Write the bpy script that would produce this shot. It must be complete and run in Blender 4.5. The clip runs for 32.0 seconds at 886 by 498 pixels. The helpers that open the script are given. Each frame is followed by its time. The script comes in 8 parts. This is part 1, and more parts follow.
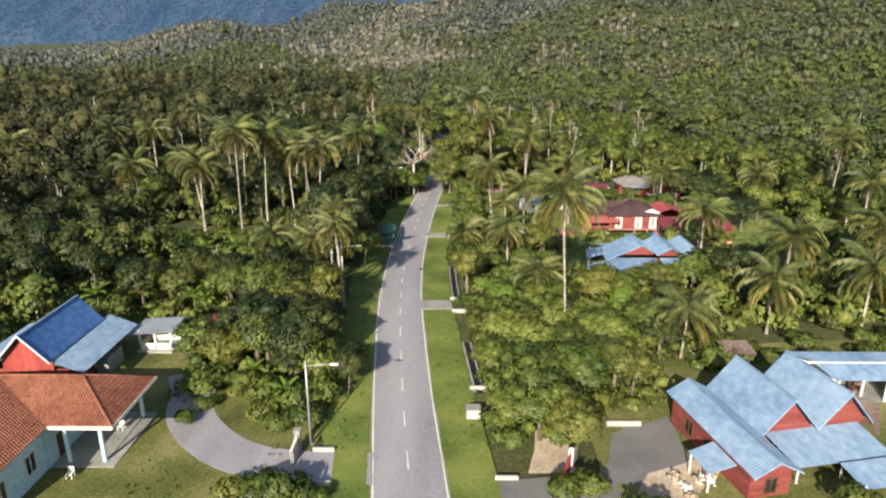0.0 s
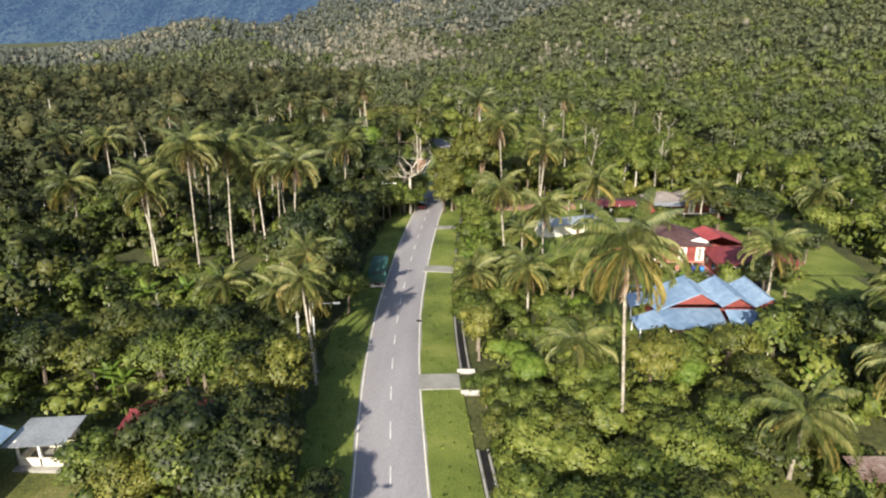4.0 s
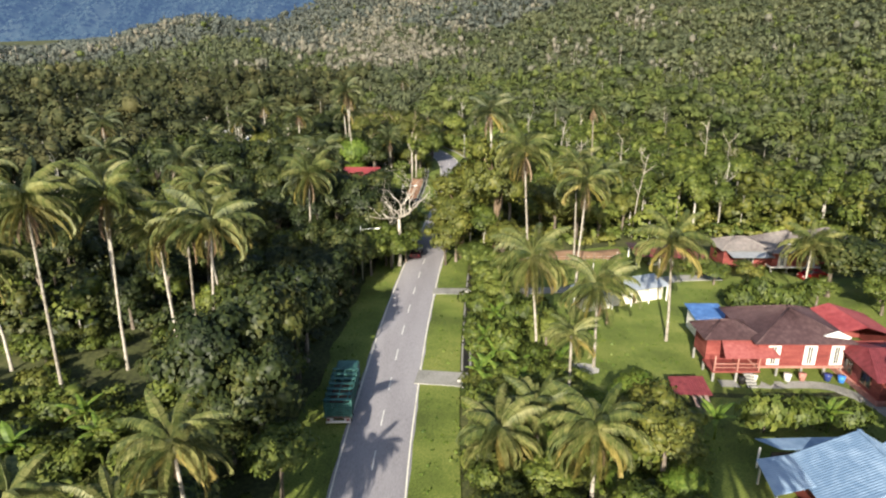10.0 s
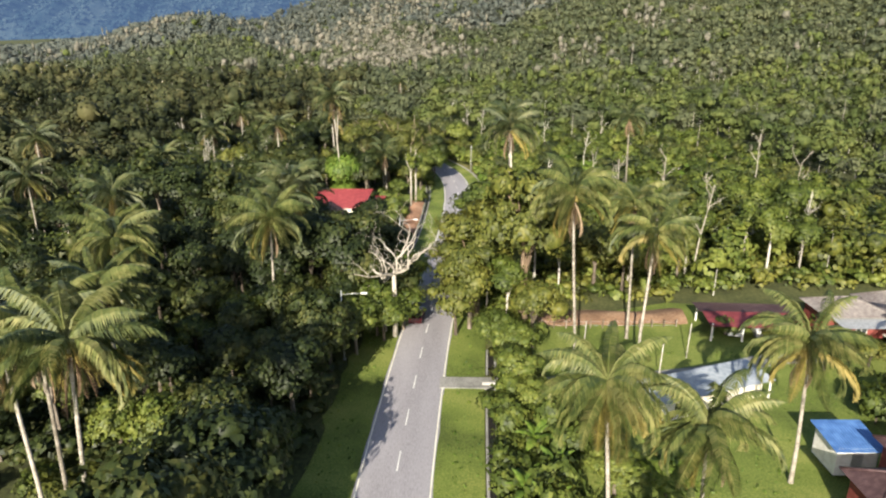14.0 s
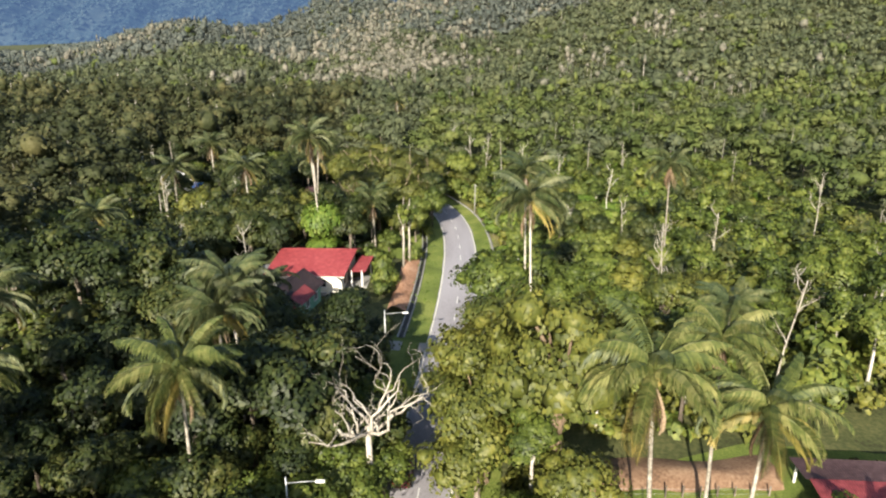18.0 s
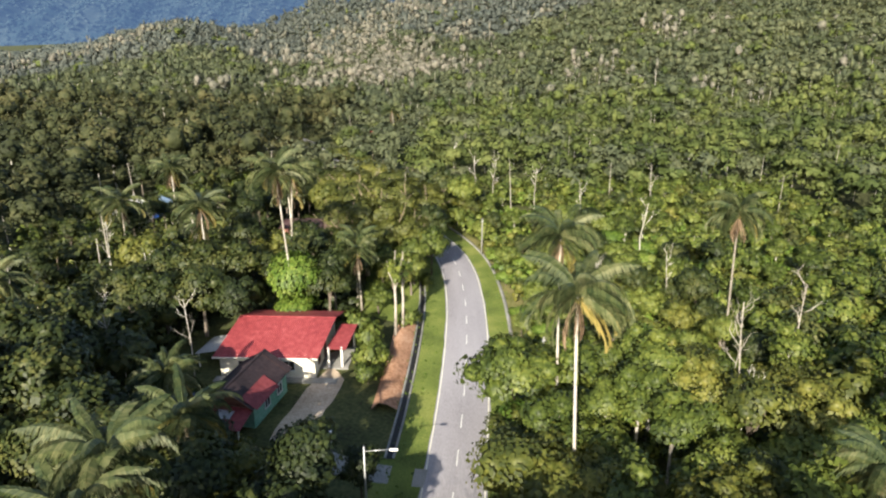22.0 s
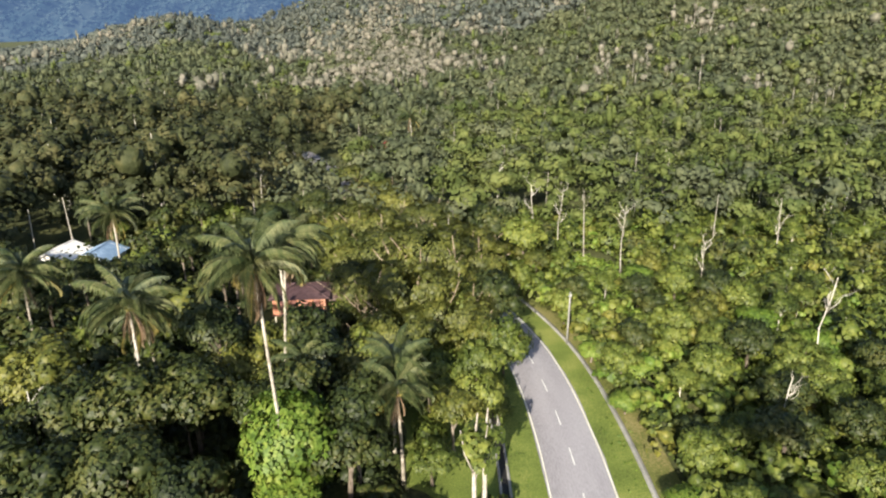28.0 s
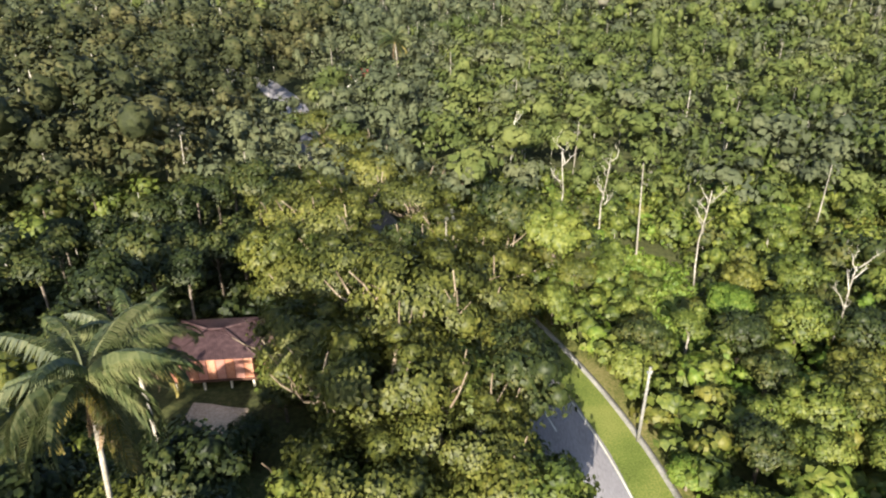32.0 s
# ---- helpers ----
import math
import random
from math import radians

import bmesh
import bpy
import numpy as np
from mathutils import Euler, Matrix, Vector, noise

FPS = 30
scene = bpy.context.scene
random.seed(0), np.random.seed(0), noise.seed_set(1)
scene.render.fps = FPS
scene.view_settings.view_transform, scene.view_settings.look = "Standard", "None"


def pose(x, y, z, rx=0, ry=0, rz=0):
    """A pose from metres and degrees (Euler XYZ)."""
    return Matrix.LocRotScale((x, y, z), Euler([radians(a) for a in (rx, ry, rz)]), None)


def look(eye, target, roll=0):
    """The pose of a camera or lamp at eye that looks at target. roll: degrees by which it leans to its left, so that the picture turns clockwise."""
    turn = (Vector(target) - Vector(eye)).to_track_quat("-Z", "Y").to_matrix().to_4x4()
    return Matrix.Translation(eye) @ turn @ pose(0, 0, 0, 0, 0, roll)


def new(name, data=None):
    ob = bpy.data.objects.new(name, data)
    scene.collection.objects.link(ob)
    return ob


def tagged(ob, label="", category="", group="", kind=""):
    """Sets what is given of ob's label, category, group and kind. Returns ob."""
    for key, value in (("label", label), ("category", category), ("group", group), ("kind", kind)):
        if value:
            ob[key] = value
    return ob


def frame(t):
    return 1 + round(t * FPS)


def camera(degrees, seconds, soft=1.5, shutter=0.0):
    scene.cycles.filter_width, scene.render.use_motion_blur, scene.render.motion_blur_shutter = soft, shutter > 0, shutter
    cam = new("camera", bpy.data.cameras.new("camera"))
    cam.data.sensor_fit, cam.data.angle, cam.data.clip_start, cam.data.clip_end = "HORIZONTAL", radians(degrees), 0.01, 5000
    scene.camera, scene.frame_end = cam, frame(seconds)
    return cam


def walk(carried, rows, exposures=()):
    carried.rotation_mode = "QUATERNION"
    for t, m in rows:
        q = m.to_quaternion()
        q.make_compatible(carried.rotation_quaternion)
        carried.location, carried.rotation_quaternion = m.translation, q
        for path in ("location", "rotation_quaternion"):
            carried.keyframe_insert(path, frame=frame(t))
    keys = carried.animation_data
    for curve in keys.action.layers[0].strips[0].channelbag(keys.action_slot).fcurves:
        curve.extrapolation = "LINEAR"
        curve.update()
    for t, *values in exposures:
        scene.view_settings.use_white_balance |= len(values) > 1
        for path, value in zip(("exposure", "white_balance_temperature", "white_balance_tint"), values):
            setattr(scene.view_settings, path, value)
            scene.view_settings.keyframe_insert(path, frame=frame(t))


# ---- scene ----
EXPOSURE = 0.98
SKY = 0.09
SUN = 5.0
cam = camera(69.4, 32.0, soft=2.2)
PATH = [
    (0, pose(0.04, 0.23, 34.13, 72.18, 0, 0.45)),
    (0.5, pose(-0.27, 2.90, 34.05, 72.17, 0, 0.43)),
    (1, pose(-0.53, 5.66, 33.95, 72.17, -0, 0.41)),
    (1.5, pose(-0.68, 8.53, 33.84, 72.16, -0, 0.38)),
    (2, pose(-0.78, 11.41, 33.73, 72.14, -0, 0.37)),
    (2.5, pose(-0.81, 14.32, 33.60, 72.12, 0, 0.32)),
    (3, pose(-0.86, 17.22, 33.47, 72.09, 0, 0.29)),
    (3.5, pose(-0.89, 20.13, 33.36, 72.09, 0, 0.26)),
    (5.5, pose(-0.85, 31.45, 32.91, 72.08, 0, 0.20)),
    (6, pose(-0.85, 34.39, 32.91, 72.07, 0, 0.23)),
    (6.5, pose(-0.78, 37.55, 32.87, 72.09, 0, 0.25)),
    (7, pose(-0.66, 40.66, 32.73, 72.08, 0, 0.27)),
    (7.5, pose(-0.63, 43.83, 32.57, 72.07, 0, 0.29)),
    (8, pose(-0.70, 47.02, 32.43, 72.04, 0, 0.29)),
    (8.5, pose(-0.79, 50.23, 32.35, 72.02, 0, 0.27)),
    (9, pose(-0.91, 53.44, 32.31, 71.99, 0, 0.25)),
    (9.5, pose(-1.01, 56.67, 32.30, 71.97, 0, 0.27)),
    (10, pose(-1.11, 60.02, 32.32, 71.93, 0, 0.27)),
    (10.5, pose(-1.29, 63.39, 32.32, 71.87, -0, 0.26)),
    (11, pose(-1.51, 66.74, 32.32, 71.86, 0, 0.24)),
    (11.5, pose(-1.71, 70.11, 32.30, 71.84, 0, 0.20)),
    (12, pose(-1.90, 73.54, 32.24, 71.83, 0, 0.20)),
    (12.5, pose(-2.08, 76.91, 32.13, 71.81, -0, 0.19)),
    (13, pose(-2.23, 80.17, 32.01, 71.81, 0, 0.18)),
    (13.5, pose(-2.38, 83.33, 31.94, 71.85, 0, 0.14)),
    (14, pose(-2.54, 86.43, 31.94, 71.85, 0, 0.14)),
    (14.5, pose(-2.69, 89.56, 32.08, 71.82, -0, 0.19)),
    (16.5, pose(-2.46, 102.05, 34.01, 72.06, -0, 0.23)),
    (17, pose(-2.36, 105.24, 34.51, 72.12, -0, 0.24)),
    (17.5, pose(-2.29, 108.48, 35.12, 72.17, -0, 0.26)),
    (18, pose(-2.23, 111.71, 35.81, 72.19, -0, 0.25)),
    (18.5, pose(-2.18, 114.88, 36.54, 72.19, -0, 0.24)),
    (19, pose(-2.11, 118.01, 37.21, 72.23, -0, 0.24)),
    (19.5, pose(-2.05, 121.03, 37.66, 72.28, -0, 0.21)),
    (20, pose(-2.05, 123.90, 37.76, 72.25, 0, 0.19)),
    (20.5, pose(-2.12, 126.87, 37.67, 72.23, 0, 0.18)),
    (21, pose(-2.26, 129.94, 37.53, 72.24, 0, 0.18)),
    (21.5, pose(-2.47, 133.06, 37.41, 72.21, 0, 0.15)),
    (22, pose(-2.84, 136.20, 37.32, 72.20, 0, 0.11)),
    (22.5, pose(-3.38, 139.36, 37.25, 72.15, 0, 0.09)),
    (23, pose(-4.11, 142.46, 37.20, 72.08, 0, 0.07)),
    (23.5, pose(-5.03, 145.54, 37.16, 72.02, 0, 0.11)),
    (24, pose(-6.13, 148.60, 37.17, 71.98, 0, 0.21)),
    (24.5, pose(-7.31, 151.60, 37.17, 71.98, 0, 0.26)),
    (25, pose(-8.45, 154.71, 37.15, 71.93, 0, 0.30)),
    (25.5, pose(-9.40, 158.16, 37.08, 71.95, -0, 0.37)),
    (27.5, pose(-11.57, 173.85, 36.37, 71.93, -0, 0.12)),
    (28, pose(-11.84, 177.99, 36.19, 71.93, -0, 0.01)),
    (28.5, pose(-11.97, 182.33, 35.98, 71.92, -0, -0.08)),
    (29, pose(-12.01, 186.78, 35.76, 71.92, -0, -0.12)),
    (29.5, pose(-11.98, 191.27, 35.63, 71.91, -0, -0.15)),
    (30, pose(-11.94, 195.70, 35.56, 71.87, -0, -0.16)),
    (30.5, pose(-11.90, 200.13, 35.51, 74.17, -0, -0.21)),
    (31, pose(-11.82, 204.47, 35.27, 75.81, -0, -0.22)),
    (31.5, pose(-11.81, 209.11, 34.99, 69.04, -0, -0.31)),
    (32, pose(-11.83, 213.90, 34.77, 64.55, 0, -0.53)),
]
walk(cam, PATH, exposures=[(0.0, EXPOSURE - 0.1), (3.0, EXPOSURE), (14.0, EXPOSURE + 0.15), (19.0, EXPOSURE + 0.25), (29.0, EXPOSURE + 0.23), (31.0, EXPOSURE + 0.26), (32.0, EXPOSURE + 0.42)])

# ---- sky and sun ----
world = bpy.data.worlds.new("sky")
scene.world = world
world.use_nodes = True
sky = world.node_tree.nodes.new("ShaderNodeTexSky")
sky.sky_type, sky.sun_disc = "NISHITA", False
sky.sun_elevation, sky.sun_rotation = radians(26), radians(194)
sky.air_density, sky.dust_density = 1.0, 1.5
back = world.node_tree.nodes["Background"]
world.node_tree.links.new(sky.outputs[0], back.inputs[0])
back.inputs[1].default_value = SKY
sun = new("sun", bpy.data.lights.new("sun", "SUN"))
sun.data.energy, sun.data.angle, sun.data.color = SUN, radians(0.5), (1.0, 0.91, 0.76)
sun.matrix_world = look((-25, -97, 48.5), (0, 0, 0))


# ---- materials ----
def node_material(name, colours, scale=1.0, rough=0.8, bump=0.3, metal=0.0, random_hue=0.0, detail=6.0, bump_scale=4.0, stretch=(1, 1, 1), spec=0.3, relief=0.05, translucent=0.0, island=False, cell=0.0, cell_spread=0.2):
    """Colours: three tones spread by two sizes of noise; random_hue: spread from piece to piece."""
    m = bpy.data.materials.new(name)
    m.use_nodes = True
    nt = m.node_tree
    n, link = nt.nodes, nt.links.new
    p = n["Principled BSDF"]
    co = n.new("ShaderNodeTexCoord")
    mp = n.new("ShaderNodeMapping")
    mp.inputs["Scale"].default_value = stretch
    link(co.outputs["Object"], mp.inputs[0])
    big = n.new("ShaderNodeTexNoise")
    big.inputs["Scale"].default_value, big.inputs["Detail"].default_value = 0.35 * scale, 3.0
    fine = n.new("ShaderNodeTexNoise")
    fine.inputs["Scale"].default_value, fine.inputs["Detail"].default_value = bump_scale * scale, detail
    link(mp.outputs[0], big.inputs[0])
    link(mp.outputs[0], fine.inputs[0])
    add = n.new("ShaderNodeMath")
    add.operation = "ADD"
    half = n.new("ShaderNodeMath")
    half.operation = "MULTIPLY_ADD"
    half.inputs[1].default_value, half.inputs[2].default_value = 0.5, 0.0
    link(big.outputs[0], add.inputs[0])
    link(fine.outputs[0], add.inputs[1])
    link(add.outputs[0], half.inputs[0])
    ramp = n.new("ShaderNodeValToRGB")
    ramp.color_ramp.elements[0].position, ramp.color_ramp.elements[1].position = 0.36, 0.64
    ramp.color_ramp.elements[0].color, ramp.color_ramp.elements[1].color = (*colours[0], 1), (*colours[2], 1)
    mid = ramp.color_ramp.elements.new(0.5)
    mid.color = (*colours[1], 1)
    source = half.outputs[0]
    if random_hue:
        rnd = n.new("ShaderNodeObjectInfo").outputs["Random"]
        if island:
            isl = n.new("ShaderNodeNewGeometry").outputs["Random Per Island"]
            both = n.new("ShaderNodeMath")
            both.operation = "MULTIPLY_ADD"
            both.inputs[1].default_value = 0.6
            link(isl, both.inputs[0])
            part_rnd = n.new("ShaderNodeMath")
            part_rnd.operation = "MULTIPLY"
            part_rnd.inputs[1].default_value = 0.6
            link(rnd, part_rnd.inputs[0])
            link(part_rnd.outputs[0], both.inputs[2])
            rnd = both.outputs[0]
        mix = n.new("ShaderNodeMath")
        mix.operation = "MULTIPLY_ADD"
        mix.inputs[1].default_value, mix.inputs[2].default_value = random_hue, -0.5 * random_hue
        link(rnd, mix.inputs[0])
        tot = n.new("ShaderNodeMath")
        tot.operation = "ADD"
        link(mix.outputs[0], tot.inputs[0])
        link(source, tot.inputs[1])
        source = tot.outputs[0]
    if cell:
        vor = n.new("ShaderNodeTexVoronoi")
        vor.voronoi_dimensions = "2D"
        vor.inputs["Scale"].default_value = cell
        link(co.outputs["Object"], vor.inputs["Vector"])
        tone = n.new("ShaderNodeSeparateColor")
        link(vor.outputs["Color"], tone.inputs[0])
        part_tone = n.new("ShaderNodeMath")
        part_tone.operation = "MULTIPLY_ADD"
        part_tone.inputs[1].default_value, part_tone.inputs[2].default_value = cell_spread, -0.5 * cell_spread
        link(tone.outputs[0], part_tone.inputs[0])
        summed = n.new("ShaderNodeMath")
        summed.operation = "ADD"
        link(part_tone.outputs[0], summed.inputs[0])
        link(source, summed.inputs[1])
        source = summed.outputs[0]
    link(source, ramp.inputs[0])
    link(ramp.outputs[0], p.inputs["Base Color"])
    p.inputs["Roughness"].default_value, p.inputs["Metallic"].default_value = rough, metal
    p.inputs["Specular IOR Level"].default_value = spec
    if bump:
        b = n.new("ShaderNodeBump")
        b.inputs["Strength"].default_value, b.inputs["Distance"].default_value = bump, relief
        link(fine.outputs[0], b.inputs["Height"])
        link(b.outputs[0], p.inputs["Normal"])
    if translucent:
        t = n.new("ShaderNodeBsdfTranslucent")
        link(ramp.outputs[0], t.inputs[0])
        mx = n.new("ShaderNodeMixShader")
        mx.inputs[0].default_value = translucent
        link(p.outputs[0], mx.inputs[1])
        link(t.outputs[0], mx.inputs[2])
        link(mx.outputs[0], n["Material Output"].inputs[0])
    return m


def leaf_material(name, dark, mid, light, spread=0.17, far=False, cell=0.13):
    dark, mid, light = ((c[0] * 1.08, c[1], c[2] * 1.2) for c in (dark, mid, light))
    return node_material(name, (dark, mid, light), 0.5 if not far else 0.09, 0.55 if not far else 0.7, 0.0 if not far else 0.8, relief=0.05 if not far else 1.2, random_hue=spread, spec=0.35 if not far else 0.2, translucent=0.0 if far else 0.22, island=True, cell=cell if far else 0.0, cell_spread=0.15)


M_LEAF = leaf_material("leaf_green", (0.022, 0.04, 0.007), (0.078, 0.114, 0.016), (0.17, 0.205, 0.034))
M_LEAF_DARK = leaf_material("leaf_dark", (0.012, 0.022, 0.006), (0.036, 0.054, 0.011), (0.095, 0.105, 0.022))
M_LEAF_OLIVE = leaf_material("leaf_olive", (0.034, 0.05, 0.009), (0.092, 0.112, 0.017), (0.175, 0.182, 0.03))
M_LEAF_DEEP = leaf_material("leaf_deep", (0.026, 0.038, 0.008), (0.084, 0.102, 0.016), (0.175, 0.185, 0.034))
M_LEAF_LIME = leaf_material("leaf_lime", (0.038, 0.08, 0.01), (0.094, 0.165, 0.018), (0.18, 0.24, 0.036))
# far and ridge leaves: distance haze is mixed into the colour, paler and bluer
M_LEAF_FAR_HAZE = leaf_material("leaf_far_haze", (0.038, 0.052, 0.024), (0.06, 0.077, 0.032), (0.092, 0.108, 0.045), 0.06, True)
M_LEAF_RIDGE_HAZE = leaf_material("leaf_ridge_haze", (0.042, 0.057, 0.042), (0.062, 0.078, 0.055), (0.09, 0.104, 0.07), 0.05, True, 0.09)
M_LEAF_LUSH = leaf_material("leaf_lush", (0.036, 0.056, 0.012), (0.06, 0.084, 0.018), (0.096, 0.118, 0.028), 0.07, True)
M_LEAF_OLD = leaf_material("leaf_old", (0.018, 0.025, 0.008), (0.036, 0.046, 0.014), (0.072, 0.074, 0.024), 0.05, True)
M_LEAF_PALE = leaf_material("leaf_pale", (0.078, 0.088, 0.055), (0.12, 0.126, 0.08), (0.175, 0.173, 0.115), 0.08, True)
M_FROND = leaf_material("palm_leaf", (0.034, 0.056, 0.013), (0.096, 0.124, 0.027), (0.21, 0.222, 0.066), 0.26)
M_FROND_DEEP = leaf_material("deep_palm_leaf", (0.024, 0.044, 0.014), (0.066, 0.09, 0.026), (0.15, 0.168, 0.06), 0.22)
M_FROND_OLD = leaf_material("old_palm_leaf", (0.08, 0.085, 0.016), (0.165, 0.155, 0.03), (0.28, 0.24, 0.06), 0.3)
M_FROND_DEAD = node_material("dead_palm_leaf", ((0.085, 0.052, 0.03), (0.18, 0.122, 0.073), (0.3, 0.225, 0.15)), 2.0, 0.9, 0.2, random_hue=0.3)
M_BARK = node_material("bark", ((0.05, 0.04, 0.03), (0.13, 0.105, 0.08), (0.26, 0.22, 0.18)), 1.5, 0.9, 0.6, random_hue=0.2, stretch=(1, 1, 0.3))
M_BARK_PALE = node_material("pale_bark", ((0.2, 0.18, 0.15), (0.42, 0.39, 0.34), (0.62, 0.59, 0.53)), 1.5, 0.85, 0.4, random_hue=0.15, stretch=(1, 1, 0.4))
M_BARK_PALM = node_material("palm_bark", ((0.15, 0.13, 0.1), (0.32, 0.29, 0.24), (0.5, 0.46, 0.4)), 1.5, 0.85, 0.5, random_hue=0.2, stretch=(1, 1, 2.5))
M_BARK_LIMB = node_material("limb_bark", ((0.1, 0.075, 0.05), (0.25, 0.195, 0.14), (0.42, 0.35, 0.27)), 1.5, 0.9, 0.5, stretch=(1, 1, 0.3))
M_BARK_WHITE = node_material("white_bark", ((0.19, 0.165, 0.13), (0.37, 0.335, 0.285), (0.53, 0.495, 0.43)), 1.5, 0.85, 0.3)
M_BARK_BROWN = node_material("brown_bark", ((0.08, 0.055, 0.035), (0.2, 0.145, 0.095), (0.34, 0.26, 0.18)), 1.5, 0.9, 0.5, stretch=(1, 1, 0.3))
M_GROUND = node_material("forest_floor", ((0.028, 0.03, 0.012), (0.06, 0.07, 0.022), (0.11, 0.11, 0.04)), 0.4, 0.95, 0.8, bump_scale=6)
M_LAWN = node_material("lawn_grass", ((0.055, 0.075, 0.014), (0.12, 0.16, 0.028), (0.22, 0.235, 0.06)), 0.5, 0.9, 0.9, bump_scale=14)
M_SCRUB = node_material("rough_grass", ((0.05, 0.06, 0.015), (0.115, 0.125, 0.03), (0.235, 0.2, 0.085)), 0.5, 0.95, 0.9, bump_scale=9)
M_ASPHALT = node_material("worn_asphalt", ((0.21, 0.2, 0.212), (0.285, 0.273, 0.29), (0.34, 0.328, 0.342)), 0.5, 0.9, 0.15, bump_scale=18, stretch=(1.6, 0.25, 1))
M_ASPHALT_DARK = node_material("dark_asphalt", ((0.1, 0.095, 0.09), (0.15, 0.145, 0.14), (0.2, 0.19, 0.18)), 0.6, 0.9, 0.2, bump_scale=14)
M_LINE = node_material("road_paint", ((0.4, 0.4, 0.4), (0.66, 0.66, 0.63), (0.74, 0.74, 0.7)), 1.6, 0.7, 0.1, bump_scale=9)
M_LINE_EDGE = node_material("edge_paint", ((0.45, 0.42, 0.33), (0.72, 0.7, 0.58), (0.78, 0.76, 0.66)), 1.2, 0.7, 0.1, bump_scale=7)
M_CONCRETE = node_material("concrete", ((0.15, 0.15, 0.135), (0.25, 0.245, 0.225), (0.34, 0.33, 0.31)), 1.0, 0.9, 0.3, bump_scale=6)
M_CONCRETE_PALE = node_material("pale_concrete", ((0.28, 0.27, 0.25), (0.42, 0.41, 0.38), (0.55, 0.54, 0.5)), 1.2, 0.9, 0.3, bump_scale=5)
M_REDWALL = node_material("red_boards", ((0.2, 0.03, 0.026), (0.3, 0.05, 0.042), (0.38, 0.09, 0.07)), 0.9, 0.7, 0.2, stretch=(5, 5, 0.6))
M_SAND = node_material("sandy_soil", ((0.3, 0.23, 0.16), (0.45, 0.36, 0.26), (0.58, 0.48, 0.37)), 0.8, 0.95, 0.7, bump_scale=5)
M_SOIL = node_material("brown_soil", ((0.11, 0.065, 0.04), (0.19, 0.115, 0.07), (0.27, 0.18, 0.115)), 0.9, 0.95, 0.8, bump_scale=4)
M_EARTH = node_material("red_earth", ((0.2, 0.1, 0.055), (0.36, 0.2, 0.12), (0.46, 0.29, 0.19)), 0.7, 0.95, 0.8, bump_scale=4)
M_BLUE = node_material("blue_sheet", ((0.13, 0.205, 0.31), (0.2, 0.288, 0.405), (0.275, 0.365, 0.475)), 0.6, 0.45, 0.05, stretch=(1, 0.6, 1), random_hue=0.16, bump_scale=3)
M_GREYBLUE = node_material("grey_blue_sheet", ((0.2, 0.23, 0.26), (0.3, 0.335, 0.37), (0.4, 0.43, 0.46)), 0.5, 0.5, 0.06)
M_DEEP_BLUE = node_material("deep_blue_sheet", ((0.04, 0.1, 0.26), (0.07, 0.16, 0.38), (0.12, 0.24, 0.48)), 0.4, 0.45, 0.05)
M_REDSHEET = node_material("red_sheet", ((0.18, 0.03, 0.034), (0.25, 0.045, 0.048), (0.33, 0.078, 0.078)), 0.4, 0.5, 0.05)
M_CRIMSON = node_material("dark_crimson_sheet", ((0.1, 0.022, 0.025), (0.15, 0.034, 0.038), (0.21, 0.056, 0.058)), 0.4, 0.5, 0.05)
# dark brown sheet with the shade over it put into the colour
M_SHADEDROOF = node_material("shaded_brown_sheet", ((0.014, 0.01, 0.011), (0.026, 0.018, 0.02), (0.05, 0.034, 0.036)), 0.6, 0.6, 0.08)
M_AWNING = node_material("faded_red_sheet", ((0.24, 0.06, 0.055), (0.33, 0.1, 0.09), (0.42, 0.16, 0.14)), 0.6, 0.6, 0.05)
M_MAROON = node_material("maroon_sheet", ((0.11, 0.022, 0.024), (0.17, 0.035, 0.04), (0.24, 0.06, 0.06)), 0.5, 0.55, 0.08)
M_GREYROOF = node_material("grey_sheet", ((0.12, 0.1, 0.095), (0.19, 0.17, 0.16), (0.28, 0.25, 0.23)), 0.6, 0.6, 0.08)
M_BROWNROOF = node_material("brown_sheet", ((0.04, 0.022, 0.023), (0.066, 0.038, 0.04), (0.105, 0.066, 0.066)), 0.6, 0.6, 0.08)
M_RUST = node_material("rusty_sheet", ((0.09, 0.05, 0.038), (0.18, 0.125, 0.105), (0.28, 0.23, 0.205)), 0.9, 0.8, 0.2)
M_TILE = node_material("clay_tile", ((0.13, 0.045, 0.028), (0.21, 0.077, 0.045), (0.285, 0.12, 0.075)), 0.9, 0.75, 0.25, random_hue=0.12, island=True)
M_TIMBER = node_material("red_timber", ((0.12, 0.028, 0.024), (0.2, 0.046, 0.04), (0.28, 0.085, 0.07)), 0.9, 0.7, 0.2, stretch=(1, 1, 6))
M_TIMBER_DARK = node_material("dark_timber", ((0.05, 0.025, 0.018), (0.1, 0.05, 0.035), (0.17, 0.09, 0.06)), 1.0, 0.8, 0.3, stretch=(1, 1, 6))
M_ORANGE = node_material("orange_timber", ((0.3, 0.115, 0.07), (0.46, 0.21, 0.13), (0.57, 0.34, 0.25)), 1.0, 0.8, 0.2, stretch=(5, 5, 0.6))
M_WHITE = node_material("white_paint", ((0.6, 0.58, 0.53), (0.76, 0.74, 0.7), (0.82, 0.81, 0.78)), 0.7, 0.7, 0.1)
M_CREAM = node_material("cream_paint", ((0.6, 0.55, 0.44), (0.74, 0.69, 0.57), (0.8, 0.77, 0.66)), 0.5, 0.75, 0.1)
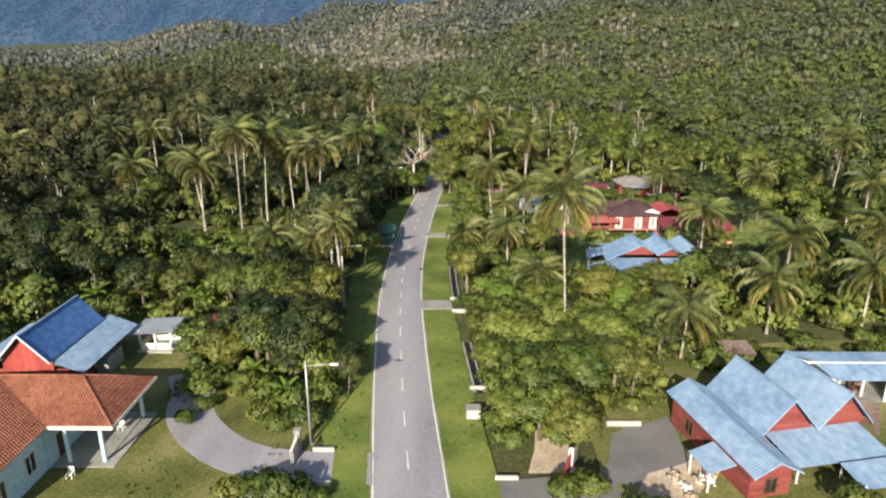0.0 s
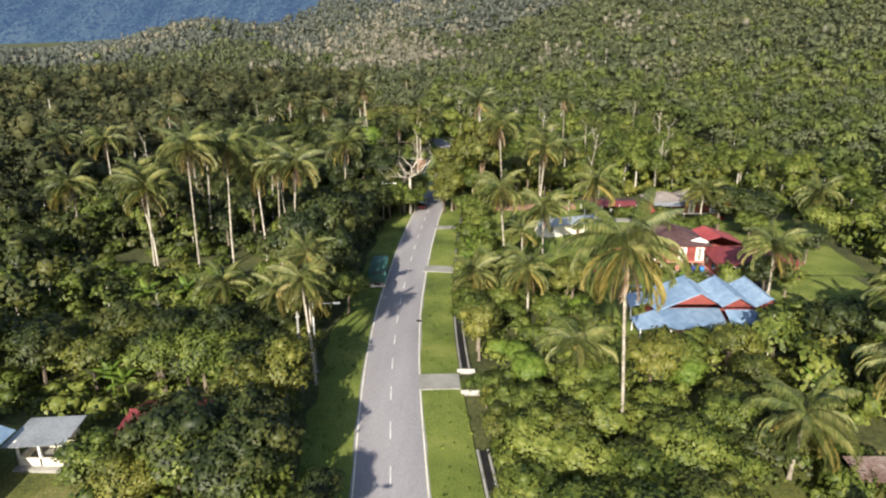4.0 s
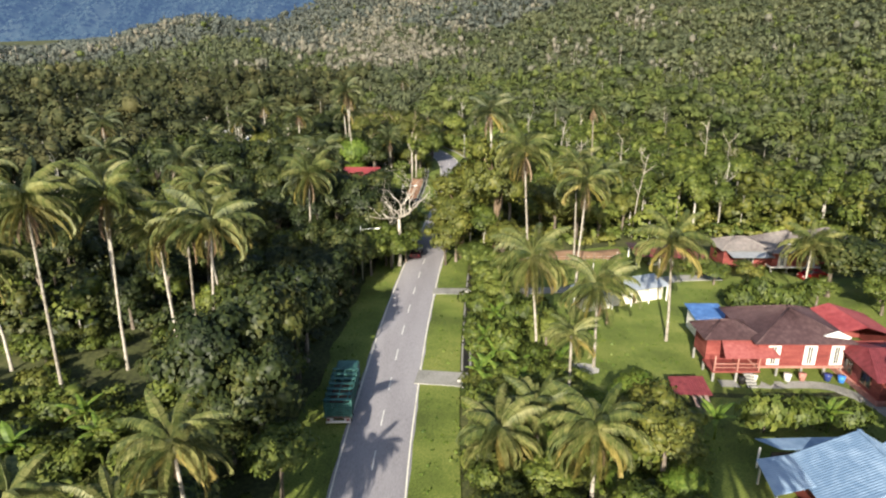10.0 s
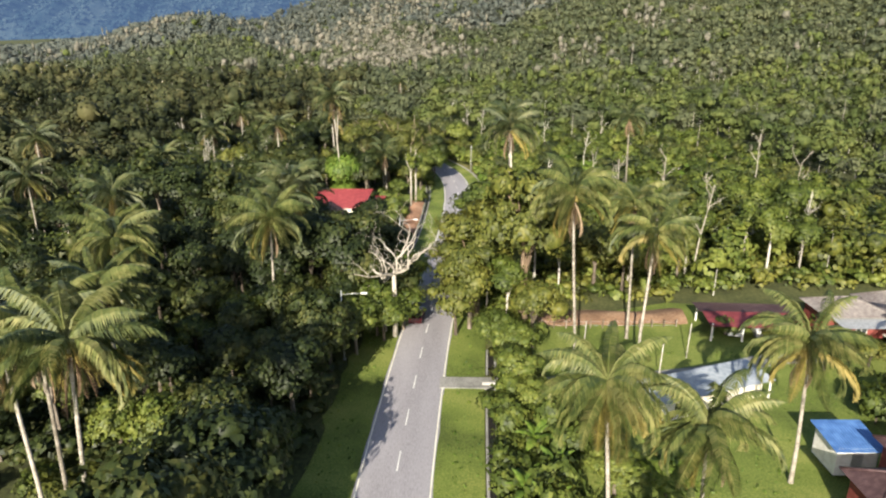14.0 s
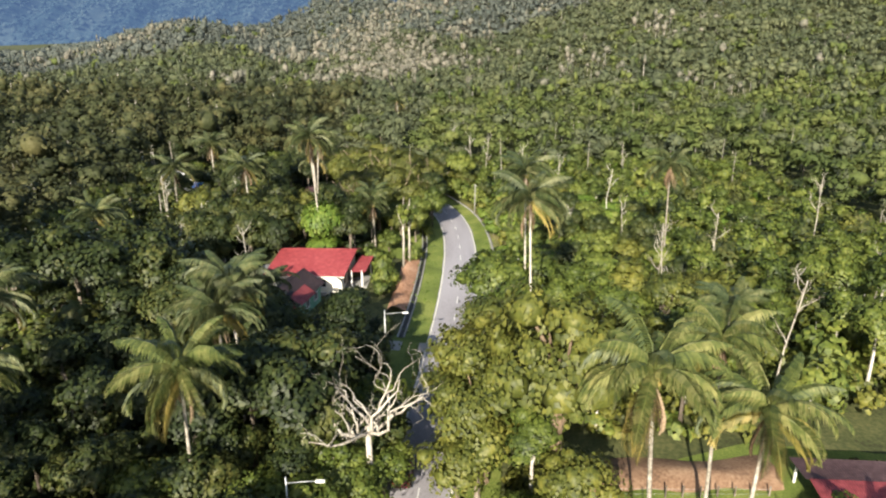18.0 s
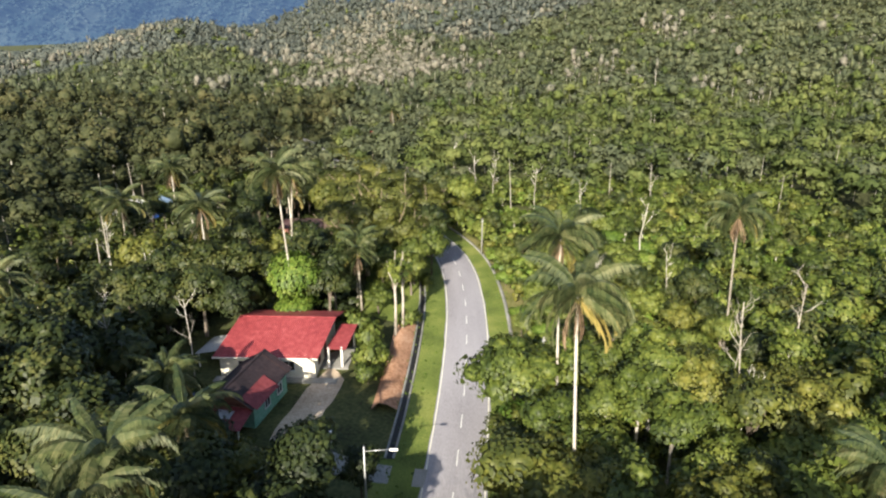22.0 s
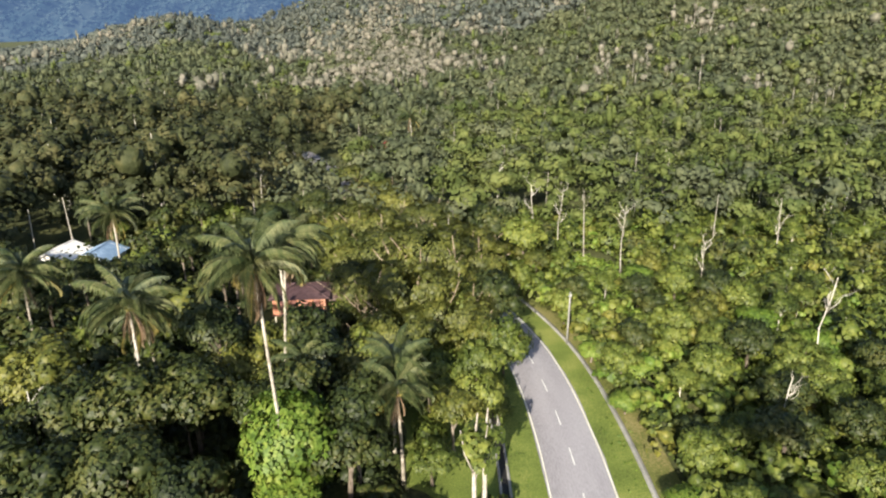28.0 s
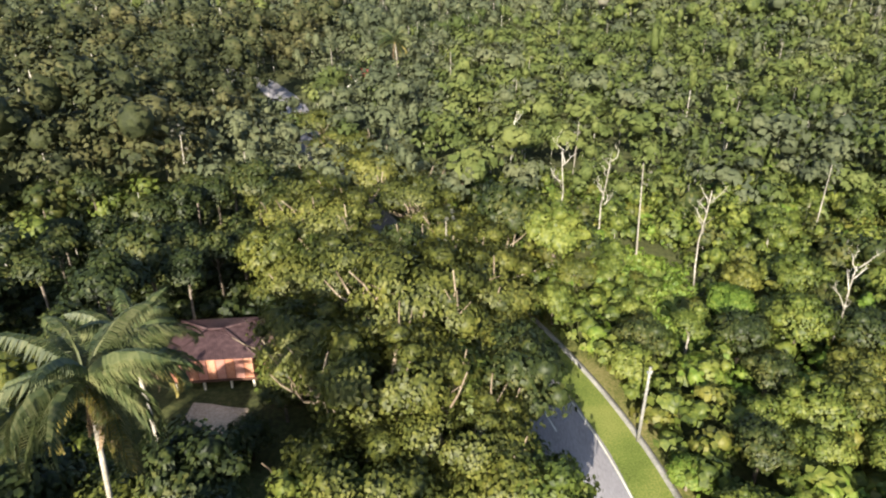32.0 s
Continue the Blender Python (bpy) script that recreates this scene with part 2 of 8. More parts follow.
M_PALEBLUE = node_material("pale_blue_paint", ((0.38, 0.56, 0.66), (0.5, 0.68, 0.76), (0.6, 0.75, 0.8)), 0.6, 0.7, 0.1)
M_PINK = node_material("pink_paint", ((0.32, 0.14, 0.11), (0.42, 0.2, 0.16), (0.5, 0.28, 0.23)), 0.6, 0.75, 0.1)
M_GREENPAINT = node_material("green_paint", ((0.1, 0.25, 0.16), (0.17, 0.36, 0.25), (0.25, 0.44, 0.33)), 0.8, 0.7, 0.1)
# near-black colour, stands in for the shade inside openings and drains
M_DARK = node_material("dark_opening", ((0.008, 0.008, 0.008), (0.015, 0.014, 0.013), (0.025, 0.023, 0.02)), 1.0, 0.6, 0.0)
M_GLASS = node_material("window_glass", ((0.02, 0.025, 0.03), (0.03, 0.036, 0.04), (0.05, 0.055, 0.06)), 1.0, 0.08, 0.0, spec=0.6)
M_STEEL = node_material("galvanised_steel", ((0.36, 0.37, 0.37), (0.48, 0.49, 0.49), (0.58, 0.59, 0.58)), 1.0, 0.45, 0.05, metal=0.6)
M_TRUCK = node_material("teal_paint", ((0.02, 0.06, 0.055), (0.035, 0.105, 0.095), (0.06, 0.16, 0.145)), 0.9, 0.5, 0.1)
M_RUBBER = node_material("rubber", ((0.012, 0.012, 0.012), (0.02, 0.02, 0.02), (0.035, 0.033, 0.03)), 1.0, 0.85, 0.1)
M_CARRED = node_material("car_red", ((0.25, 0.008, 0.012), (0.32, 0.012, 0.018), (0.36, 0.02, 0.025)), 0.5, 0.25, 0.0, spec=0.6)
M_CARMAROON = node_material("car_maroon", ((0.06, 0.006, 0.01), (0.1, 0.01, 0.016), (0.13, 0.018, 0.022)), 0.5, 0.25, 0.0, spec=0.6)
M_CARWHITE = node_material("car_silver", ((0.5, 0.52, 0.55), (0.6, 0.62, 0.64), (0.66, 0.68, 0.7)), 0.5, 0.3, 0.0, spec=0.6)
M_CARBLUE = node_material("car_blue", ((0.02, 0.03, 0.12), (0.03, 0.05, 0.2), (0.05, 0.08, 0.26)), 0.5, 0.3, 0.0, spec=0.6)
M_TARP = node_material("blue_tarpaulin", ((0.03, 0.14, 0.5), (0.05, 0.22, 0.65), (0.1, 0.3, 0.72)), 0.8, 0.5, 0.2)


def haze_glow_material(name, a, b, c, glow):
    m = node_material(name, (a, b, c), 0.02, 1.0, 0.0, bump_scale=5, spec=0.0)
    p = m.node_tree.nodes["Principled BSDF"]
    # blue emission stands in for the haze of distance; the slopes are no lamp
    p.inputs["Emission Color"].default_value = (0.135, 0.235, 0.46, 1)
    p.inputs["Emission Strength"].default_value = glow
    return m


M_FARHILL = haze_glow_material("mountain_haze_glow", (0.008, 0.018, 0.02), (0.022, 0.036, 0.038), (0.042, 0.058, 0.056), 0.25)

# ---- the lie of the land ----
ROAD_X = [(-60, 9.0), (0, 1.6), (15, -0.2), (41.6, -2.8), (57, -4.5), (70, -5.6), (80, -6.4), (90, -6.9), (104, -7.2), (123, -6.75), (131, -6.4), (142, -5.8), (149, -5.3), (157, -4.8), (180, -2.5), (195, -1.1), (205, -0.3), (215, 0.25), (226, 0.6), (235, 0.5), (241, 0.1), (248, -0.4), (256, -2.0), (264, -4.6), (274, -9.0), (290, -17.0), (320, -31.0), (350, -41.0), (372, -48.0), (395, -60.0), (430, -85.0)]
ROAD_Z = [(-60, 1.5), (15, 1.1), (40, 0.65), (60, 0.14), (80, 0.0), (100, -1.0), (120, -1.55), (140, -1.62), (160, -1.84), (180, -2.17), (200, -2.3), (220, -1.9), (260, -1.75), (430, 0.5)]
rx_keys, rx_vals = np.array(ROAD_X).T
rz_keys, rz_vals = np.array(ROAD_Z).T


def smooth_interp(v, keys, vals):
    return sum(np.interp(np.asarray(v, float) + d, keys, vals) for d in (-6, -3, 0, 3, 6)) / 5


def road_x(y):
    return smooth_interp(y, rx_keys, rx_vals)


def road_z(y):
    return smooth_interp(y, rz_keys, rz_vals)


AZ = ([-1.6, -0.8, -0.62, -0.56, -0.499, -0.435, -0.375, -0.313, -0.27, -0.21, -0.171, -0.118, -0.072, -0.041, -0.002, 0.029, 0.06, 0.106, 0.3, 0.6, 1.6], [0, 0, 0, 0, 18, 41, 54, 47, 56, 83, 97, 93, 89, 98, 116, 133, 138, 151, 215, 250, 260])


def land(x, y):
    """Height of the ground."""
    x, y = np.asarray(x, float), np.asarray(y, float)
    r, az = np.hypot(x, y - 120), np.arctan2(x, y - 120)
    rise = np.clip((r - 320) / 880, 0, 1) ** 1.3
    h = np.interp(az, *AZ) * rise * np.where(y > 120, 1, 0)
    slope = 4 * rise * (1 - rise) * np.where(y > 120, 1, 0)
    h = h + slope * (16 * np.exp(-((az + 0.075) / 0.05) ** 2) - 15 * np.exp(-((az + 0.2) / 0.06) ** 2) + 12 * np.exp(-((az + 0.34) / 0.05) ** 2) - 12 * np.exp(-((az - 0.07) / 0.06) ** 2) + 14 * np.exp(-((az - 0.24) / 0.08) ** 2))
    h = h + rise * 4 * (np.sin(x * 0.021 + y * 0.009) + np.sin(y * 0.027 - x * 0.011)) * np.where(y > 120, 1, 0)
    d = np.abs(x - road_x(np.clip(y, -60, 430)))
    rough = np.clip((d - 12) / 25, 0, 1)
    h = h + rough * (0.35 * np.sin(x * 0.13 + 1.0) * np.sin(y * 0.11))
    # left of the road by the red-roofed house a bank stands over the drain
    return h + road_z(np.clip(y, -60, 430)) - 0.03


def land1(x, y):
    return float(land(x, y))


# ---- building blocks ----
def link_mesh(name, verts, faces, material, parent=None, label="", smooth=False):
    me = bpy.data.meshes.new(name)
    me.from_pydata([tuple(v) for v in verts], [], faces)
    if material:
        me.materials.append(material)
    if smooth:
        me.polygons.foreach_set("use_smooth", [True] * len(me.polygons))
    ob = new(name, me)
    if parent:
        ob.parent = parent
    if label:
        ob["label"] = label
    return ob


def shared(name, me, parent=None, m=None):
    ob = new(name, me)
    if parent:
        ob.parent = parent
    if m is not None:
        ob.matrix_basis = m
    return ob


def thing(name, x, y, z, label, category, group="", turn=0.0, kind=""):
    ob = new(name)
    ob.matrix_basis = pose(x, y, z, 0, 0, turn)
    return tagged(ob, label, category, group, kind)


def fast_mesh(name, verts, quads, material, smooth=False):
    """verts n x 3, quads m x 4 as arrays."""
    verts, quads = np.asarray(verts, np.float32), np.asarray(quads, np.int32)
    me = bpy.data.meshes.new(name)
    me.vertices.add(len(verts))
    me.vertices.foreach_set("co", verts.ravel())
    k = quads.shape[1]
    me.loops.add(quads.size)
    me.loops.foreach_set("vertex_index", quads.ravel())
    me.polygons.add(len(quads))
    me.polygons.foreach_set("loop_start", np.arange(0, quads.size, k, dtype=np.int32))
    me.polygons.foreach_set("use_smooth", np.full(len(quads), smooth))
    if material:
        me.materials.append(material)
    me.update(calc_edges=True)
    me.validate()
    return me


def box_data(x0, y0, z0, x1, y1, z1, bevel=0.0):
    b = bevel
    if not b:
        v = [(x, y, z) for z in (z0, z1) for y in (y0, y1) for x in (x0, x1)]
        return v, [(0, 2, 3, 1), (4, 5, 7, 6), (0, 1, 5, 4), (2, 6, 7, 3), (0, 4, 6, 2), (1, 3, 7, 5)]
    bm = bmesh.new()
    bmesh.ops.create_cube(bm, size=1)
    for v in bm.verts:
        v.co = Vector((x0 + (v.co.x + 0.5) * (x1 - x0), y0 + (v.co.y + 0.5) * (y1 - y0), z0 + (v.co.z + 0.5) * (z1 - z0)))
    bmesh.ops.bevel(bm, geom=bm.edges[:], offset=b, segments=1, affect="EDGES")
    v = [tuple(q.co) for q in bm.verts]
    bm.verts.index_update()
    f = [tuple(q.index for q in p.verts) for p in bm.faces]
    bm.free()
    return v, f


def box(name, x0, y0, z0, x1, y1, z1, material, parent=None, label="", bevel=0.0):
    v, f = box_data(x0, y0, z0, x1, y1, z1, bevel)
    return link_mesh(name, v, f, material, parent, label)


def tube_data(points, radii, sides=6, cap=True):
    """A round stem along points."""
    verts, faces = [], []
    pts = [Vector(p) for p in points]
    for i, p in enumerate(pts):
        way = (pts[min(i + 1, len(pts) - 1)] - pts[max(i - 1, 0)]).normalized()
        side = way.cross(Vector((0, 1, 0.01))).normalized()
        up = way.cross(side)
        for k in range(sides):
            a = 2 * math.pi * k / sides
            verts.append(p + radii[i] * (math.cos(a) * side + math.sin(a) * up))
        if i:
            for k in range(sides):
                a, b = (i - 1) * sides + k, (i - 1) * sides + (k + 1) % sides
                faces.append((a, b, b + sides, a + sides))
    if cap:
        faces.append(tuple(range(sides))[::-1])
        faces.append(tuple((len(pts) - 1) * sides + k for k in range(sides)))
    return verts, faces


def tube(name, points, radii, material, parent=None, label="", sides=6):
    v, f = tube_data(points, radii, sides)
    return link_mesh(name, v, f, material, parent, label, smooth=True)


def joined(*sets):
    verts, faces = [], []
    for v, f in sets:
        k = len(verts)
        verts += list(v)
        faces += [tuple(i + k for i in p) for p in f]
    return verts, faces


# ---- ground ----
gx = np.concatenate([[-4800, -3200, -2000, -1300], np.arange(-1000, -150, 25), np.arange(-150, 151, 5), np.arange(175, 1001, 25), [1300, 2000, 3200, 4800]])
gy = np.concatenate([[-4000, -2000, -900, -400, -150], np.arange(-60, 431, 5), np.arange(450, 1401, 25), [1600, 2000, 3000, 4800]])
GX, GY = np.meshgrid(gx, gy)
GZ = land(GX, GY)
GZ = GZ - np.where(np.abs(GX - road_x(np.clip(GY, -60, 430))) < 14, 0.12, 0.0)
nx, ny = len(gx), len(gy)
ii, jj = np.meshgrid(np.arange(nx - 1), np.arange(ny - 1))
a = (jj * nx + ii).ravel()
ground = new("ground", fast_mesh("ground", np.stack([GX, GY, GZ], -1).reshape(-1, 3), np.stack([a, a + 1, a + nx + 1, a + nx], -1), M_GROUND, True))
tagged(ground, "leaf-strewn forest ground with weeds and soil", "ground", kind="structure")


def ribbon(name, offsets, y0, y1, lift, material, label, category, step=2.0, kind="structure", side_drop=0.0):
    """A strip that follows the road between two offsets from its centre line."""
    ys = np.arange(y0, y1 + 0.01, step)
    vs, fs = [], []
    k = len(offsets)
    for i, y in enumerate(ys):
        cx, z = float(road_x(y)), float(road_z(y))
        slope = float(road_x(y + 1) - road_x(y - 1)) / 2
        nrm = Vector((1, -slope, 0)).normalized()
        for j, o in enumerate(offsets):
            l = lift[j] if isinstance(lift, (list, tuple)) else lift
            w = o[i % len(o)] if isinstance(o, (list, tuple)) else o
            vs.append((cx + nrm.x * w, y + nrm.y * w, z + l))
        if i:
            for j in range(k - 1):
                p = (i - 1) * k + j
                fs.append((p, p + 1, p + k + 1, p + k))
    ob = link_mesh(name, vs, fs, material, smooth=True)
    return tagged(ob, label, category, kind=kind)


random.seed(4)
ragged = lambda c, s: [c + random.uniform(-s, s) for _ in range(37)]
ribbon("road", [-3.3, -3.05, 0, 3.05, 3.3], -60, 430, [-0.05, 0.03, 0.07, 0.03, -0.05], M_ASPHALT, "worn light-grey two-lane asphalt road", "road")
ribbon("verge_left", [ragged(-7.6, 0.5), -6.2, -4.8, ragged(-3.12, 0.08)], -60, 255, [-0.02, 0.05, 0.06, 0.034], M_LAWN, "mown green grass verge beside the road", "grass")
ribbon("verge_right", [ragged(3.12, 0.08), 4.6, 6.2, 7.2], -60, 275, [0.034, 0.06, 0.05, 0.02], M_LAWN, "mown green grass verge beside the road", "grass")
ribbon("edge_line_left", [-2.98, -2.86], -60, 300, [0.036, 0.038], M_LINE_EDGE, "worn cream edge line on the asphalt", "road marking")
ribbon("edge_line_right", [2.86, 2.98], -60, 300, [0.038, 0.036], M_LINE_EDGE, "worn cream edge line on the asphalt", "road marking")

# centre dashes
DASH = link_mesh("centre_dash", [(-0.055, -1.35, 0), (0.055, -1.35, 0), (0.055, 1.35, 0), (-0.055, 1.35, 0)], [(0, 1, 2, 3)], M_LINE).data
bpy.data.objects.remove(bpy.data.objects["centre_dash"])
y = 20.0
while y < 290:
    slope = float(road_x(y + 1) - road_x(y - 1)) / 2
    zs = float(road_z(y + 1) - road_z(y - 1)) / 2
    dash = shared("centre_dash", DASH, m=pose(float(road_x(y)), y, float(road_z(y)) + 0.082, math.degrees(math.atan(zs)), 0, -math.degrees(math.atan(slope))))
    tagged(dash, "short worn white centre dash on the asphalt", "road marking", "centre dashes", "structure")
    y += 6.57

# ---- plants ----


def leaf_quads(centres, normals, size, gen, tilt=0.42, slim=0.66, soft=0.7):
    """One folded leaf clump a centre, its shading turned towards the way the crown faces there."""
    n = len(centres)
    nr = normals + gen.normal(0, tilt, (n, 3))
    nr /= np.linalg.norm(nr, axis=1, keepdims=True) + 1e-9
    a = np.cross(nr, gen.normal(0, 1, (n, 3)))
    a /= np.linalg.norm(a, axis=1, keepdims=True) + 1e-9
    b = np.cross(nr, a)
    s = (size * gen.uniform(0.6, 1.35, n))[:, None]
    droop = np.array([0, 0, -0.22]) * s
    p0, p1 = centres - a * s + droop, centres + b * s * slim
    p2, p3 = centres + a * s + droop, centres - b * s * slim
    v = np.stack([p0, p3, p2, p1], 1).reshape(-1, 3)
    face = normals * soft + nr * (1 - soft) + [0, 0, 0.12]
    face = np.repeat(face / (np.linalg.norm(face, axis=1, keepdims=True) + 1e-9), 4, axis=0)
    return v, np.arange(4 * n).reshape(n, 4), face


def shade_by(me, normals):
    """Smooth shading along the given directions, one a vertex."""
    me.polygons.foreach_set("use_smooth", np.ones(len(me.polygons), bool))
    me.normals_split_custom_set_from_vertices(np.asarray(normals, np.float32).tolist())


def crown_points(gen, lumps, count, reach, height, lump, base, flat=0.75, hollow=0.0):
    """Points and outward directions over a crown of several leafy lumps."""
    # two thirds of the lumps lie over a dome, the rest fill it
    u = (np.arange(lumps) + gen.uniform(0.1, 0.9, lumps)) / lumps
    ang = np.arange(lumps) * 2.39996 + gen.uniform(-0.4, 0.4, lumps)
    rad = np.sqrt(np.clip(hollow + (1 - hollow) * u, 0, 1)) * reach * np.where(np.arange(lumps) % 3 == 0, 0.6, 0.95)
    dome = np.sqrt(np.clip(1 - (rad / (reach * 1.12)) ** 2, 0, 1))
    zc = base + height * (0.1 + 0.85 * dome * np.where(np.arange(lumps) % 3 == 0, gen.uniform(0.2, 0.7, lumps), gen.uniform(0.72, 1.0, lumps)))
    c = np.stack([rad * np.cos(ang), rad * np.sin(ang), zc], 1)
    size = lump * gen.uniform(0.7, 1.2, lumps)
    which = gen.choice(lumps, count, p=size ** 2 / (size ** 2).sum())
    d = gen.normal(0, 1, (count, 3))
    d[:, 2] += 0.45
    d /= np.linalg.norm(d, axis=1, keepdims=True)
    r = size[which] * gen.uniform(0.78, 1.12, count) * (1 + 0.16 * np.sin(d[:, 0] * 7 + which) * np.cos(d[:, 1] * 6))
    p = c[which] + d * r[:, None] * [1, 1, flat]
    out = p - np.array([0, 0, base + 0.3 * height])
    out /= np.linalg.norm(out, axis=1, keepdims=True) + 1e-9
    d = 0.42 * d + 0.7 * out
    d /= np.linalg.norm(d, axis=1, keepdims=True) + 1e-9
    return p, d, c, size


def core_data(c, size, flat, gen, k=0.72):
    """Rough dark insides of the leafy lumps."""
    bm = bmesh.new()
    bmesh.ops.create_icosphere(bm, subdivisions=1, radius=1)
    bm.verts.index_update()
    base = np.array([v.co[:] for v in bm.verts])
    tri = np.array([[v.index for v in f.verts] for f in bm.faces])
    bm.free()
    vs, fs = [], []
    for i in range(len(c)):
        vs.append(c[i] + base * size[i] * k * gen.uniform(0.8, 1.15, (len(base), 1)) * [1, 1, flat])
        fs.append(tri + i * len(base))
    return np.concatenate(vs), np.concatenate(fs), np.tile(base, (len(c), 1))


def crown_mesh(name, seed, material, lumps, count, reach, height, lump, base, size, flat=0.75, hollow=0.0, core=True):
    gen = np.random.default_rng(seed)
    p, d, c, s = crown_points(gen, lumps, count, reach, height, lump, base, flat, hollow)
    v, q, face = leaf_quads(p, d, size, gen)
    if core:
        cv, cf, cn = core_data(c, s, flat, gen)
        q = np.concatenate([q, np.stack([cf[:, 0], cf[:, 1], cf[:, 2], cf[:, 2]], 1) + len(v)])
        v = np.concatenate([v, cv])
        me = bpy.data.meshes.new(name)
        me.from_pydata(v.tolist(), [], [tuple(f) if f[2] != f[3] else tuple(f[:3]) for f in q.tolist()])
        me.materials.append(material)
        shade_by(me, np.concatenate([face, cn]))
        return me, c, s
    me = fast_mesh(name, v, q, material)
    shade_by(me, face)
    return me, c, s


def limbs_mesh(name, seed, material, c, top, thick, base_to=0.45, lean=0.3, bare=0):
    """Trunk and limbs that reach into the lumps."""
    gen = random.Random(seed)
    lx, ly = gen.uniform(-lean, lean), gen.uniform(-lean, lean)
    fork = top * base_to
    sets = [tube_data([(0, 0, -0.3), (lx * 0.2, ly * 0.2, fork * 0.5), (lx * 0.6, ly * 0.6, fork), (lx, ly, top * 0.8)], [thick * 1.25, thick, thick * 0.8, thick * 0.25], 6)]
    for k, p in enumerate(c[:7]):
        s = Vector((lx * 0.6, ly * 0.6, fork * gen.uniform(0.8, 1.25)))
        e = Vector(p)
        m = s.lerp(e, 0.5) + Vector((gen.uniform(-0.4, 0.4), gen.uniform(-0.4, 0.4), gen.uniform(-0.2, 0.5)))
        sets.append(tube_data([s, m, e], [thick * 0.5, thick * 0.34, thick * 0.12], 4))
    for k in range(bare):
        # crooked bare limbs that come out between the leaf pads
        way = Vector((math.cos(k * 2.1 + seed), math.sin(k * 2.1 + seed), 0))
        s = Vector((lx * 0.6, ly * 0.6, fork)) + way * 0.5
        pts, r = [s], [thick * 0.42]
        for i in range(6):
            way = (way + Vector((gen.uniform(-0.45, 0.45), gen.uniform(-0.45, 0.45), gen.uniform(0.0, 0.5)))).normalized()
            pts.append(pts[-1] + way * top * 0.17)
            r.append(thick * (0.36 - 0.05 * i))
        sets.append(tube_data(pts, r, 5))
        sets.append(tube_data([pts[4], pts[4] + Vector((gen.uniform(-1, 1), gen.uniform(-1, 1), 0.9)), pts[4] + Vector((gen.uniform(-1.6, 1.6), gen.uniform(-1.6, 1.6), 1.9))], [thick * 0.18, thick * 0.13, thick * 0.05], 4))
    v, f = joined(*sets)
    me = bpy.data.meshes.new(name)
    me.from_pydata([tuple(q) for q in v], [], f)
    me.materials.append(material)
    return me


TREES = {}


def tree_kind(key, name, label, seeds, leaf, bark, lumps, count, reach, height, lump, base, size, thick, flat=0.75, hollow=0.0, base_to=0.45):
    made = []
    for s in seeds:
        cm, c, sz = crown_mesh("crown", s, leaf, lumps, count, reach, height, lump, base, size, flat, hollow)
        made.append((limbs_mesh("trunk", s, bark, c, base + height * 0.8, thick, base_to, bare=7 if key == "big" else 0), cm))
    TREES[key] = (name, label, made)


tree_kind("round", "broadleaf_tree", "dense leafy green broadleaf tree with a rounded uneven crown", (1, 2, 3), M_LEAF, M_BARK, 21, 2325, 3.0, 4.7, 1.22, 2.4, 0.19, 0.2)
tree_kind("olive", "broadleaf_tree", "olive-green broadleaf tree with a thinning crown", (4, 5), M_LEAF_OLIVE, M_BARK, 14, 1782, 3.0, 5.0, 1.35, 2.6, 0.185, 0.2)
tree_kind("dark", "broadleaf_tree", "dark green broadleaf tree with a deep shaded crown", (6, 7), M_LEAF_DARK, M_BARK, 21, 2170, 3.0, 5.4, 1.25, 2.6, 0.195, 0.22)
tree_kind("lime", "broadleaf_tree", "bright lime-green bushy tree", (8,), M_LEAF_LIME, M_BARK, 22, 5600, 2.7, 4.2, 1.2, 1.7, 0.17, 0.2)
tree_kind("tall", "forest_tree", "tall slender forest tree with a high leafy crown and pale trunk", (9, 10, 12), M_LEAF, M_BARK_PALE, 12, 1782, 1.9, 6.2, 1.2, 4.2, 0.2, 0.15, 0.8, 0.0, 0.62)
tree_kind("talldark", "forest_tree", "tall dark forest tree with a layered crown and pale trunk", (13, 14), M_LEAF_DARK, M_BARK, 12, 1782, 2.0, 6.4, 1.2, 4.2, 0.2, 0.15, 0.7, 0.0, 0.6)
tree_kind("shrub", "shrub", "low leafy green shrub on rough ground", (15, 16), M_LEAF, M_BARK, 6, 651, 1.1, 1.2, 0.72, 0.35, 0.148, 0.05)
tree_kind("shrubolive", "shrub", "low olive and yellowish shrub on rough ground", (17, 18), M_LEAF_OLIVE, M_BARK, 6, 589, 1.1, 1.1, 0.7, 0.35, 0.148, 0.05)
tree_kind("big", "spreading_tree", "huge old spreading tree with dark leaf pads and bare limbs", (19, 20, 22), M_LEAF_DEEP, M_BARK_LIMB, 26, 5270, 6.6, 5.6, 1.9, 5.0, 0.222, 0.5, 0.62, 0.1, 0.4)
tree_kind("bigolive", "spreading_tree", "large spreading olive-green tree with open limbs", (21,), M_LEAF_OLIVE, M_BARK_BROWN, 24, 4030, 4.6, 7.4, 1.35, 4.4, 0.178, 0.36, 0.7, 0.05, 0.5)


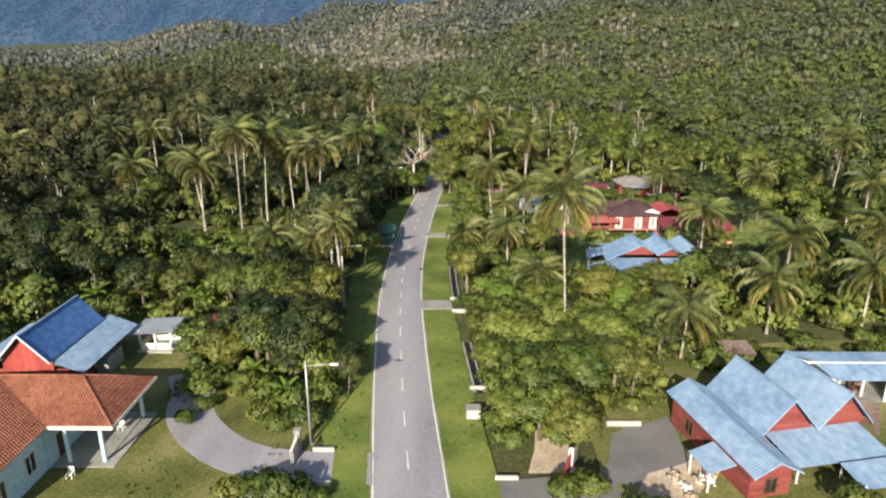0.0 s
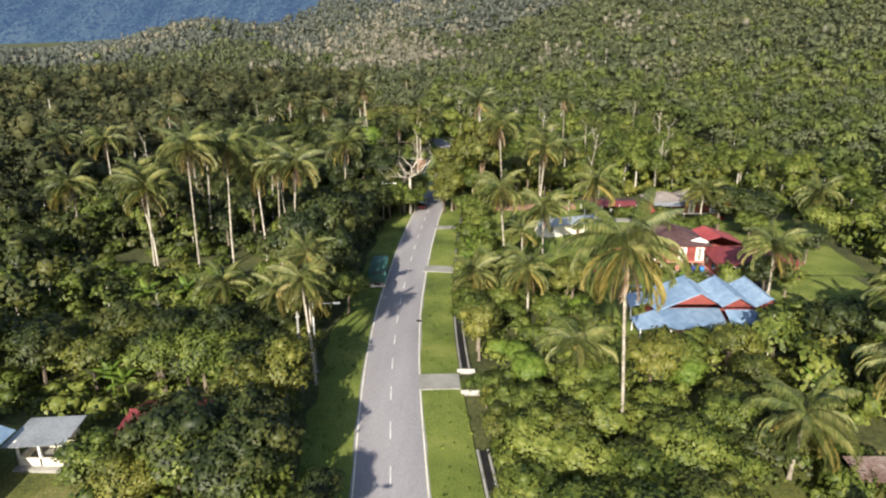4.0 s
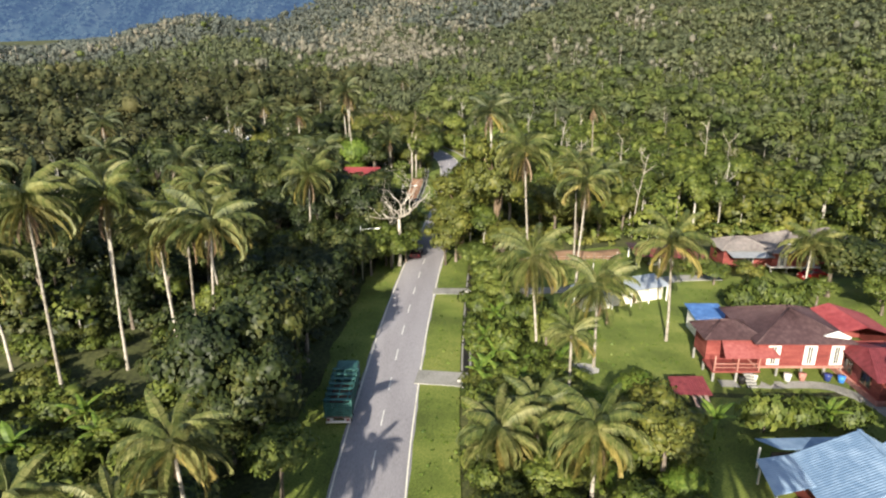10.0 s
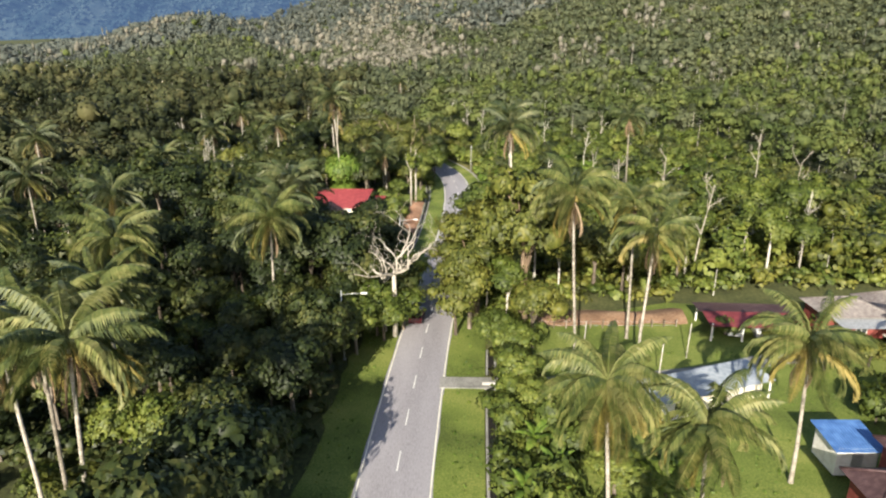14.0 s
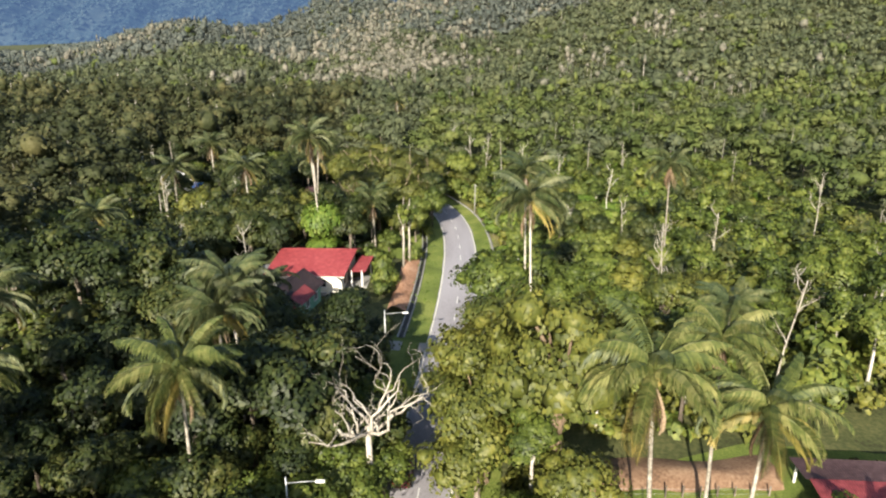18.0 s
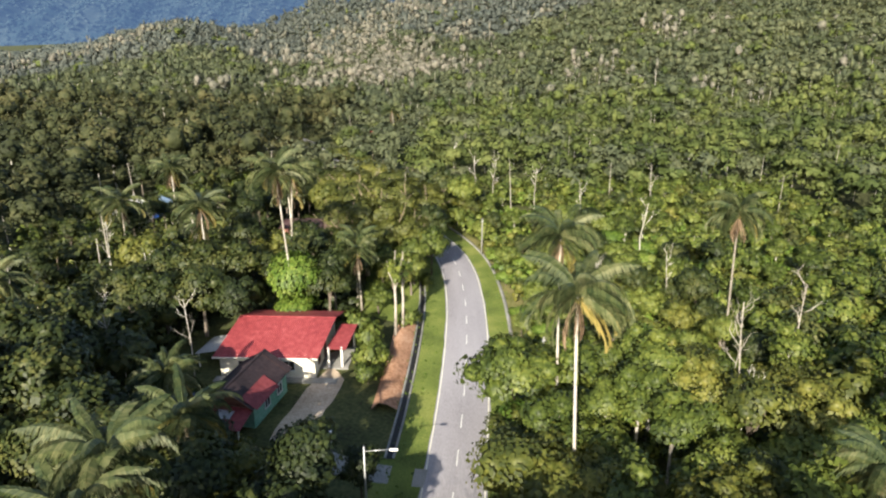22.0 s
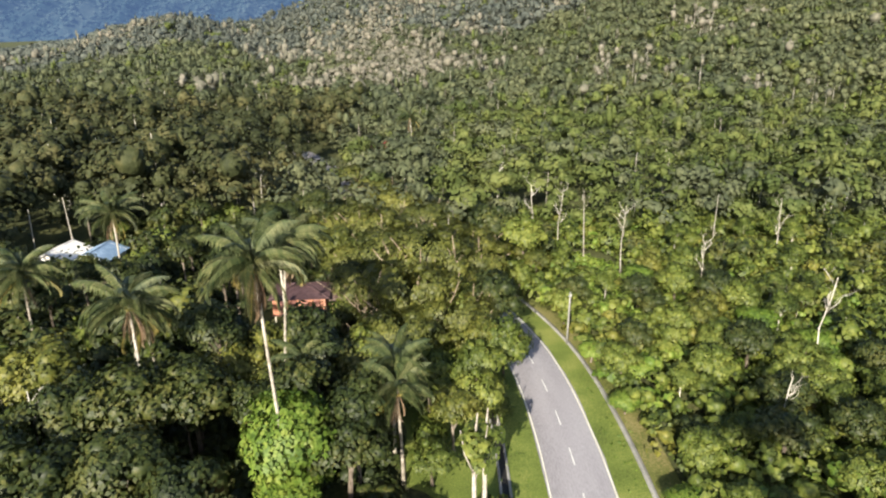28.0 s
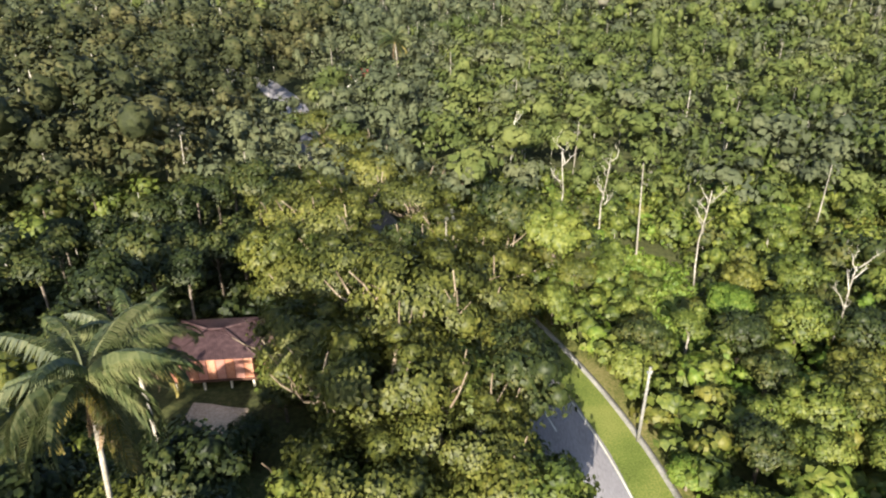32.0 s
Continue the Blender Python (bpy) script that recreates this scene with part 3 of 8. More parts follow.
def plant(key, x, y, scale=1.0, turn=None, tall=1.0, z=None, which=None, label=""):
    name, text, made = TREES[key]
    k = random.randrange(len(made)) if which is None else which
    turn = random.uniform(0, 360) if turn is None else turn
    ob = new(name)
    ob.matrix_basis = Matrix.LocRotScale((x, y, land1(x, y) - 0.1 if z is None else z), Euler((0, 0, radians(turn))), (scale, scale, scale * tall))
    shared("trunk", made[k][0], ob)
    shared("crown", made[k][1], ob)
    return tagged(ob, label or text, "tree" if "shrub" not in name else "shrub", name.replace("_", " ") + "s")


# ---- coconut palms ----
def frond_mesh(name, length, arch, droop, seed, material, pairs=38, width=0.6, curl=0.0):
    gen = random.Random(seed)
    pts = []
    for i in range(9):
        s = i / 8
        ang = arch - droop * s ** 1.25
        pts.append((pts[-1][0] + length / 8 * math.cos(ang), pts[-1][1] + length / 8 * math.sin(ang)) if i else (0.0, 0.0))
    at = lambda s: (np.interp(s, np.linspace(0, 1, 9), [p[0] for p in pts]), np.interp(s, np.linspace(0, 1, 9), [p[1] for p in pts]))
    v, f = tube_data([(p[0], 0, p[1]) for p in pts[::2]], [0.075, 0.055, 0.04, 0.026, 0.01], 4)
    v = [tuple(q) for q in v]
    for i in range(pairs):
        s = 0.1 + 0.9 * i / (pairs - 1)
        x, z = at(s)
        x2, z2 = at(min(1, s + 0.03))
        leaf = width * 1.55 * (math.sin(math.pi * min(1, 0.16 + s * 0.86)) ** 0.7) * gen.uniform(0.82, 1.1)
        for side in (-1, 1):
            hang = gen.uniform(0.6, 1.15) + 0.4 * s + curl
            fwd = 0.35 + 0.5 * s
            tip = (x + leaf * fwd, side * leaf * 0.56, z - leaf * hang * 0.74)
            mid = (x + leaf * fwd * 0.42, side * leaf * 0.42, z + 0.03 - leaf * hang * 0.14)
            wd = 0.046 + 0.02 * math.sin(math.pi * s)
            k = len(v)
            v += [(x - wd, side * 0.02, z), (x + wd, side * 0.02, z + 0.01), (mid[0] + wd, mid[1], mid[2] + 0.02), (mid[0] - wd, mid[1], mid[2]), tip]
            f += [(k, k + 1, k + 2, k + 3), (k + 3, k + 2, k + 4)]
    me = bpy.data.meshes.new(name)
    me.from_pydata(v, [], f)
    me.materials.append(material)
    return me


FRONDS = [frond_mesh("frond", 4.7, 1.3, 1.5, 1, M_FROND), frond_mesh("frond", 4.9, 0.98, 2.05, 2, M_FROND), frond_mesh("frond", 4.8, 0.6, 2.1, 3, M_FROND), frond_mesh("frond", 4.5, 0.1, 1.75, 4, M_FROND)]
DEEP_FRONDS = []
for me in FRONDS:
    me = me.copy()
    me.materials[0] = M_FROND_DEEP
    DEEP_FRONDS.append(me)
OLD_FRONDS = [frond_mesh("frond", 4.4, 0.05, 1.55, 5, M_FROND_OLD), frond_mesh("frond", 4.3, -0.4, 1.1, 6, M_FROND_OLD)]
DEAD_FROND = frond_mesh("dead_frond", 3.8, -1.0, 0.55, 7, M_FROND_DEAD, 18, 0.3, 0.5)
NUT = None


def nut_mesh():
    bm = bmesh.new()
    for k in range(9):
        a = k * 2.4
        bmesh.ops.create_icosphere(bm, subdivisions=1, radius=0.16, matrix=Matrix.Translation((0.34 * math.cos(a), 0.34 * math.sin(a), -0.25 - 0.12 * (k % 3))))
    me = bpy.data.meshes.new("fruit_cluster")
    bm.to_mesh(me)
    bm.free()
    me.materials.append(M_FROND_OLD)
    return me


NUT = nut_mesh()


def palm(bx, by, cx, height, size=1.0, old=5, dead=5, fronds=17, seed=0, cy=None, nuts=True, label=""):
    """A coconut palm that stands at bx, by; its crown is over cx."""
    gen = random.Random(seed * 7 + int(bx * 10) + int(by * 13))
    z = land1(bx, by) - 0.1
    ob = thing("coconut_palm", bx, by, z, label or ("tall coconut palm with a slender pale trunk and drooping fronds" if height > 11 else "young coconut palm with arching yellow-green fronds"), "palm tree", "coconut palms")
    dx, dy = cx - bx, (cy - by if cy is not None else gen.uniform(-0.6, 0.6))
    h = height
    bend = gen.uniform(0.3, 0.7)
    tp = [(0, 0, -0.2), (0.0, 0, 0.5), (dx * 0.25 * bend, dy * 0.25, h * 0.3), (dx * 0.6, dy * 0.6, h * 0.66), (dx, dy, h)]
    tube("trunk", tp, [0.3, 0.19, 0.15, 0.13, 0.115], M_BARK_PALM, ob, sides=7)
    top = Vector((dx, dy, h))
    for k in range(fronds):
        u = k / fronds
        kind = 0 if u < 0.2 else 1 if u < 0.48 else 2 if u < 0.76 else 3
        m = Matrix.LocRotScale(top + Vector((0, 0, 0.25 - 0.35 * u)), Euler((gen.uniform(-0.45, 0.45), gen.uniform(-0.22, 0.2), k * 2.39996 + gen.uniform(-0.35, 0.35))), Vector((gen.uniform(0.85, 1.1), gen.uniform(0.75, 1.15), gen.uniform(0.85, 1.15))) * size)
        shared("frond", (FRONDS if by < 160 else DEEP_FRONDS)[kind], ob, m)
    for k in range((old * 9 + 5) // 10):
        m = Matrix.LocRotScale(top + Vector((0, 0, -0.25)), Euler((gen.uniform(-0.2, 0.2), gen.uniform(-0.1, 0.2), gen.uniform(0, 6.28))), Vector((1, 1, 1)) * size * gen.uniform(0.85, 1.05))
        shared("frond", OLD_FRONDS[k % 2], ob, m)["label"] = "yellowing drooping frond"
    for k in range(dead):
        m = Matrix.LocRotScale(top + Vector((0, 0, -0.4)), Euler((gen.uniform(-0.2, 0.2), gen.uniform(0.0, 0.35), gen.uniform(0, 6.28))), Vector((1, 1, 1)) * size * gen.uniform(0.6, 0.95))
        shared("dead_frond", DEAD_FROND, ob, m)["label"] = "brown dead hanging frond"
    if nuts:
        shared("fruit_cluster", NUT, ob, Matrix.Translation(top))["label"] = "cluster of yellowish coconuts"
    return ob


# base x, base y, crown x, height, size, old, dead
for row in (
        (13.8, 69.0, 12.8, 18.4, 1.12, 14, 4), (-38.2, 114.5, -38.0, 20.3, 1.05, 4, 9), (-35.4, 121.5, -34.7, 19.2, 1.05, 4, 8), (-44.7, 138.1, -44.2, 16.5, 1.0, 3, 6),
        (-30.3, 122.9, -31.0, 15.5, 1.0, 5, 5), (-27.5, 121.6, -27.0, 16.8, 1.0, 6, 5), (-24.7, 118.8, -23.6, 17.3, 1.05, 5, 5), (-46.2, 116.9, -46.0, 13.8, 1.05, 8, 4),
        (-23.1, 165.0, -22.6, 15.0, 1.0, 5, 4), (10.2, 142.6, 9.1, 20.4, 1.0, 3, 12), (17.8, 147.0, 18.5, 15.4, 1.0, 5, 9), (8.7, 122.6, 7.8, 12.8, 1.05, 7, 3),
        (15.0, 122.4, 14.8, 9.4, 1.05, 6, 2), (25.2, 129.4, 24.5, 12.5, 1.05, 6, 5), (-34.9, 145.1, -34.1, 15.4, 1.0, 3, 6), (-48.0, 169.2, -46.6, 14.6, 1.05, 4, 4),
        (-21.7, 152.9, -21.3, 15.4, 1.05, 4, 4), (-22.4, 167.6, -22.4, 16.6, 1.0, 3, 4), (-16.4, 229.5, -16.2, 10.6, 0.85, 2, 6),
        (-15.4, 226.4, -15.8, 9.6, 0.8, 2, 5), (-29.8, 246.0, -30.4, 14.8, 0.9, 3, 4), (-40.1, 231.4, -40.1, 15.6, 1.0, 3, 8), (-28.2, 236.4, -27.1, 19.6, 1.0, 2, 6),
        (-62.0, 126.2, -62.5, 13.0, 1.05, 6, 4), (-57.4, 140.2, -58.4, 12.0, 1.0, 7, 3), (-29.5, 134.9, -30.6, 14.4, 1.0, 3, 4), (-14.2, 81.3, -14.8, 11.7, 0.68, 9, 2),
        (-15.3, 86.0, -15.3, 8.5, 0.66, 9, 2), (-47.6, 121.0, -49.0, 14.0, 1.0, 8, 4), (-20.8, 372.8, -21.8, 14.5, 1.0, 2, 2), (-19.8, 89.5, -19.6, 7.6, 0.72, 9, 2),
        (-16.4, 91.3, -16.5, 11.2, 0.76, 9, 2), (-25.9, 89.6, -25.8, 8.0, 0.75, 6, 1), (9.8, 99.7, 9.6, 7.0, 0.85, 5, 1), (3.4, 101.2, 2.8, 6.0, 0.8, 6, 2), (6.5, 104.5, 6.2, 5.4, 0.8, 4, 1), (10.6, 113.6, 10.4, 8.2, 0.6, 3, 0),
        (11.3, 76.2, 11.3, 7.0, 0.85, 2, 2), (43.1, 77.4, 43.1, 11.0, 1.1, 3, 3), (26.7, 66.3, 26.7, 6.2, 0.95, 5, 0), (39.4, 72.6, 39.4, 7.0, 0.95, 5, 1), (51.3, 73.2, 51.3, 8.0, 1.05, 2, 2),
        (43.1, 104.2, 43.1, 8.5, 1.0, 3, 1), (66.7, 135.8, 66.7, 9.0, 1.0, 3, 2), (90.0, 150.0, 90.5, 17.0, 1.05, 2, 5), (84.0, 138.0, 85.0, 16.0, 1.05, 2, 5), (52.0, 92.0, 52.0, 7.0, 1.0, 4, 1),
        (19.0, 155.2, 18.6, 16.4, 0.95, 3, 7), (27.2, 173.2, 27.2, 12.2, 0.9, 1, 3), (8.8, 194.6, 8.3, 22.0, 1.0, 2, 9), (7.9, 180.6, 7.1, 21.8, 1.05, 2, 6), (33.8, 212.2, 33.4, 19.4, 0.95, 2, 9), 
        (-31.0, 193.4, -31.0, 7.6, 0.95, 3, 2), (-26.9, 185.0, -26.7, 7.4, 0.9, 2, 1), (-43.4, 241.0, -44.0, 9.4, 0.85, 2, 9), (-58.9, 266.1, -58.9, 14.4, 1.0, 5, 4), (-26.1, 236.2, -26.1, 7.2, 0.8, 1, 3),
        (-60.8, 247.3, -60.8, 12.4, 1.0, 2, 4), (-85.4, 164.0, -85.4, 15.4, 1.05, 3, 4), (-72.6, 158.1, -72.6, 15.4, 1.05, 3, 4), (-79.7, 207.2, -79.7, 16.4, 1.0, 4, 5),
        (-23.6, 181.0, -23.6, 11.4, 0.95, 5, 3), (-24.8, 222.6, -26.0, 22.2, 1.05, 2, 8), (-55.0, 205.0, -55.0, 13.5, 1.0, 2, 3), (-66.0, 182.0, -66.0, 14.5, 1.0, 3, 3),
        (-95.0, 140.0, -95.0, 15.0, 1.0, 4, 3), (-52.0, 152.0, -52.3, 15.0, 1.0, 4, 4), (-41.0, 158.0, -40.6, 13.0, 0.95, 3, 4), (75.0, 112.0, 75.0, 12.0, 1.0, 2, 3), (62.0, 88.0, 62.0, 10.0, 1.0, 3, 2), (48.0, 142.0, 48.0, 8.0, 0.9, 3, 2)):
    palm(row[0], row[1], row[2], row[3], row[4] * 1.13, row[5], row[6], 26 if row[6] < 5 else 23)


# ---- bare and dead trees ----
def bare_tree(x, y, height, seed, material, spread=0.5, thick=0.2, levels=3, label="", lean=0.0, first=0.45, limbs=4, long=0.6, wiggle=0.17):
    gen = random.Random(seed)
    limb_sets = []

    def grow(start, way, length, r, level, out):
        bend = Vector((gen.uniform(-1, 1), gen.uniform(-1, 1), gen.uniform(-0.4, 0.5))) * length * (0.05 if level == 0 else wiggle)
        end = start + way * length
        mid = start.lerp(end, 0.5) + bend
        taper = 0.45 if level == 0 else 0.3
        out.append(tube_data([start, start.lerp(mid, 0.5) + bend * 0.2, mid, end.lerp(mid, 0.4) - bend * 0.15, end], [r, r * 0.88, r * 0.76, r * 0.6, r * taper], 5 if level < 2 else 3))
        if level < levels:
            for k in range(limbs if level == 0 else gen.choice((2, 3))):
                s = start.lerp(end, gen.uniform(first if level == 0 else 0.35, 1.0)) + bend * 0.4
                side = Vector((gen.gauss(0, 1), gen.gauss(0, 1), 0)).normalized()
                w = (way * (1 - spread) + side * spread * gen.uniform(0.7, 1.5) + Vector((0, 0, 0.25))).normalized()
                mine = out
                if level == 0:
                    mine = []
                    limb_sets.append(mine)
                grow(s, w, length * gen.uniform(0.3, 0.5) * (1.25 if level else long), r * gen.uniform(0.36, 0.5) * (1 if level else 1.15), level + 1, mine)

    stem = []
    grow(Vector((0, 0, -0.2)), Vector((lean, gen.uniform(-0.06, 0.06), 1)).normalized(), height * 0.85, thick, 0, stem)
    ob = thing("bare_tree", x, y, land1(x, y), label or "leafless pale tree with thin bare branches", "tree", "bare trees")
    v, f = joined(*stem)
    link_mesh("trunk", v, f, material, ob, smooth=True)
    for limb in limb_sets:
        v, f = joined(*limb)
        link_mesh("branch", v, f, material, ob, smooth=True)
    return ob


def twisted_tree(x, y, seed, seg, limbs, label, stem=1.1):
    """A dead tree whose limbs wind in short bends."""
    gen = random.Random(seed)
    ob = thing("dead_tree", x, y, land1(x, y), label, "tree", "dead white trees")
    v, f = tube_data([(0, 0, -0.3), (0.05, 0.1, stem * 0.5), (0.0, 0.15, stem)], [0.34, 0.28, 0.24], 7)
    link_mesh("trunk", v, f, M_BARK_WHITE, ob, smooth=True)

    def limb(start, way, seg, n, r, level, out):
        pts, radii = [start], [r]
        q = start.copy()
        for i in range(n):
            way = (way + Vector((gen.gauss(0, 0.5), gen.gauss(0, 0.5), gen.gauss(0.14, 0.34)))).normalized()
            q = q + way * seg * gen.uniform(0.75, 1.2)
            pts.append(q)
            radii.append(r * (1 - 0.72 * (i + 1) / n))
            if level < 3 and i >= 1 and gen.random() < 0.33:
                limb(q, (way + Vector((gen.gauss(0, 0.8), gen.gauss(0, 0.8), 0.15))).normalized(), seg * 0.72, max(4, n - 1), max(0.018, radii[-1] * 0.72), level + 1, out)
        out.append(tube_data(pts, radii, 5 if level < 2 else 3))

    for k in range(limbs):
        a = k * 6.283 / limbs + gen.uniform(-0.4, 0.4)
        out = []
        limb(Vector((0, 0.15, stem - 0.15)), Vector((1.5 * math.cos(a), 1.5 * math.sin(a), 0.9)).normalized(), seg, 7, 0.17, 0, out)
        v, f = joined(*out)
        link_mesh("branch", v, f, M_BARK_WHITE, ob, smooth=True)


twisted_tree(-8.4, 155.8, 4, 0.96, 7, "dead white tree with many twisting bare limbs beside the road", 8.0)
twisted_tree(-9.8, 157.2, 9, 0.62, 4, "smaller dead white tree with twisting bare limbs beside the road", 6.4)
for x, y, h, lean in ((33.0, 172.7, 18.0, 0.1), (27.0, 196.0, 17.5, 0.05), (26.0, 191.0, 11.0, 0.06), (18.0, 279.0, 14.5, 0.0), (24.5, 264.0, 13.0, 0.04), (4.5, 295.0, 14.0, 0.0),
                      (9.5, 290.0, 14.5, 0.02), (33.0, 246.0, 15.0, 0.02), (45.0, 282.0, 15.0, 0.0), (-33.0, 205.0, 13.5, -0.02), (-43.0, 205.5, 13.0, 0.0), (-54.0, 189.0, 14.0, -0.04), (-47.0, 226.0, 12.0, 0.0),
                      (-45.0, 240.0, 13.0, -0.03), (-58.0, 236.0, 14.0, 0.0), (-74.0, 178.0, 15.0, 0.02), (38.0, 205.0, 16.0, 0.04), (8.5, 173.5, 10.0, 0.1), (-36.0, 95.0, 6.0, 0.0), (-70.0, 136.0, 14.0, 0.0),
                      (58.0, 196.0, 17.0, 0.05), (66.0, 226.0, 17.0, 0.0), (20.0, 232.0, 9.5, 0.2), (30.5, 226.0, 12.0, -0.05), (0.0, 310.0, 14.0, 0.0), (52.0, 180.0, 15.0, 0.0)):
    bare_tree(x, y, h, int(x * 3 + y), M_BARK_WHITE if h > 15 else M_BARK_PALE, 0.5, 0.06 + h * 0.003, 3, "tall leafless tree with a bare whitish trunk", lean, 0.5, 5 + int(h) % 3, 0.42, 0.22)

# twin white trunks on the lawn by the bend
for x, y, h in ((-9.6, 217.6, 13.0), (-8.7, 219.5, 12.2)):
    ob = thing("white_trunk_tree", x, y, land1(x, y), "slim tree with a white trunk and sparse light-green leaves", "tree", "white-trunked trees")
    v, f = joined(tube_data([(0, 0, -0.2), (0.1, 0, h * 0.4), (0.0, 0.1, h * 0.75), (0.2, 0, h)], [0.24, 0.19, 0.13, 0.05], 7), tube_data([(0.05, 0, h * 0.55), (0.7, 0.3, h * 0.72), (1.0, 0.5, h * 0.9)], [0.09, 0.06, 0.03], 5), tube_data([(0.05, 0, h * 0.6), (-0.7, -0.2, h * 0.75), (-1.0, 0.2, h * 0.88)], [0.09, 0.06, 0.03], 5))
    link_mesh("trunk", v, f, M_BARK_WHITE, ob, smooth=True)
    me, c, s = crown_mesh("crown", int(h * 10), M_LEAF, 11, 620, 1.3, 6.0, 0.6, h * 0.5, 0.22, 0.9, 0.0, False)
    shared("crown", me, ob)


# ---- banana plants ----
def banana_leaf(seed):
    gen = random.Random(seed)
    v, f = [], []
    for i in range(7):
        s = i / 6
        x = 2.1 * s * math.cos(0.35 * s)
        z = 1.5 * s - 1.25 * s * s
        w = 0.3 * math.sin(math.pi * min(1, 0.12 + 0.84 * s)) + 0.02
        v += [(x, -w, z - 0.1 * w + gen.uniform(-0.03, 0.03)), (x, 0, z + 0.05), (x, w, z - 0.1 * w + gen.uniform(-0.03, 0.03))]
        if i:
            k = 3 * i - 3
            f += [(k, k + 1, k + 4, k + 3), (k + 1, k + 2, k + 5, k + 4)]
    me = bpy.data.meshes.new("leaf")
    me.from_pydata(v, [], f)
    me.materials.append(M_LEAF_LIME)
    return me


BANANA = [banana_leaf(1), banana_leaf(2)]


def banana(x, y, s=1.0):
    gen = random.Random(int(x * 11 + y * 5))
    ob = thing("banana_plant", x, y, land1(x, y), "banana plant with broad bright green leaves", "plant", "banana plants")
    tube("stem", [(0, 0, -0.1), (0.05, 0, 1.0 * s), (0, 0.05, 2.2 * s)], [0.14, 0.11, 0.07], M_LEAF_LIME, ob)
    for k in range(8):
        shared("leaf", BANANA[k % 2], ob, Matrix.LocRotScale((0, 0, 2.1 * s), Euler((gen.uniform(-0.3, 0.3), -0.75 + 0.11 * k, k * 2.4)), Vector((1, 1, 1)) * s * gen.uniform(0.8, 1.15)))


for x, y, s in ((4.3, 114.7, 1.2), (3.2, 113.0, 1.1), (2.3, 117.4, 1.0), (5.4, 113.4, 1.2), (3.6, 108.5, 1.2), (4.6, 110.0, 1.2), (6.0, 107.4, 1.1), (3.0, 118.6, 1.0), (4.2, 121.0, 1.1), (4.8, 123.5, 1.1), (3.4, 125.6, 1.0), (6.4, 118.0, 1.0), (-31.5, 77.0, 1.1), (-33.5, 78.5, 1.1), (-42.0, 84.0, 1.2), (-46.0, 78.0, 1.2), (-30.0, 106.0, 1.1), (-36.0, 104.0, 1.1),
                (-41.0, 103.0, 1.1), (-24.0, 104.0, 1.0), (-33.0, 109.0, 1.1), (33.0, 109.6, 0.9), (22.5, 108.5, 1.0), (-20.0, 59.5, 0.8), (-15.5, 55.0, 0.9), (-47.0, 110.0, 1.1), (6.0, 128.0, 1.0), (5.0, 132.0, 1.0), (46.0, 84.0, 1.1), (35.0, 78.0, 1.0), (11.0, 120.5, 1.0)):
    banana(x, y, s)

# ---- lawns, paths, drains ----
def patch(name, corners, material, label, category, lift=0.02, step=1.6):
    """An uneven-edged piece of ground laid over the land: corners of its outline."""
    bm = bmesh.new()
    cx, cy = sum(c[0] for c in corners) / len(corners), sum(c[1] for c in corners) / len(corners)
    rim = []
    for i, c in enumerate(corners):
        d = corners[(i + 1) % len(corners)]
        n = max(2, int(math.hypot(d[0] - c[0], d[1] - c[1]) / step))
        for k in range(n):
            s = k / n
            rim.append((c[0] + (d[0] - c[0]) * s + random.uniform(-0.22, 0.22), c[1] + (d[1] - c[1]) * s + random.uniform(-0.22, 0.22)))
    rings = []
    for s in (1.0, 0.8, 0.6, 0.4, 0.2):
        rings.append([bm.verts.new((cx + (x - cx) * s, cy + (y - cy) * s, land1(cx + (x - cx) * s, cy + (y - cy) * s) + lift + 0.03)) for x, y in rim])
    mid = bm.verts.new((cx, cy, land1(cx, cy) + lift + 0.03))
    n = len(rim)
    for a, b in zip(rings, rings[1:]):
        for i in range(n):
            bm.faces.new((a[i], a[(i + 1) % n], b[(i + 1) % n], b[i]))
    for i in range(n):
        bm.faces.new((rings[-1][i], rings[-1][(i + 1) % n], mid))
    bmesh.ops.recalc_face_normals(bm, faces=bm.faces)
    me = bpy.data.meshes.new(name)
    bm.to_mesh(me)
    bm.free()
    me.materials.append(material)
    return tagged(new(name, me), label, category, kind="structure")


def path_strip(name, pts, width, material, label, category, lift=0.05):
    vs, fs = [], []
    pts = [Vector((p[0], p[1], 0)) for p in pts]
    fine = []
    for i in range(len(pts) - 1):
        p0, p1, p2, p3 = pts[max(i - 1, 0)], pts[i], pts[i + 1], pts[min(i + 2, len(pts) - 1)]
        for k in range(6):
            t = k / 6
            fine.append(0.5 * ((2 * p1) + (p2 - p0) * t + (2 * p0 - 5 * p1 + 4 * p2 - p3) * t * t + (3 * p1 - p0 - 3 * p2 + p3) * t ** 3))
    fine.append(pts[-1])
    for i, p in enumerate(fine):
        w = (fine[min(i + 1, len(fine) - 1)] - fine[max(i - 1, 0)]).normalized()
        s = Vector((-w.y, w.x, 0)) * width / 2
        for q, l in ((p + s, -0.06), (p + s * 0.96, lift), (p - s * 0.96, lift), (p - s, -0.06)):
            vs.append((q.x, q.y, max(land1(q.x, q.y), float(road_z(q.y)) - 0.05 if abs(q.x - float(road_x(q.y))) < 8 else -99) + l))
        if i:
            k = 4 * i - 4
            fs += [(k + j, k + j + 1, k + j + 5, k + j + 4) for j in range(3)]
    return tagged(link_mesh(name, vs, fs, material, smooth=False), label, category, kind="structure")


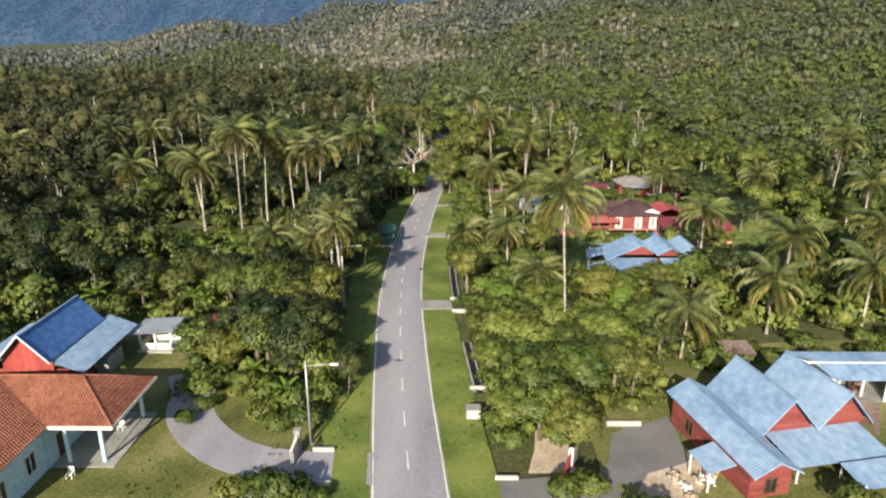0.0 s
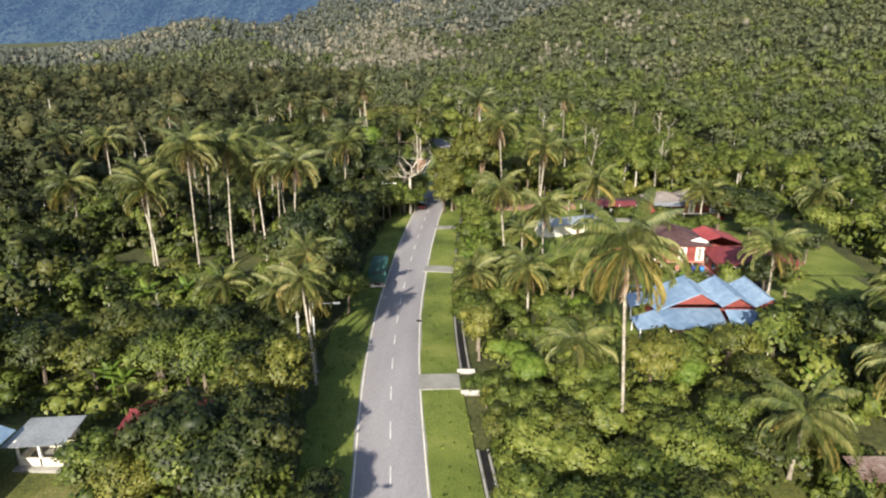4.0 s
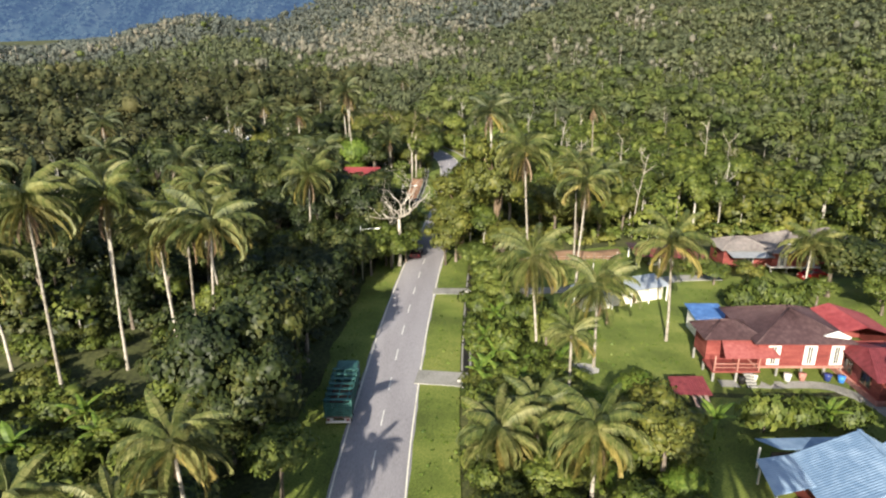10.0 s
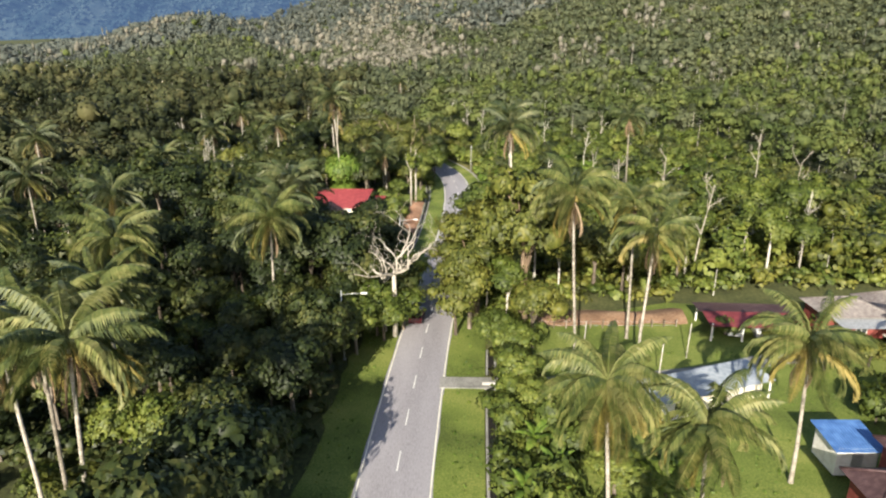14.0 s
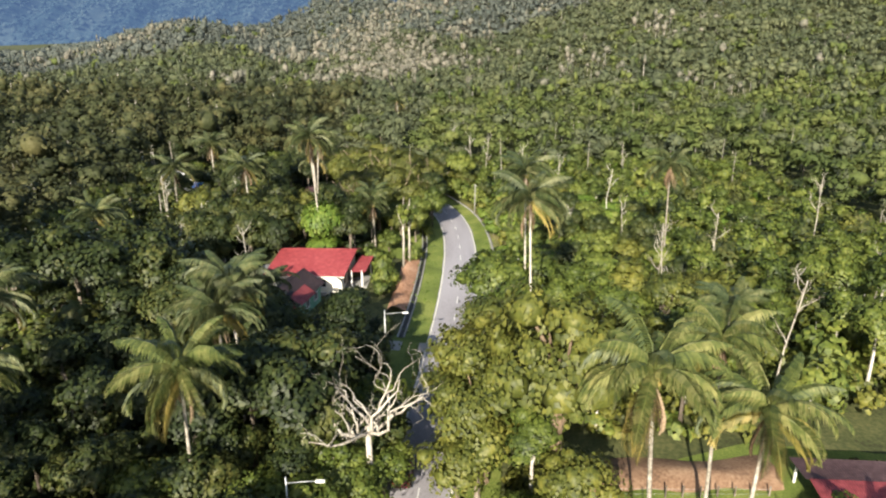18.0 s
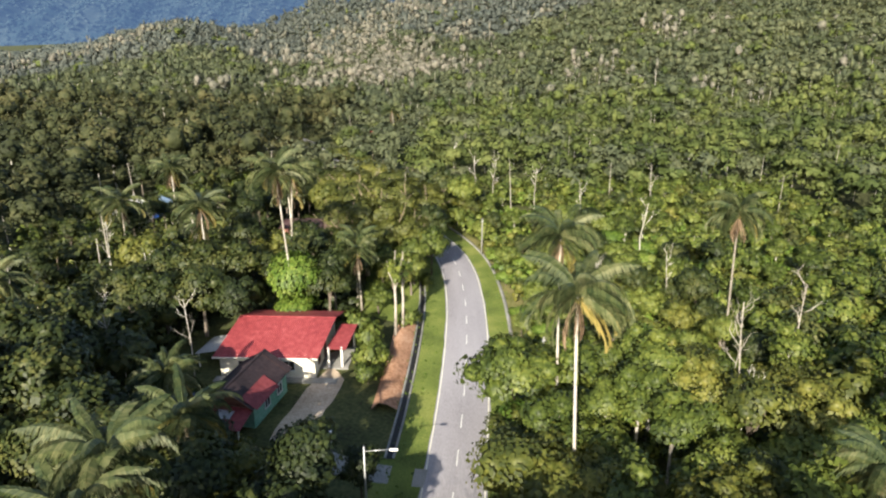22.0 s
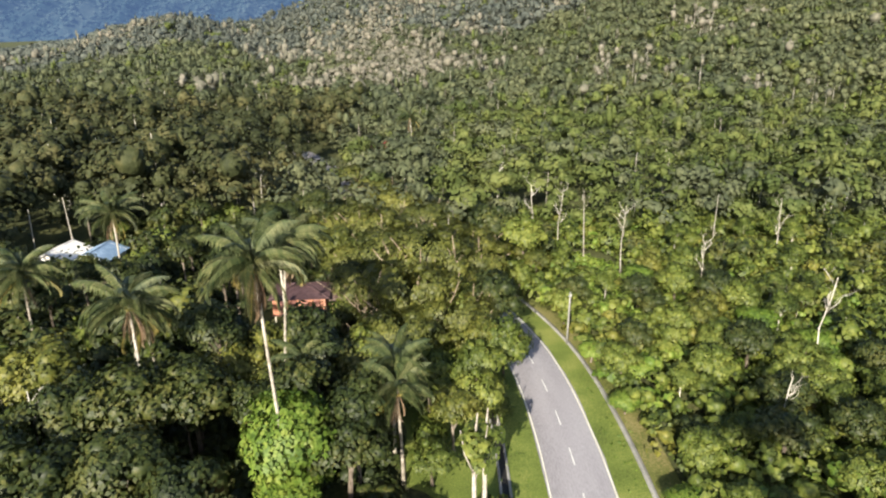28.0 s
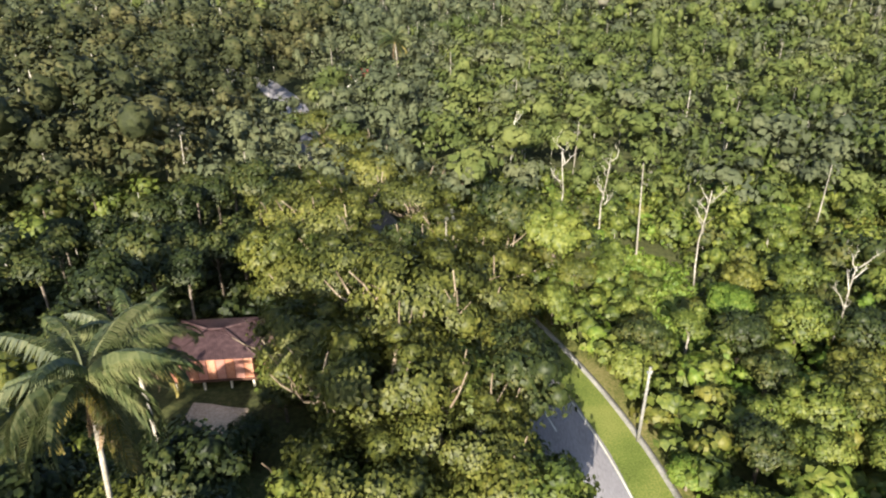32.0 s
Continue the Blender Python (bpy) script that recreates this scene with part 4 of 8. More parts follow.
random.seed(8)
patch("lawn_village", [(3.2, 111), (20, 112), (24, 117), (66, 117), (70, 150), (52, 152), (44, 164), (27, 166), (9, 160), (4.5, 152)], M_LAWN, "short bright green lawn round the village houses", "grass")
patch("pavement_slab", [(11.2, 120.6), (15.2, 120.8), (15.4, 123.2), (11.4, 123.0)], M_CONCRETE_PALE, "pale worn concrete slab on the lawn", "pavement", 0.05, 0.8)
patch("lawn_blue_house", [(19, 90), (62, 88), (62, 116.5), (25, 116), (18, 110)], M_LAWN, "short green lawn with worn patches", "grass")
patch("lawn_south", [(12, 24), (75, 24), (75, 70), (30, 70), (20, 62), (13, 54)], M_SCRUB, "rough dry grass round the blue-roofed house", "grass")
patch("lawn_west", [(-11.6, 36), (-11.6, 60), (-25, 62), (-27, 73), (-42, 73), (-50, 56), (-60, 52), (-60, 30), (-20, 30)], M_SCRUB, "rough green grass round the tiled house", "grass")
patch("lawn_bend", [(-4, 205), (-4, 248), (-10, 252), (-17, 248), (-15, 226), (-9, 222)], M_LAWN, "green grass slope beside the bend", "grass")
patch("scrub_clearing", [(-44, 90), (-22, 91), (-21, 104), (-40, 106)], M_SCRUB, "open weedy clearing among the trees", "grass")
patch("vine_clearing", [(10.6, 269), (16, 268), (17.4, 279), (16.6, 287), (12, 287.5)], M_LAWN, "bright green clearing overgrown with creepers", "grass")
patch("car_park", [(12.6, 43.5), (15.0, 50.5), (21.0, 53.4), (20.6, 46.5), (17.0, 43.0)], M_ASPHALT_DARK, "dark grey tarred parking place", "paving", 0.045)
patch("sand_yard", [(-21.2, 194), (-17.5, 193), (-15.0, 206.5), (-17.4, 210), (-19.4, 204.5)], M_SAND, "pale sandy yard before the red-roofed house", "yard", 0.04)
patch("sand_spread", [(14.6, 41.5), (19.0, 41.0), (22.8, 45.4), (21.0, 46.4), (16.4, 44.8)], M_SAND, "spread of pale sand beside the parking place", "yard", 0.05)
patch("bare_soil", [(6.8, 44.5), (10.6, 44.8), (11.0, 50.6), (8.0, 51.0)], M_SAND, "patch of bare brown soil under the tree", "yard", 0.04)
patch("far_clearing", [(-214, 470), (-186, 470), (-186, 488), (-214, 488)], M_SAND, "pale bare clearing far off", "yard", 0.4, 8)
patch("hut_yard", [(-33.4, 254.6), (-28.6, 254.2), (-28.2, 258.4), (-33.4, 259.2)], M_SAND, "pale yard before the timber hut", "yard", 0.04)
path_strip("driveway_tiled_house", [(-5.8, 45.2), (-12.0, 45.4), (-17.0, 46.4), (-21.0, 49.0), (-24.4, 53.2), (-26.2, 58.6), (-28.0, 62.0)], 4.5, M_ASPHALT, "curved light-grey tarred driveway", "driveway", 0.06)
path_strip("driveway_east_one", [(-3.6, 81.4), (0.6, 81.6)], 3.4, M_CONCRETE, "short concrete crossing over the drain", "driveway", 0.17)
path_strip("driveway_east_two", [(-4.2, 120.0), (-1.0, 119.6), (3.4, 119.0)], 3.0, M_CONCRETE, "short concrete crossing over the drain", "driveway", 0.17)
path_strip("driveway_east_three", [(-3.0, 144.7), (2.0, 144.6), (9.0, 144.8), (17.7, 145.6), (26.8, 147.3), (33.6, 149.6), (40, 150.4)], 2.3, M_CONCRETE, "narrow concrete lane across the lawn", "driveway", 0.15)
path_strip("driveway_red_house", [(-4.6, 187.6), (-10.0, 188.6), (-14.6, 190.6), (-17.6, 194.5)], 2.8, M_CONCRETE, "concrete drive to the red-roofed house", "driveway", 0.08)
path_strip("driveway_south", [(0.6, 42.0), (6.0, 42.2), (13.5, 43.4)], 3.4, M_ASPHALT_DARK, "tarred crossing towards the parking place", "driveway", 0.07)
path_strip("house_apron", [(27.4, 119.2), (32.0, 118.8), (38.0, 118.4), (40.4, 115.0), (41.0, 112.6)], 1.6, M_CONCRETE, "narrow concrete apron round the stilt house", "paving", 0.06)

for y0, y1 in ((57, 69), (83.6, 99.6), (121.4, 143.2), (146.6, 154)):
    # the channel isn't sunk: a near-black strip paints its shaded depth
    ribbon("drain_right_floor", [7.55, 8.2], y0, y1, 0.0, M_DARK, "near-black strip in place of the shaded depth of the drain", "drain", kind="structure")
    for a in (7.3, 8.2):
        ribbon("drain_right_wall", [a, a + 0.01, a + 0.24, a + 0.25], y0, y1, [-0.1, 0.13, 0.13, -0.1], M_CONCRETE, "concrete wall of the roadside drain", "drain", kind="structure")
ribbon("drain_left_floor", [-7.1, -6.5], 190, 252, 0.075, M_DARK, "near-black strip in place of the shaded depth of the drain", "drain", kind="structure")
for a in (-6.5, -7.35):
    ribbon("drain_left_wall", [a, a + 0.01, a + 0.24, a + 0.25], 190, 252, [-0.1, 0.17, 0.17, -0.1], M_CONCRETE, "concrete wall of the roadside drain", "drain", kind="structure")
ribbon("kerb_right", [6.0, 6.02, 6.5, 6.52], 204, 272, [0, 0.2, 0.2, 0], M_CONCRETE, "low pale concrete kerb along the verge", "kerb", kind="structure")
ribbon("verge_far_right", [6.4, 7.6, 9.2], 190, 275, [0.1, 0.2, -0.05], M_SCRUB, "weedy strip behind the kerb", "grass")
ribbon("earth_bank", [-10.4, -9.5, -8.5, -7.4], 199, 224, [0.0, 0.9, 0.7, 0.08], M_EARTH, "cut bank of bare red earth over the drain", "bank")
for y0, s in ((47.6, -1), (43.0, -1), (58.6, 1), (43.8, 1), (79.2, 1), (83.8, 1), (118.9, 1), (144.2, 1)):
    cx = float(road_x(y0))
    xx = cx + (7.9 if s > 0 else -7.2)
    hw = thing("culvert_headwall", xx, y0, float(road_z(y0)) - 0.05, "low weathered pale concrete culvert headwall", "kerb", "culvert headwalls")
    box("wall", -0.95, -0.12, 0, 0.95, 0.12, 0.42, M_CONCRETE_PALE, hw, bevel=0.03)
    box("footing", -1.0, -0.2, -0.2, 1.0, 0.2, 0.04, M_CONCRETE, hw)


# ---- roofs and walls ----
def sheet_data(a, b, c, d, rib=0.24, lift=0.03, thick=0.03):
    """Corrugated sheet: eave a to b, ridge d to c."""
    a, b, c, d = (Vector(p) for p in (a, b, c, d))
    n = max(2, int((b - a).length / rib)) * 2
    up = (b - a).cross(d - a).normalized()
    if up.z < 0:
        up = -up
    vs = []
    for i in range(n + 1):
        s = i / n
        o = up * (lift if i % 2 else 0)
        p, q = a.lerp(b, s), d.lerp(c, s)
        vs += [p + o, q + o, p + o - up * thick, q + o - up * thick]
    fs = []
    for i in range(n):
        k = 4 * i
        fs += [(k, k + 4, k + 5, k + 1), (k + 2, k + 3, k + 7, k + 6), (k, k + 2, k + 6, k + 4), (k + 1, k + 5, k + 7, k + 3)]
    fs += [(0, 1, 3, 2), (4 * n, 4 * n + 2, 4 * n + 3, 4 * n + 1)]
    return vs, fs


def sheet(name, a, b, c, d, material, parent, label="", rib=0.24):
    v, f = sheet_data(a, b, c, d, rib)
    return link_mesh(name, v, f, material, parent, label)


def tile_plane(name, a, b, c, d, material, parent, label=""):
    """Pantiles in courses, each tile with its own rounded back; joined, for they are small."""
    a, b, c, d = (Vector(p) for p in (a, b, c, d))
    up = (b - a).cross(d - a).normalized()
    if up.z < 0:
        up = -up
    rows = max(2, int(((a + b) / 2 - (c + d) / 2).length / 0.34))
    vs, fs = [], []
    for r in range(rows):
        s0, s1 = r / rows, (r + 1.12) / rows
        l0, r0, l1, r1 = a.lerp(d, s0), b.lerp(c, s0), a.lerp(d, min(s1, 1)), b.lerp(c, min(s1, 1))
        w = (r0 - l0).length
        cols = max(1, int(w / 0.26))
        for k in range(cols):
            u0, um, u1 = k / cols, (k + 0.5) / cols, (k + 1) / cols
            j = random.uniform(-0.006, 0.006)
            base = len(vs)
            for u, o in ((u0, 0.0), (um, 0.055), (u1, 0.0)):
                vs += [l0.lerp(r0, u) + up * (o + 0.05 + j), l1.lerp(r1, u) + up * (o + 0.012 + j)]
            vs += [l0.lerp(r0, u0) + up * -0.01, l0.lerp(r0, u1) + up * -0.01]
            fs += [(base, base + 2, base + 3, base + 1), (base + 2, base + 4, base + 5, base + 3), (base, base + 6, base + 7, base + 4, base + 2)]
    ob = link_mesh(name, vs, fs, material, parent, label)
    return tagged(ob, kind="stuff")


def prism(name, pts, depth, material, parent, label=""):
    """A flat panel with the outline pts and a thickness along depth."""
    k = len(pts)
    dv = Vector(depth)
    v = [Vector(p) for p in pts] + [Vector(p) + dv for p in pts]
    f = [tuple(range(k)), tuple(range(2 * k - 1, k - 1, -1))] + [(i, i + k, (i + 1) % k + k, (i + 1) % k) for i in range(k)]
    return link_mesh(name, v, f, material, parent, label)


def planks(name, x0, x1, y, z0, z1, material, parent, n=None, along="x", label=""):
    """A wall of upright boards with open joints, one mesh a wall (boards under a few pixels)."""
    n = n or max(2, int(abs(x1 - x0) / 0.25))
    sets = []
    for i in range(n):
        a, b = x0 + (x1 - x0) * i / n, x0 + (x1 - x0) * (i + 0.93) / n
        o = random.uniform(0, 0.015)
        sets.append(box_data(a, y - 0.05 - o, z0, b, y + 0.05, z1) if along == "x" else box_data(y - 0.05, a, z0, y + 0.05 + o, b, z1))
    v, f = joined(*sets)
    return link_mesh(name, v, f, material, parent, label)


def window(parent, x, y, z, w, h, face="s", frame=None, pane=None, shutters=None, bars=1, curtain=False):
    """face s: looks towards -y; e: +x; w: -x. x, y: middle of its foot on the wall's face."""
    frame, pane = frame or M_WHITE, pane or M_GLASS

    def put(name, a0, a1, z0, z1, d0, d1, material, par, label=""):
        if face == "s":
            return box(name, x + a0, y - d1, z + z0, x + a1, y - d0, z + z1, material, par, label)
        sg = 1 if face == "e" else -1
        lo, hi = sorted((x + sg * d0, x + sg * d1))
        return box(name, lo, y + a0, z + z0, hi, y + a1, z + z1, material, par, label)

    t = 0.09
    sets = []
    w_ob = put("window", -w / 2, w / 2, -t, 0.0, 0.02, 0.12, frame, parent)
    put("frame", -w / 2, -w / 2 + t, 0, h, 0.02, 0.09, frame, w_ob)
    put("frame", w / 2 - t, w / 2, 0, h, 0.02, 0.09, frame, w_ob)
    put("frame", -w / 2, w / 2, h, h + t, 0.02, 0.1, frame, w_ob)
    put("pane", -w / 2 + t, w / 2 - t, 0, h, 0.01, 0.03, pane, w_ob, "dark glass pane")
    for k in range(bars):
        q = -w / 2 + w * (k + 1) / (bars + 1)
        put("glazing_bar", q - 0.03, q + 0.03, 0, h, 0.03, 0.07, frame, w_ob)
    if curtain:
        put("curtain", -w / 2 + t, -w / 6, 0.02, h - 0.02, 0.032, 0.05, M_CREAM, w_ob, "pale curtain")
        put("curtain", w / 6, w / 2 - t, 0.02, h - 0.02, 0.032, 0.05, M_CREAM, w_ob, "pale curtain")
    if shutters:
        for sg in (-1, 1):
            put("shutter", min(sg * w / 2, sg * w * 0.98), max(sg * w / 2, sg * w * 0.98), 0, h, 0.04, 0.1, shutters, w_ob)
    return w_ob


def posts(parent, spots, z0, z1, r, material, label=""):
    for x, y in spots:
        box("post", x - r, y - r, z0, x + r, y + r, z1, material, parent, label, bevel=r * 0.2)


def gable(h, x0, x1, y0, y1, eave, ridge, material, wall, lap=0.45, front=True, back=True, left=None, right=None, trim=None):
    """Gable roof with its ridge along y, and the gable panels under it."""
    xm = (x0 + x1) / 2
    sheet("roof_sheet", (x0, y0 - lap, eave), (x0, y1 + lap, eave), (xm, y1 + lap, ridge), (xm, y0 - lap, ridge), left or material, h)
    sheet("roof_sheet", (x1, y0 - lap, eave), (x1, y1 + lap, eave), (xm, y1 + lap, ridge), (xm, y0 - lap, ridge), right or material, h)
    box("ridge_cap", xm - 0.14, y0 - lap - 0.02, ridge - 0.02, xm + 0.14, y1 + lap + 0.02, ridge + 0.07, material, h, bevel=0.03)
    for ok, y in ((front, y0), (back, y1 - 0.1)):
        if ok:
            prism("gable_panel", [(x0 + 0.3, y, eave - 0.05), (x1 - 0.3, y, eave - 0.05), (xm, y, ridge - 0.25)], (0, 0.1, 0), wall, h)
            for a in (x0, x1):
                s = -1 if a < xm else 1
                prism("bargeboard", [(a, y - lap - 0.04, eave - 0.12), (xm, y - lap - 0.04, ridge - 0.12), (xm, y - lap - 0.04, ridge + 0.03), (a, y - lap - 0.04, eave + 0.03)], (0, 0.05, 0), trim or M_WHITE, h)


def hip(h, x0, x1, y0, y1, eave, ridge, material, plane=None, along="x"):
    plane = plane or sheet
    if along == "x":
        e = min((y1 - y0) / 2, (x1 - x0) / 2 - 0.3)
        ym = (y0 + y1) / 2
        l, r = (x0 + e, ym, ridge), (x1 - e, ym, ridge)
        plane("roof_slope", (x0, y0, eave), (x1, y0, eave), r, l, material, h)
        plane("roof_slope", (x1, y1, eave), (x0, y1, eave), l, r, material, h)
        plane("roof_slope", (x1, y0, eave), (x1, y1, eave), r, r, material, h)
        plane("roof_slope", (x0, y1, eave), (x0, y0, eave), l, l, material, h)
        ends = ((x0, y0, l), (x0, y1, l), (x1, y0, r), (x1, y1, r))
    else:
        e = min((x1 - x0) / 2, (y1 - y0) / 2 - 0.3)
        xm = (x0 + x1) / 2
        l, r = (xm, y0 + e, ridge), (xm, y1 - e, ridge)
        plane("roof_slope", (x0, y1, eave), (x0, y0, eave), l, r, material, h)
        plane("roof_slope", (x1, y0, eave), (x1, y1, eave), r, l, material, h)
        plane("roof_slope", (x0, y0, eave), (x1, y0, eave), l, l, material, h)
        plane("roof_slope", (x1, y1, eave), (x0, y1, eave), r, r, material, h)
        ends = ((x0, y0, l), (x1, y0, l), (x0, y1, r), (x1, y1, r))
    for x, y, p in ends:
        tube("hip_cap", [(x, y, eave + 0.05), (p[0], p[1], p[2] + 0.05)], [0.1, 0.1], material, h, sides=5)
    tube("ridge_cap", [(l[0], l[1], l[2] + 0.05), (r[0], r[1], r[2] + 0.05)], [0.11, 0.11], material, h, sides=5)


def room(h, x0, x1, y0, y1, z0, z1, material, label="", t=0.14):
    """Four walls."""
    box("wall", x0, y0, z0, x1, y0 + t, z1, material, h, label)
    box("wall", x0, y1 - t, z0, x1, y1, z1, material, h, label)
    box("wall", x0, y0 + t, z0, x0 + t, y1 - t, z1, material, h, label)
    box("wall", x1 - t, y0 + t, z0, x1, y1 - t, z1, material, h, label)


# ---- the tiled house ----
h = thing("tiled_house", -32.0, 48.0, 0.45, "single-storey pale blue house with an orange clay-tile hip roof and porch", "house")
hip(h, -14.0, 5.0, -3.3, 4.9, 4.3, 6.6, M_TILE, tile_plane)
tile_plane("roof_slope", (-0.2, -12.0, 4.25), (-0.2, -3.0, 4.25), (-6.5, 0.6, 6.55), (-6.5, -9.0, 6.55), M_TILE, h)
tile_plane("roof_slope", (-12.8, -3.0, 4.25), (-12.8, -12.0, 4.25), (-6.5, -9.0, 6.55), (-6.5, 0.6, 6.55), M_TILE, h)
tile_plane("roof_slope", (-12.8, -12.0, 4.25), (-0.2, -12.0, 4.25), (-6.5, -9.0, 6.55), (-6.5, -9.0, 6.55), M_TILE, h)
tube("ridge_cap", [(-6.5, -9.0, 6.62), (-6.5, 0.8, 6.62)], [0.11, 0.11], M_TILE, h, sides=5)
room(h, -12.0, -1.0, -11.2, -3.0, 0, 4.15, M_PALEBLUE, "pale blue plastered wall")
room(h, -13.2, -0.9, -2.9, 4.0, 0, 4.15, M_PALEBLUE, "pale blue plastered wall")
box("porch_floor", -0.85, -3.0, -0.1, 4.4, 5.4, 0.22, M_CONCRETE, h, bevel=0.03)
posts(h, ((3.3, -2.2), (3.4, 4.6), (0.4, -2.3)), 0.2, 4.2, 0.14, M_PALEBLUE, "square pale blue porch post")
box("fascia", -0.4, -3.45, 4.05, 5.1, -3.3, 4.32, M_CREAM, h)
box("fascia", 5.0, -3.3, 4.05, 5.12, 4.9, 4.32, M_CREAM, h)
box("porch_ceiling", -0.8, -3.2, 4.02, 4.9, 4.8, 4.08, M_WHITE, h)
box("porch_rail", 3.3, -2.0, 0.22, 3.42, 4.4, 0.3, M_CONCRETE, h)
window(h, -1.0, -5.0, 1.2, 1.3, 1.6, "e", M_WHITE, M_GLASS)
window(h, -1.0, -8.6, 1.2, 1.3, 1.6, "e", M_WHITE, M_GLASS)
window(h, -0.9, 1.6, 1.0, 1.6, 1.5, "e", M_WHITE, M_GLASS)
box("door", -0.92, -1.6, 0.2, -0.84, -0.6, 2.3, M_TIMBER_DARK, h, "dark wooden front door")
for x, y in ((-30.4, 43.6), (-29.6, 50.4)):
    ch = thing("plastic_chair", x, y, 0.7, "pale plastic garden chair on the porch", "chair", "porch chairs")
    box("seat", -0.25, -0.25, 0.4, 0.25, 0.25, 0.45, M_WHITE, ch, bevel=0.02)
    box("backrest", -0.25, 0.22, 0.45, 0.25, 0.27, 0.9, M_WHITE, ch, bevel=0.02)
    for a, b in ((-0.22, -0.22), (0.22, -0.22), (-0.22, 0.22), (0.22, 0.22)):
        box("leg", a - 0.025, b - 0.025, 0, a + 0.025, b + 0.025, 0.4, M_WHITE, ch)

# ---- red timber house behind it, blue roofs ----
h = thing("red_blue_house", -41.5, 61.0, 0.2, "red timber house with steep deep-blue and pale blue sheet roofs", "house")
room(h, -5.6, 3.8, -4.0, 5.2, 0, 3.0, M_TIMBER, "red boarded wall")
# right slope in a deeper blue than the left slope and the lower roofs
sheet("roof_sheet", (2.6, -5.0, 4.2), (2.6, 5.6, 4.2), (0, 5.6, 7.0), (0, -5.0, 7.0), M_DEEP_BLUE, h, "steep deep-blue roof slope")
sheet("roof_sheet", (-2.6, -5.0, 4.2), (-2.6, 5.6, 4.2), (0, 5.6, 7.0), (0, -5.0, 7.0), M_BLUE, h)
sheet("roof_sheet", (5.6, -4.6, 2.9), (5.6, 7.0, 2.9), (2.4, 7.0, 4.15), (2.4, -4.6, 4.15), M_BLUE, h, "pale blue lower roof slope")
sheet("roof_sheet", (-7.0, -4.6, 2.9), (-7.0, 7.0, 2.9), (-2.4, 7.0, 4.15), (-2.4, -4.6, 4.15), M_BLUE, h)
prism("gable_panel", [(-2.5, -4.3, 2.9), (2.5, -4.3, 2.9), (2.5, -4.3, 4.2), (0, -4.3, 6.8), (-2.5, -4.3, 4.2)], (0, 0.12, 0), M_REDWALL, h)
box("ridge_cap", -0.14, -5.1, 6.96, 0.14, 5.7, 7.08, M_BLUE, h, bevel=0.03)
prism("bargeboard", [(0, -5.1, 7.0), (2.7, -5.1, 4.1), (2.7, -5.1, 4.3), (0, -5.1, 7.2)], (0, 0.06, 0), M_WHITE, h)
prism("bargeboard", [(0, -5.1, 7.0), (-2.7, -5.1, 4.1), (-2.7, -5.1, 4.3), (0, -5.1, 7.2)], (0, 0.06, 0), M_WHITE, h)
window(h, 2.2, -4.0, 1.2, 1.6, 1.1, "s", M_PINK, M_DARK)
window(h, 3.8, 1.0, 1.0, 1.4, 1.2, "e", M_WHITE, M_GLASS)
box("store", 3.9, 0.4, 0, 5.2, 3.6, 1.9, M_CONCRETE, h, "grey outside store", bevel=0.02)

# ---- wayside shelter ----
h = thing("open_shelter", -33.7, 68.2, 0.1, "small open concrete shelter with a low grey roof", "shelter")
box("plinth", -2.1, -1.8, -0.1, 2.1, 1.6, 0.3, M_CONCRETE, h, bevel=0.04)
box("half_wall", -1.9, -1.2, 0.3, 1.9, -1.05, 1.0, M_CREAM, h)
box("half_wall", -1.9, -1.05, 0.3, -1.75, 1.3, 1.0, M_CREAM, h)
box("half_wall", -1.9, 1.3, 0.3, 1.9, 1.45, 2.4, M_CREAM, h)
posts(h, ((-1.8, -1.1), (0, -1.1), (1.8, -1.1), (-1.8, 1.3), (1.8, 1.3)), 0.3, 2.6, 0.1, M_WHITE)
sheet("roof_sheet", (-2.6, -1.9, 2.45), (2.6, -1.9, 2.75), (2.4, 2.0, 3.0), (-2.4, 2.0, 2.7), M_STEEL, h)

# ---- blue-roofed red house in the south-east ----
h = thing("blue_roofed_house", 24.5, 53.4, 0.35, "red timber house with several pale blue sheet gables", "house", turn=11.0)
gable(h, -4.1, 0.1, -12.0, 0.0, 2.95, 4.1, M_BLUE, M_TIMBER, trim=M_BLUE)
gable(h, 0.0, 5.3, -7.2, 0.0, 3.0, 6.0, M_BLUE, M_TIMBER, trim=M_BLUE)
gable(h, 5.3, 10.6, -7.2, 0.0, 3.0, 6.0, M_BLUE, M_TIMBER, trim=M_BLUE)
room(h, -3.7, -0.2, -11.6, -0.3, 0, 2.95, M_TIMBER, "red boarded wall")
room(h, -0.1, 10.3, -6.9, -0.3, 0, 3.0, M_TIMBER, "red boarded wall")
sheet("roof_sheet", (0.9, -11.0, 2.2), (9.6, -11.0, 2.2), (9.4, -6.9, 3.0), (0.5, -6.9, 3.0), M_BLUE, h, "low front roof with rust streaks")
sheet("roof_sheet", (4.2, -14.0, 2.0), (9.8, -14.0, 2.0), (9.8, -11.4, 2.5), (4.2, -11.4, 2.5), M_BLUE, h)
sheet("roof_sheet", (-6.4, -10.4, 2.2), (-6.4, -7.4, 2.2), (-4.1, -7.2, 2.7), (-4.1, -10.4, 2.7), M_BLUE, h, "small side roof on posts")
posts(h, ((-6.2, -10.2), (-6.2, -7.6), (1.2, -10.7), (5.2, -10.7), (9.3, -10.7), (4.4, -13.8), (9.6, -13.8)), 0, 2.2, 0.06, M_WHITE)
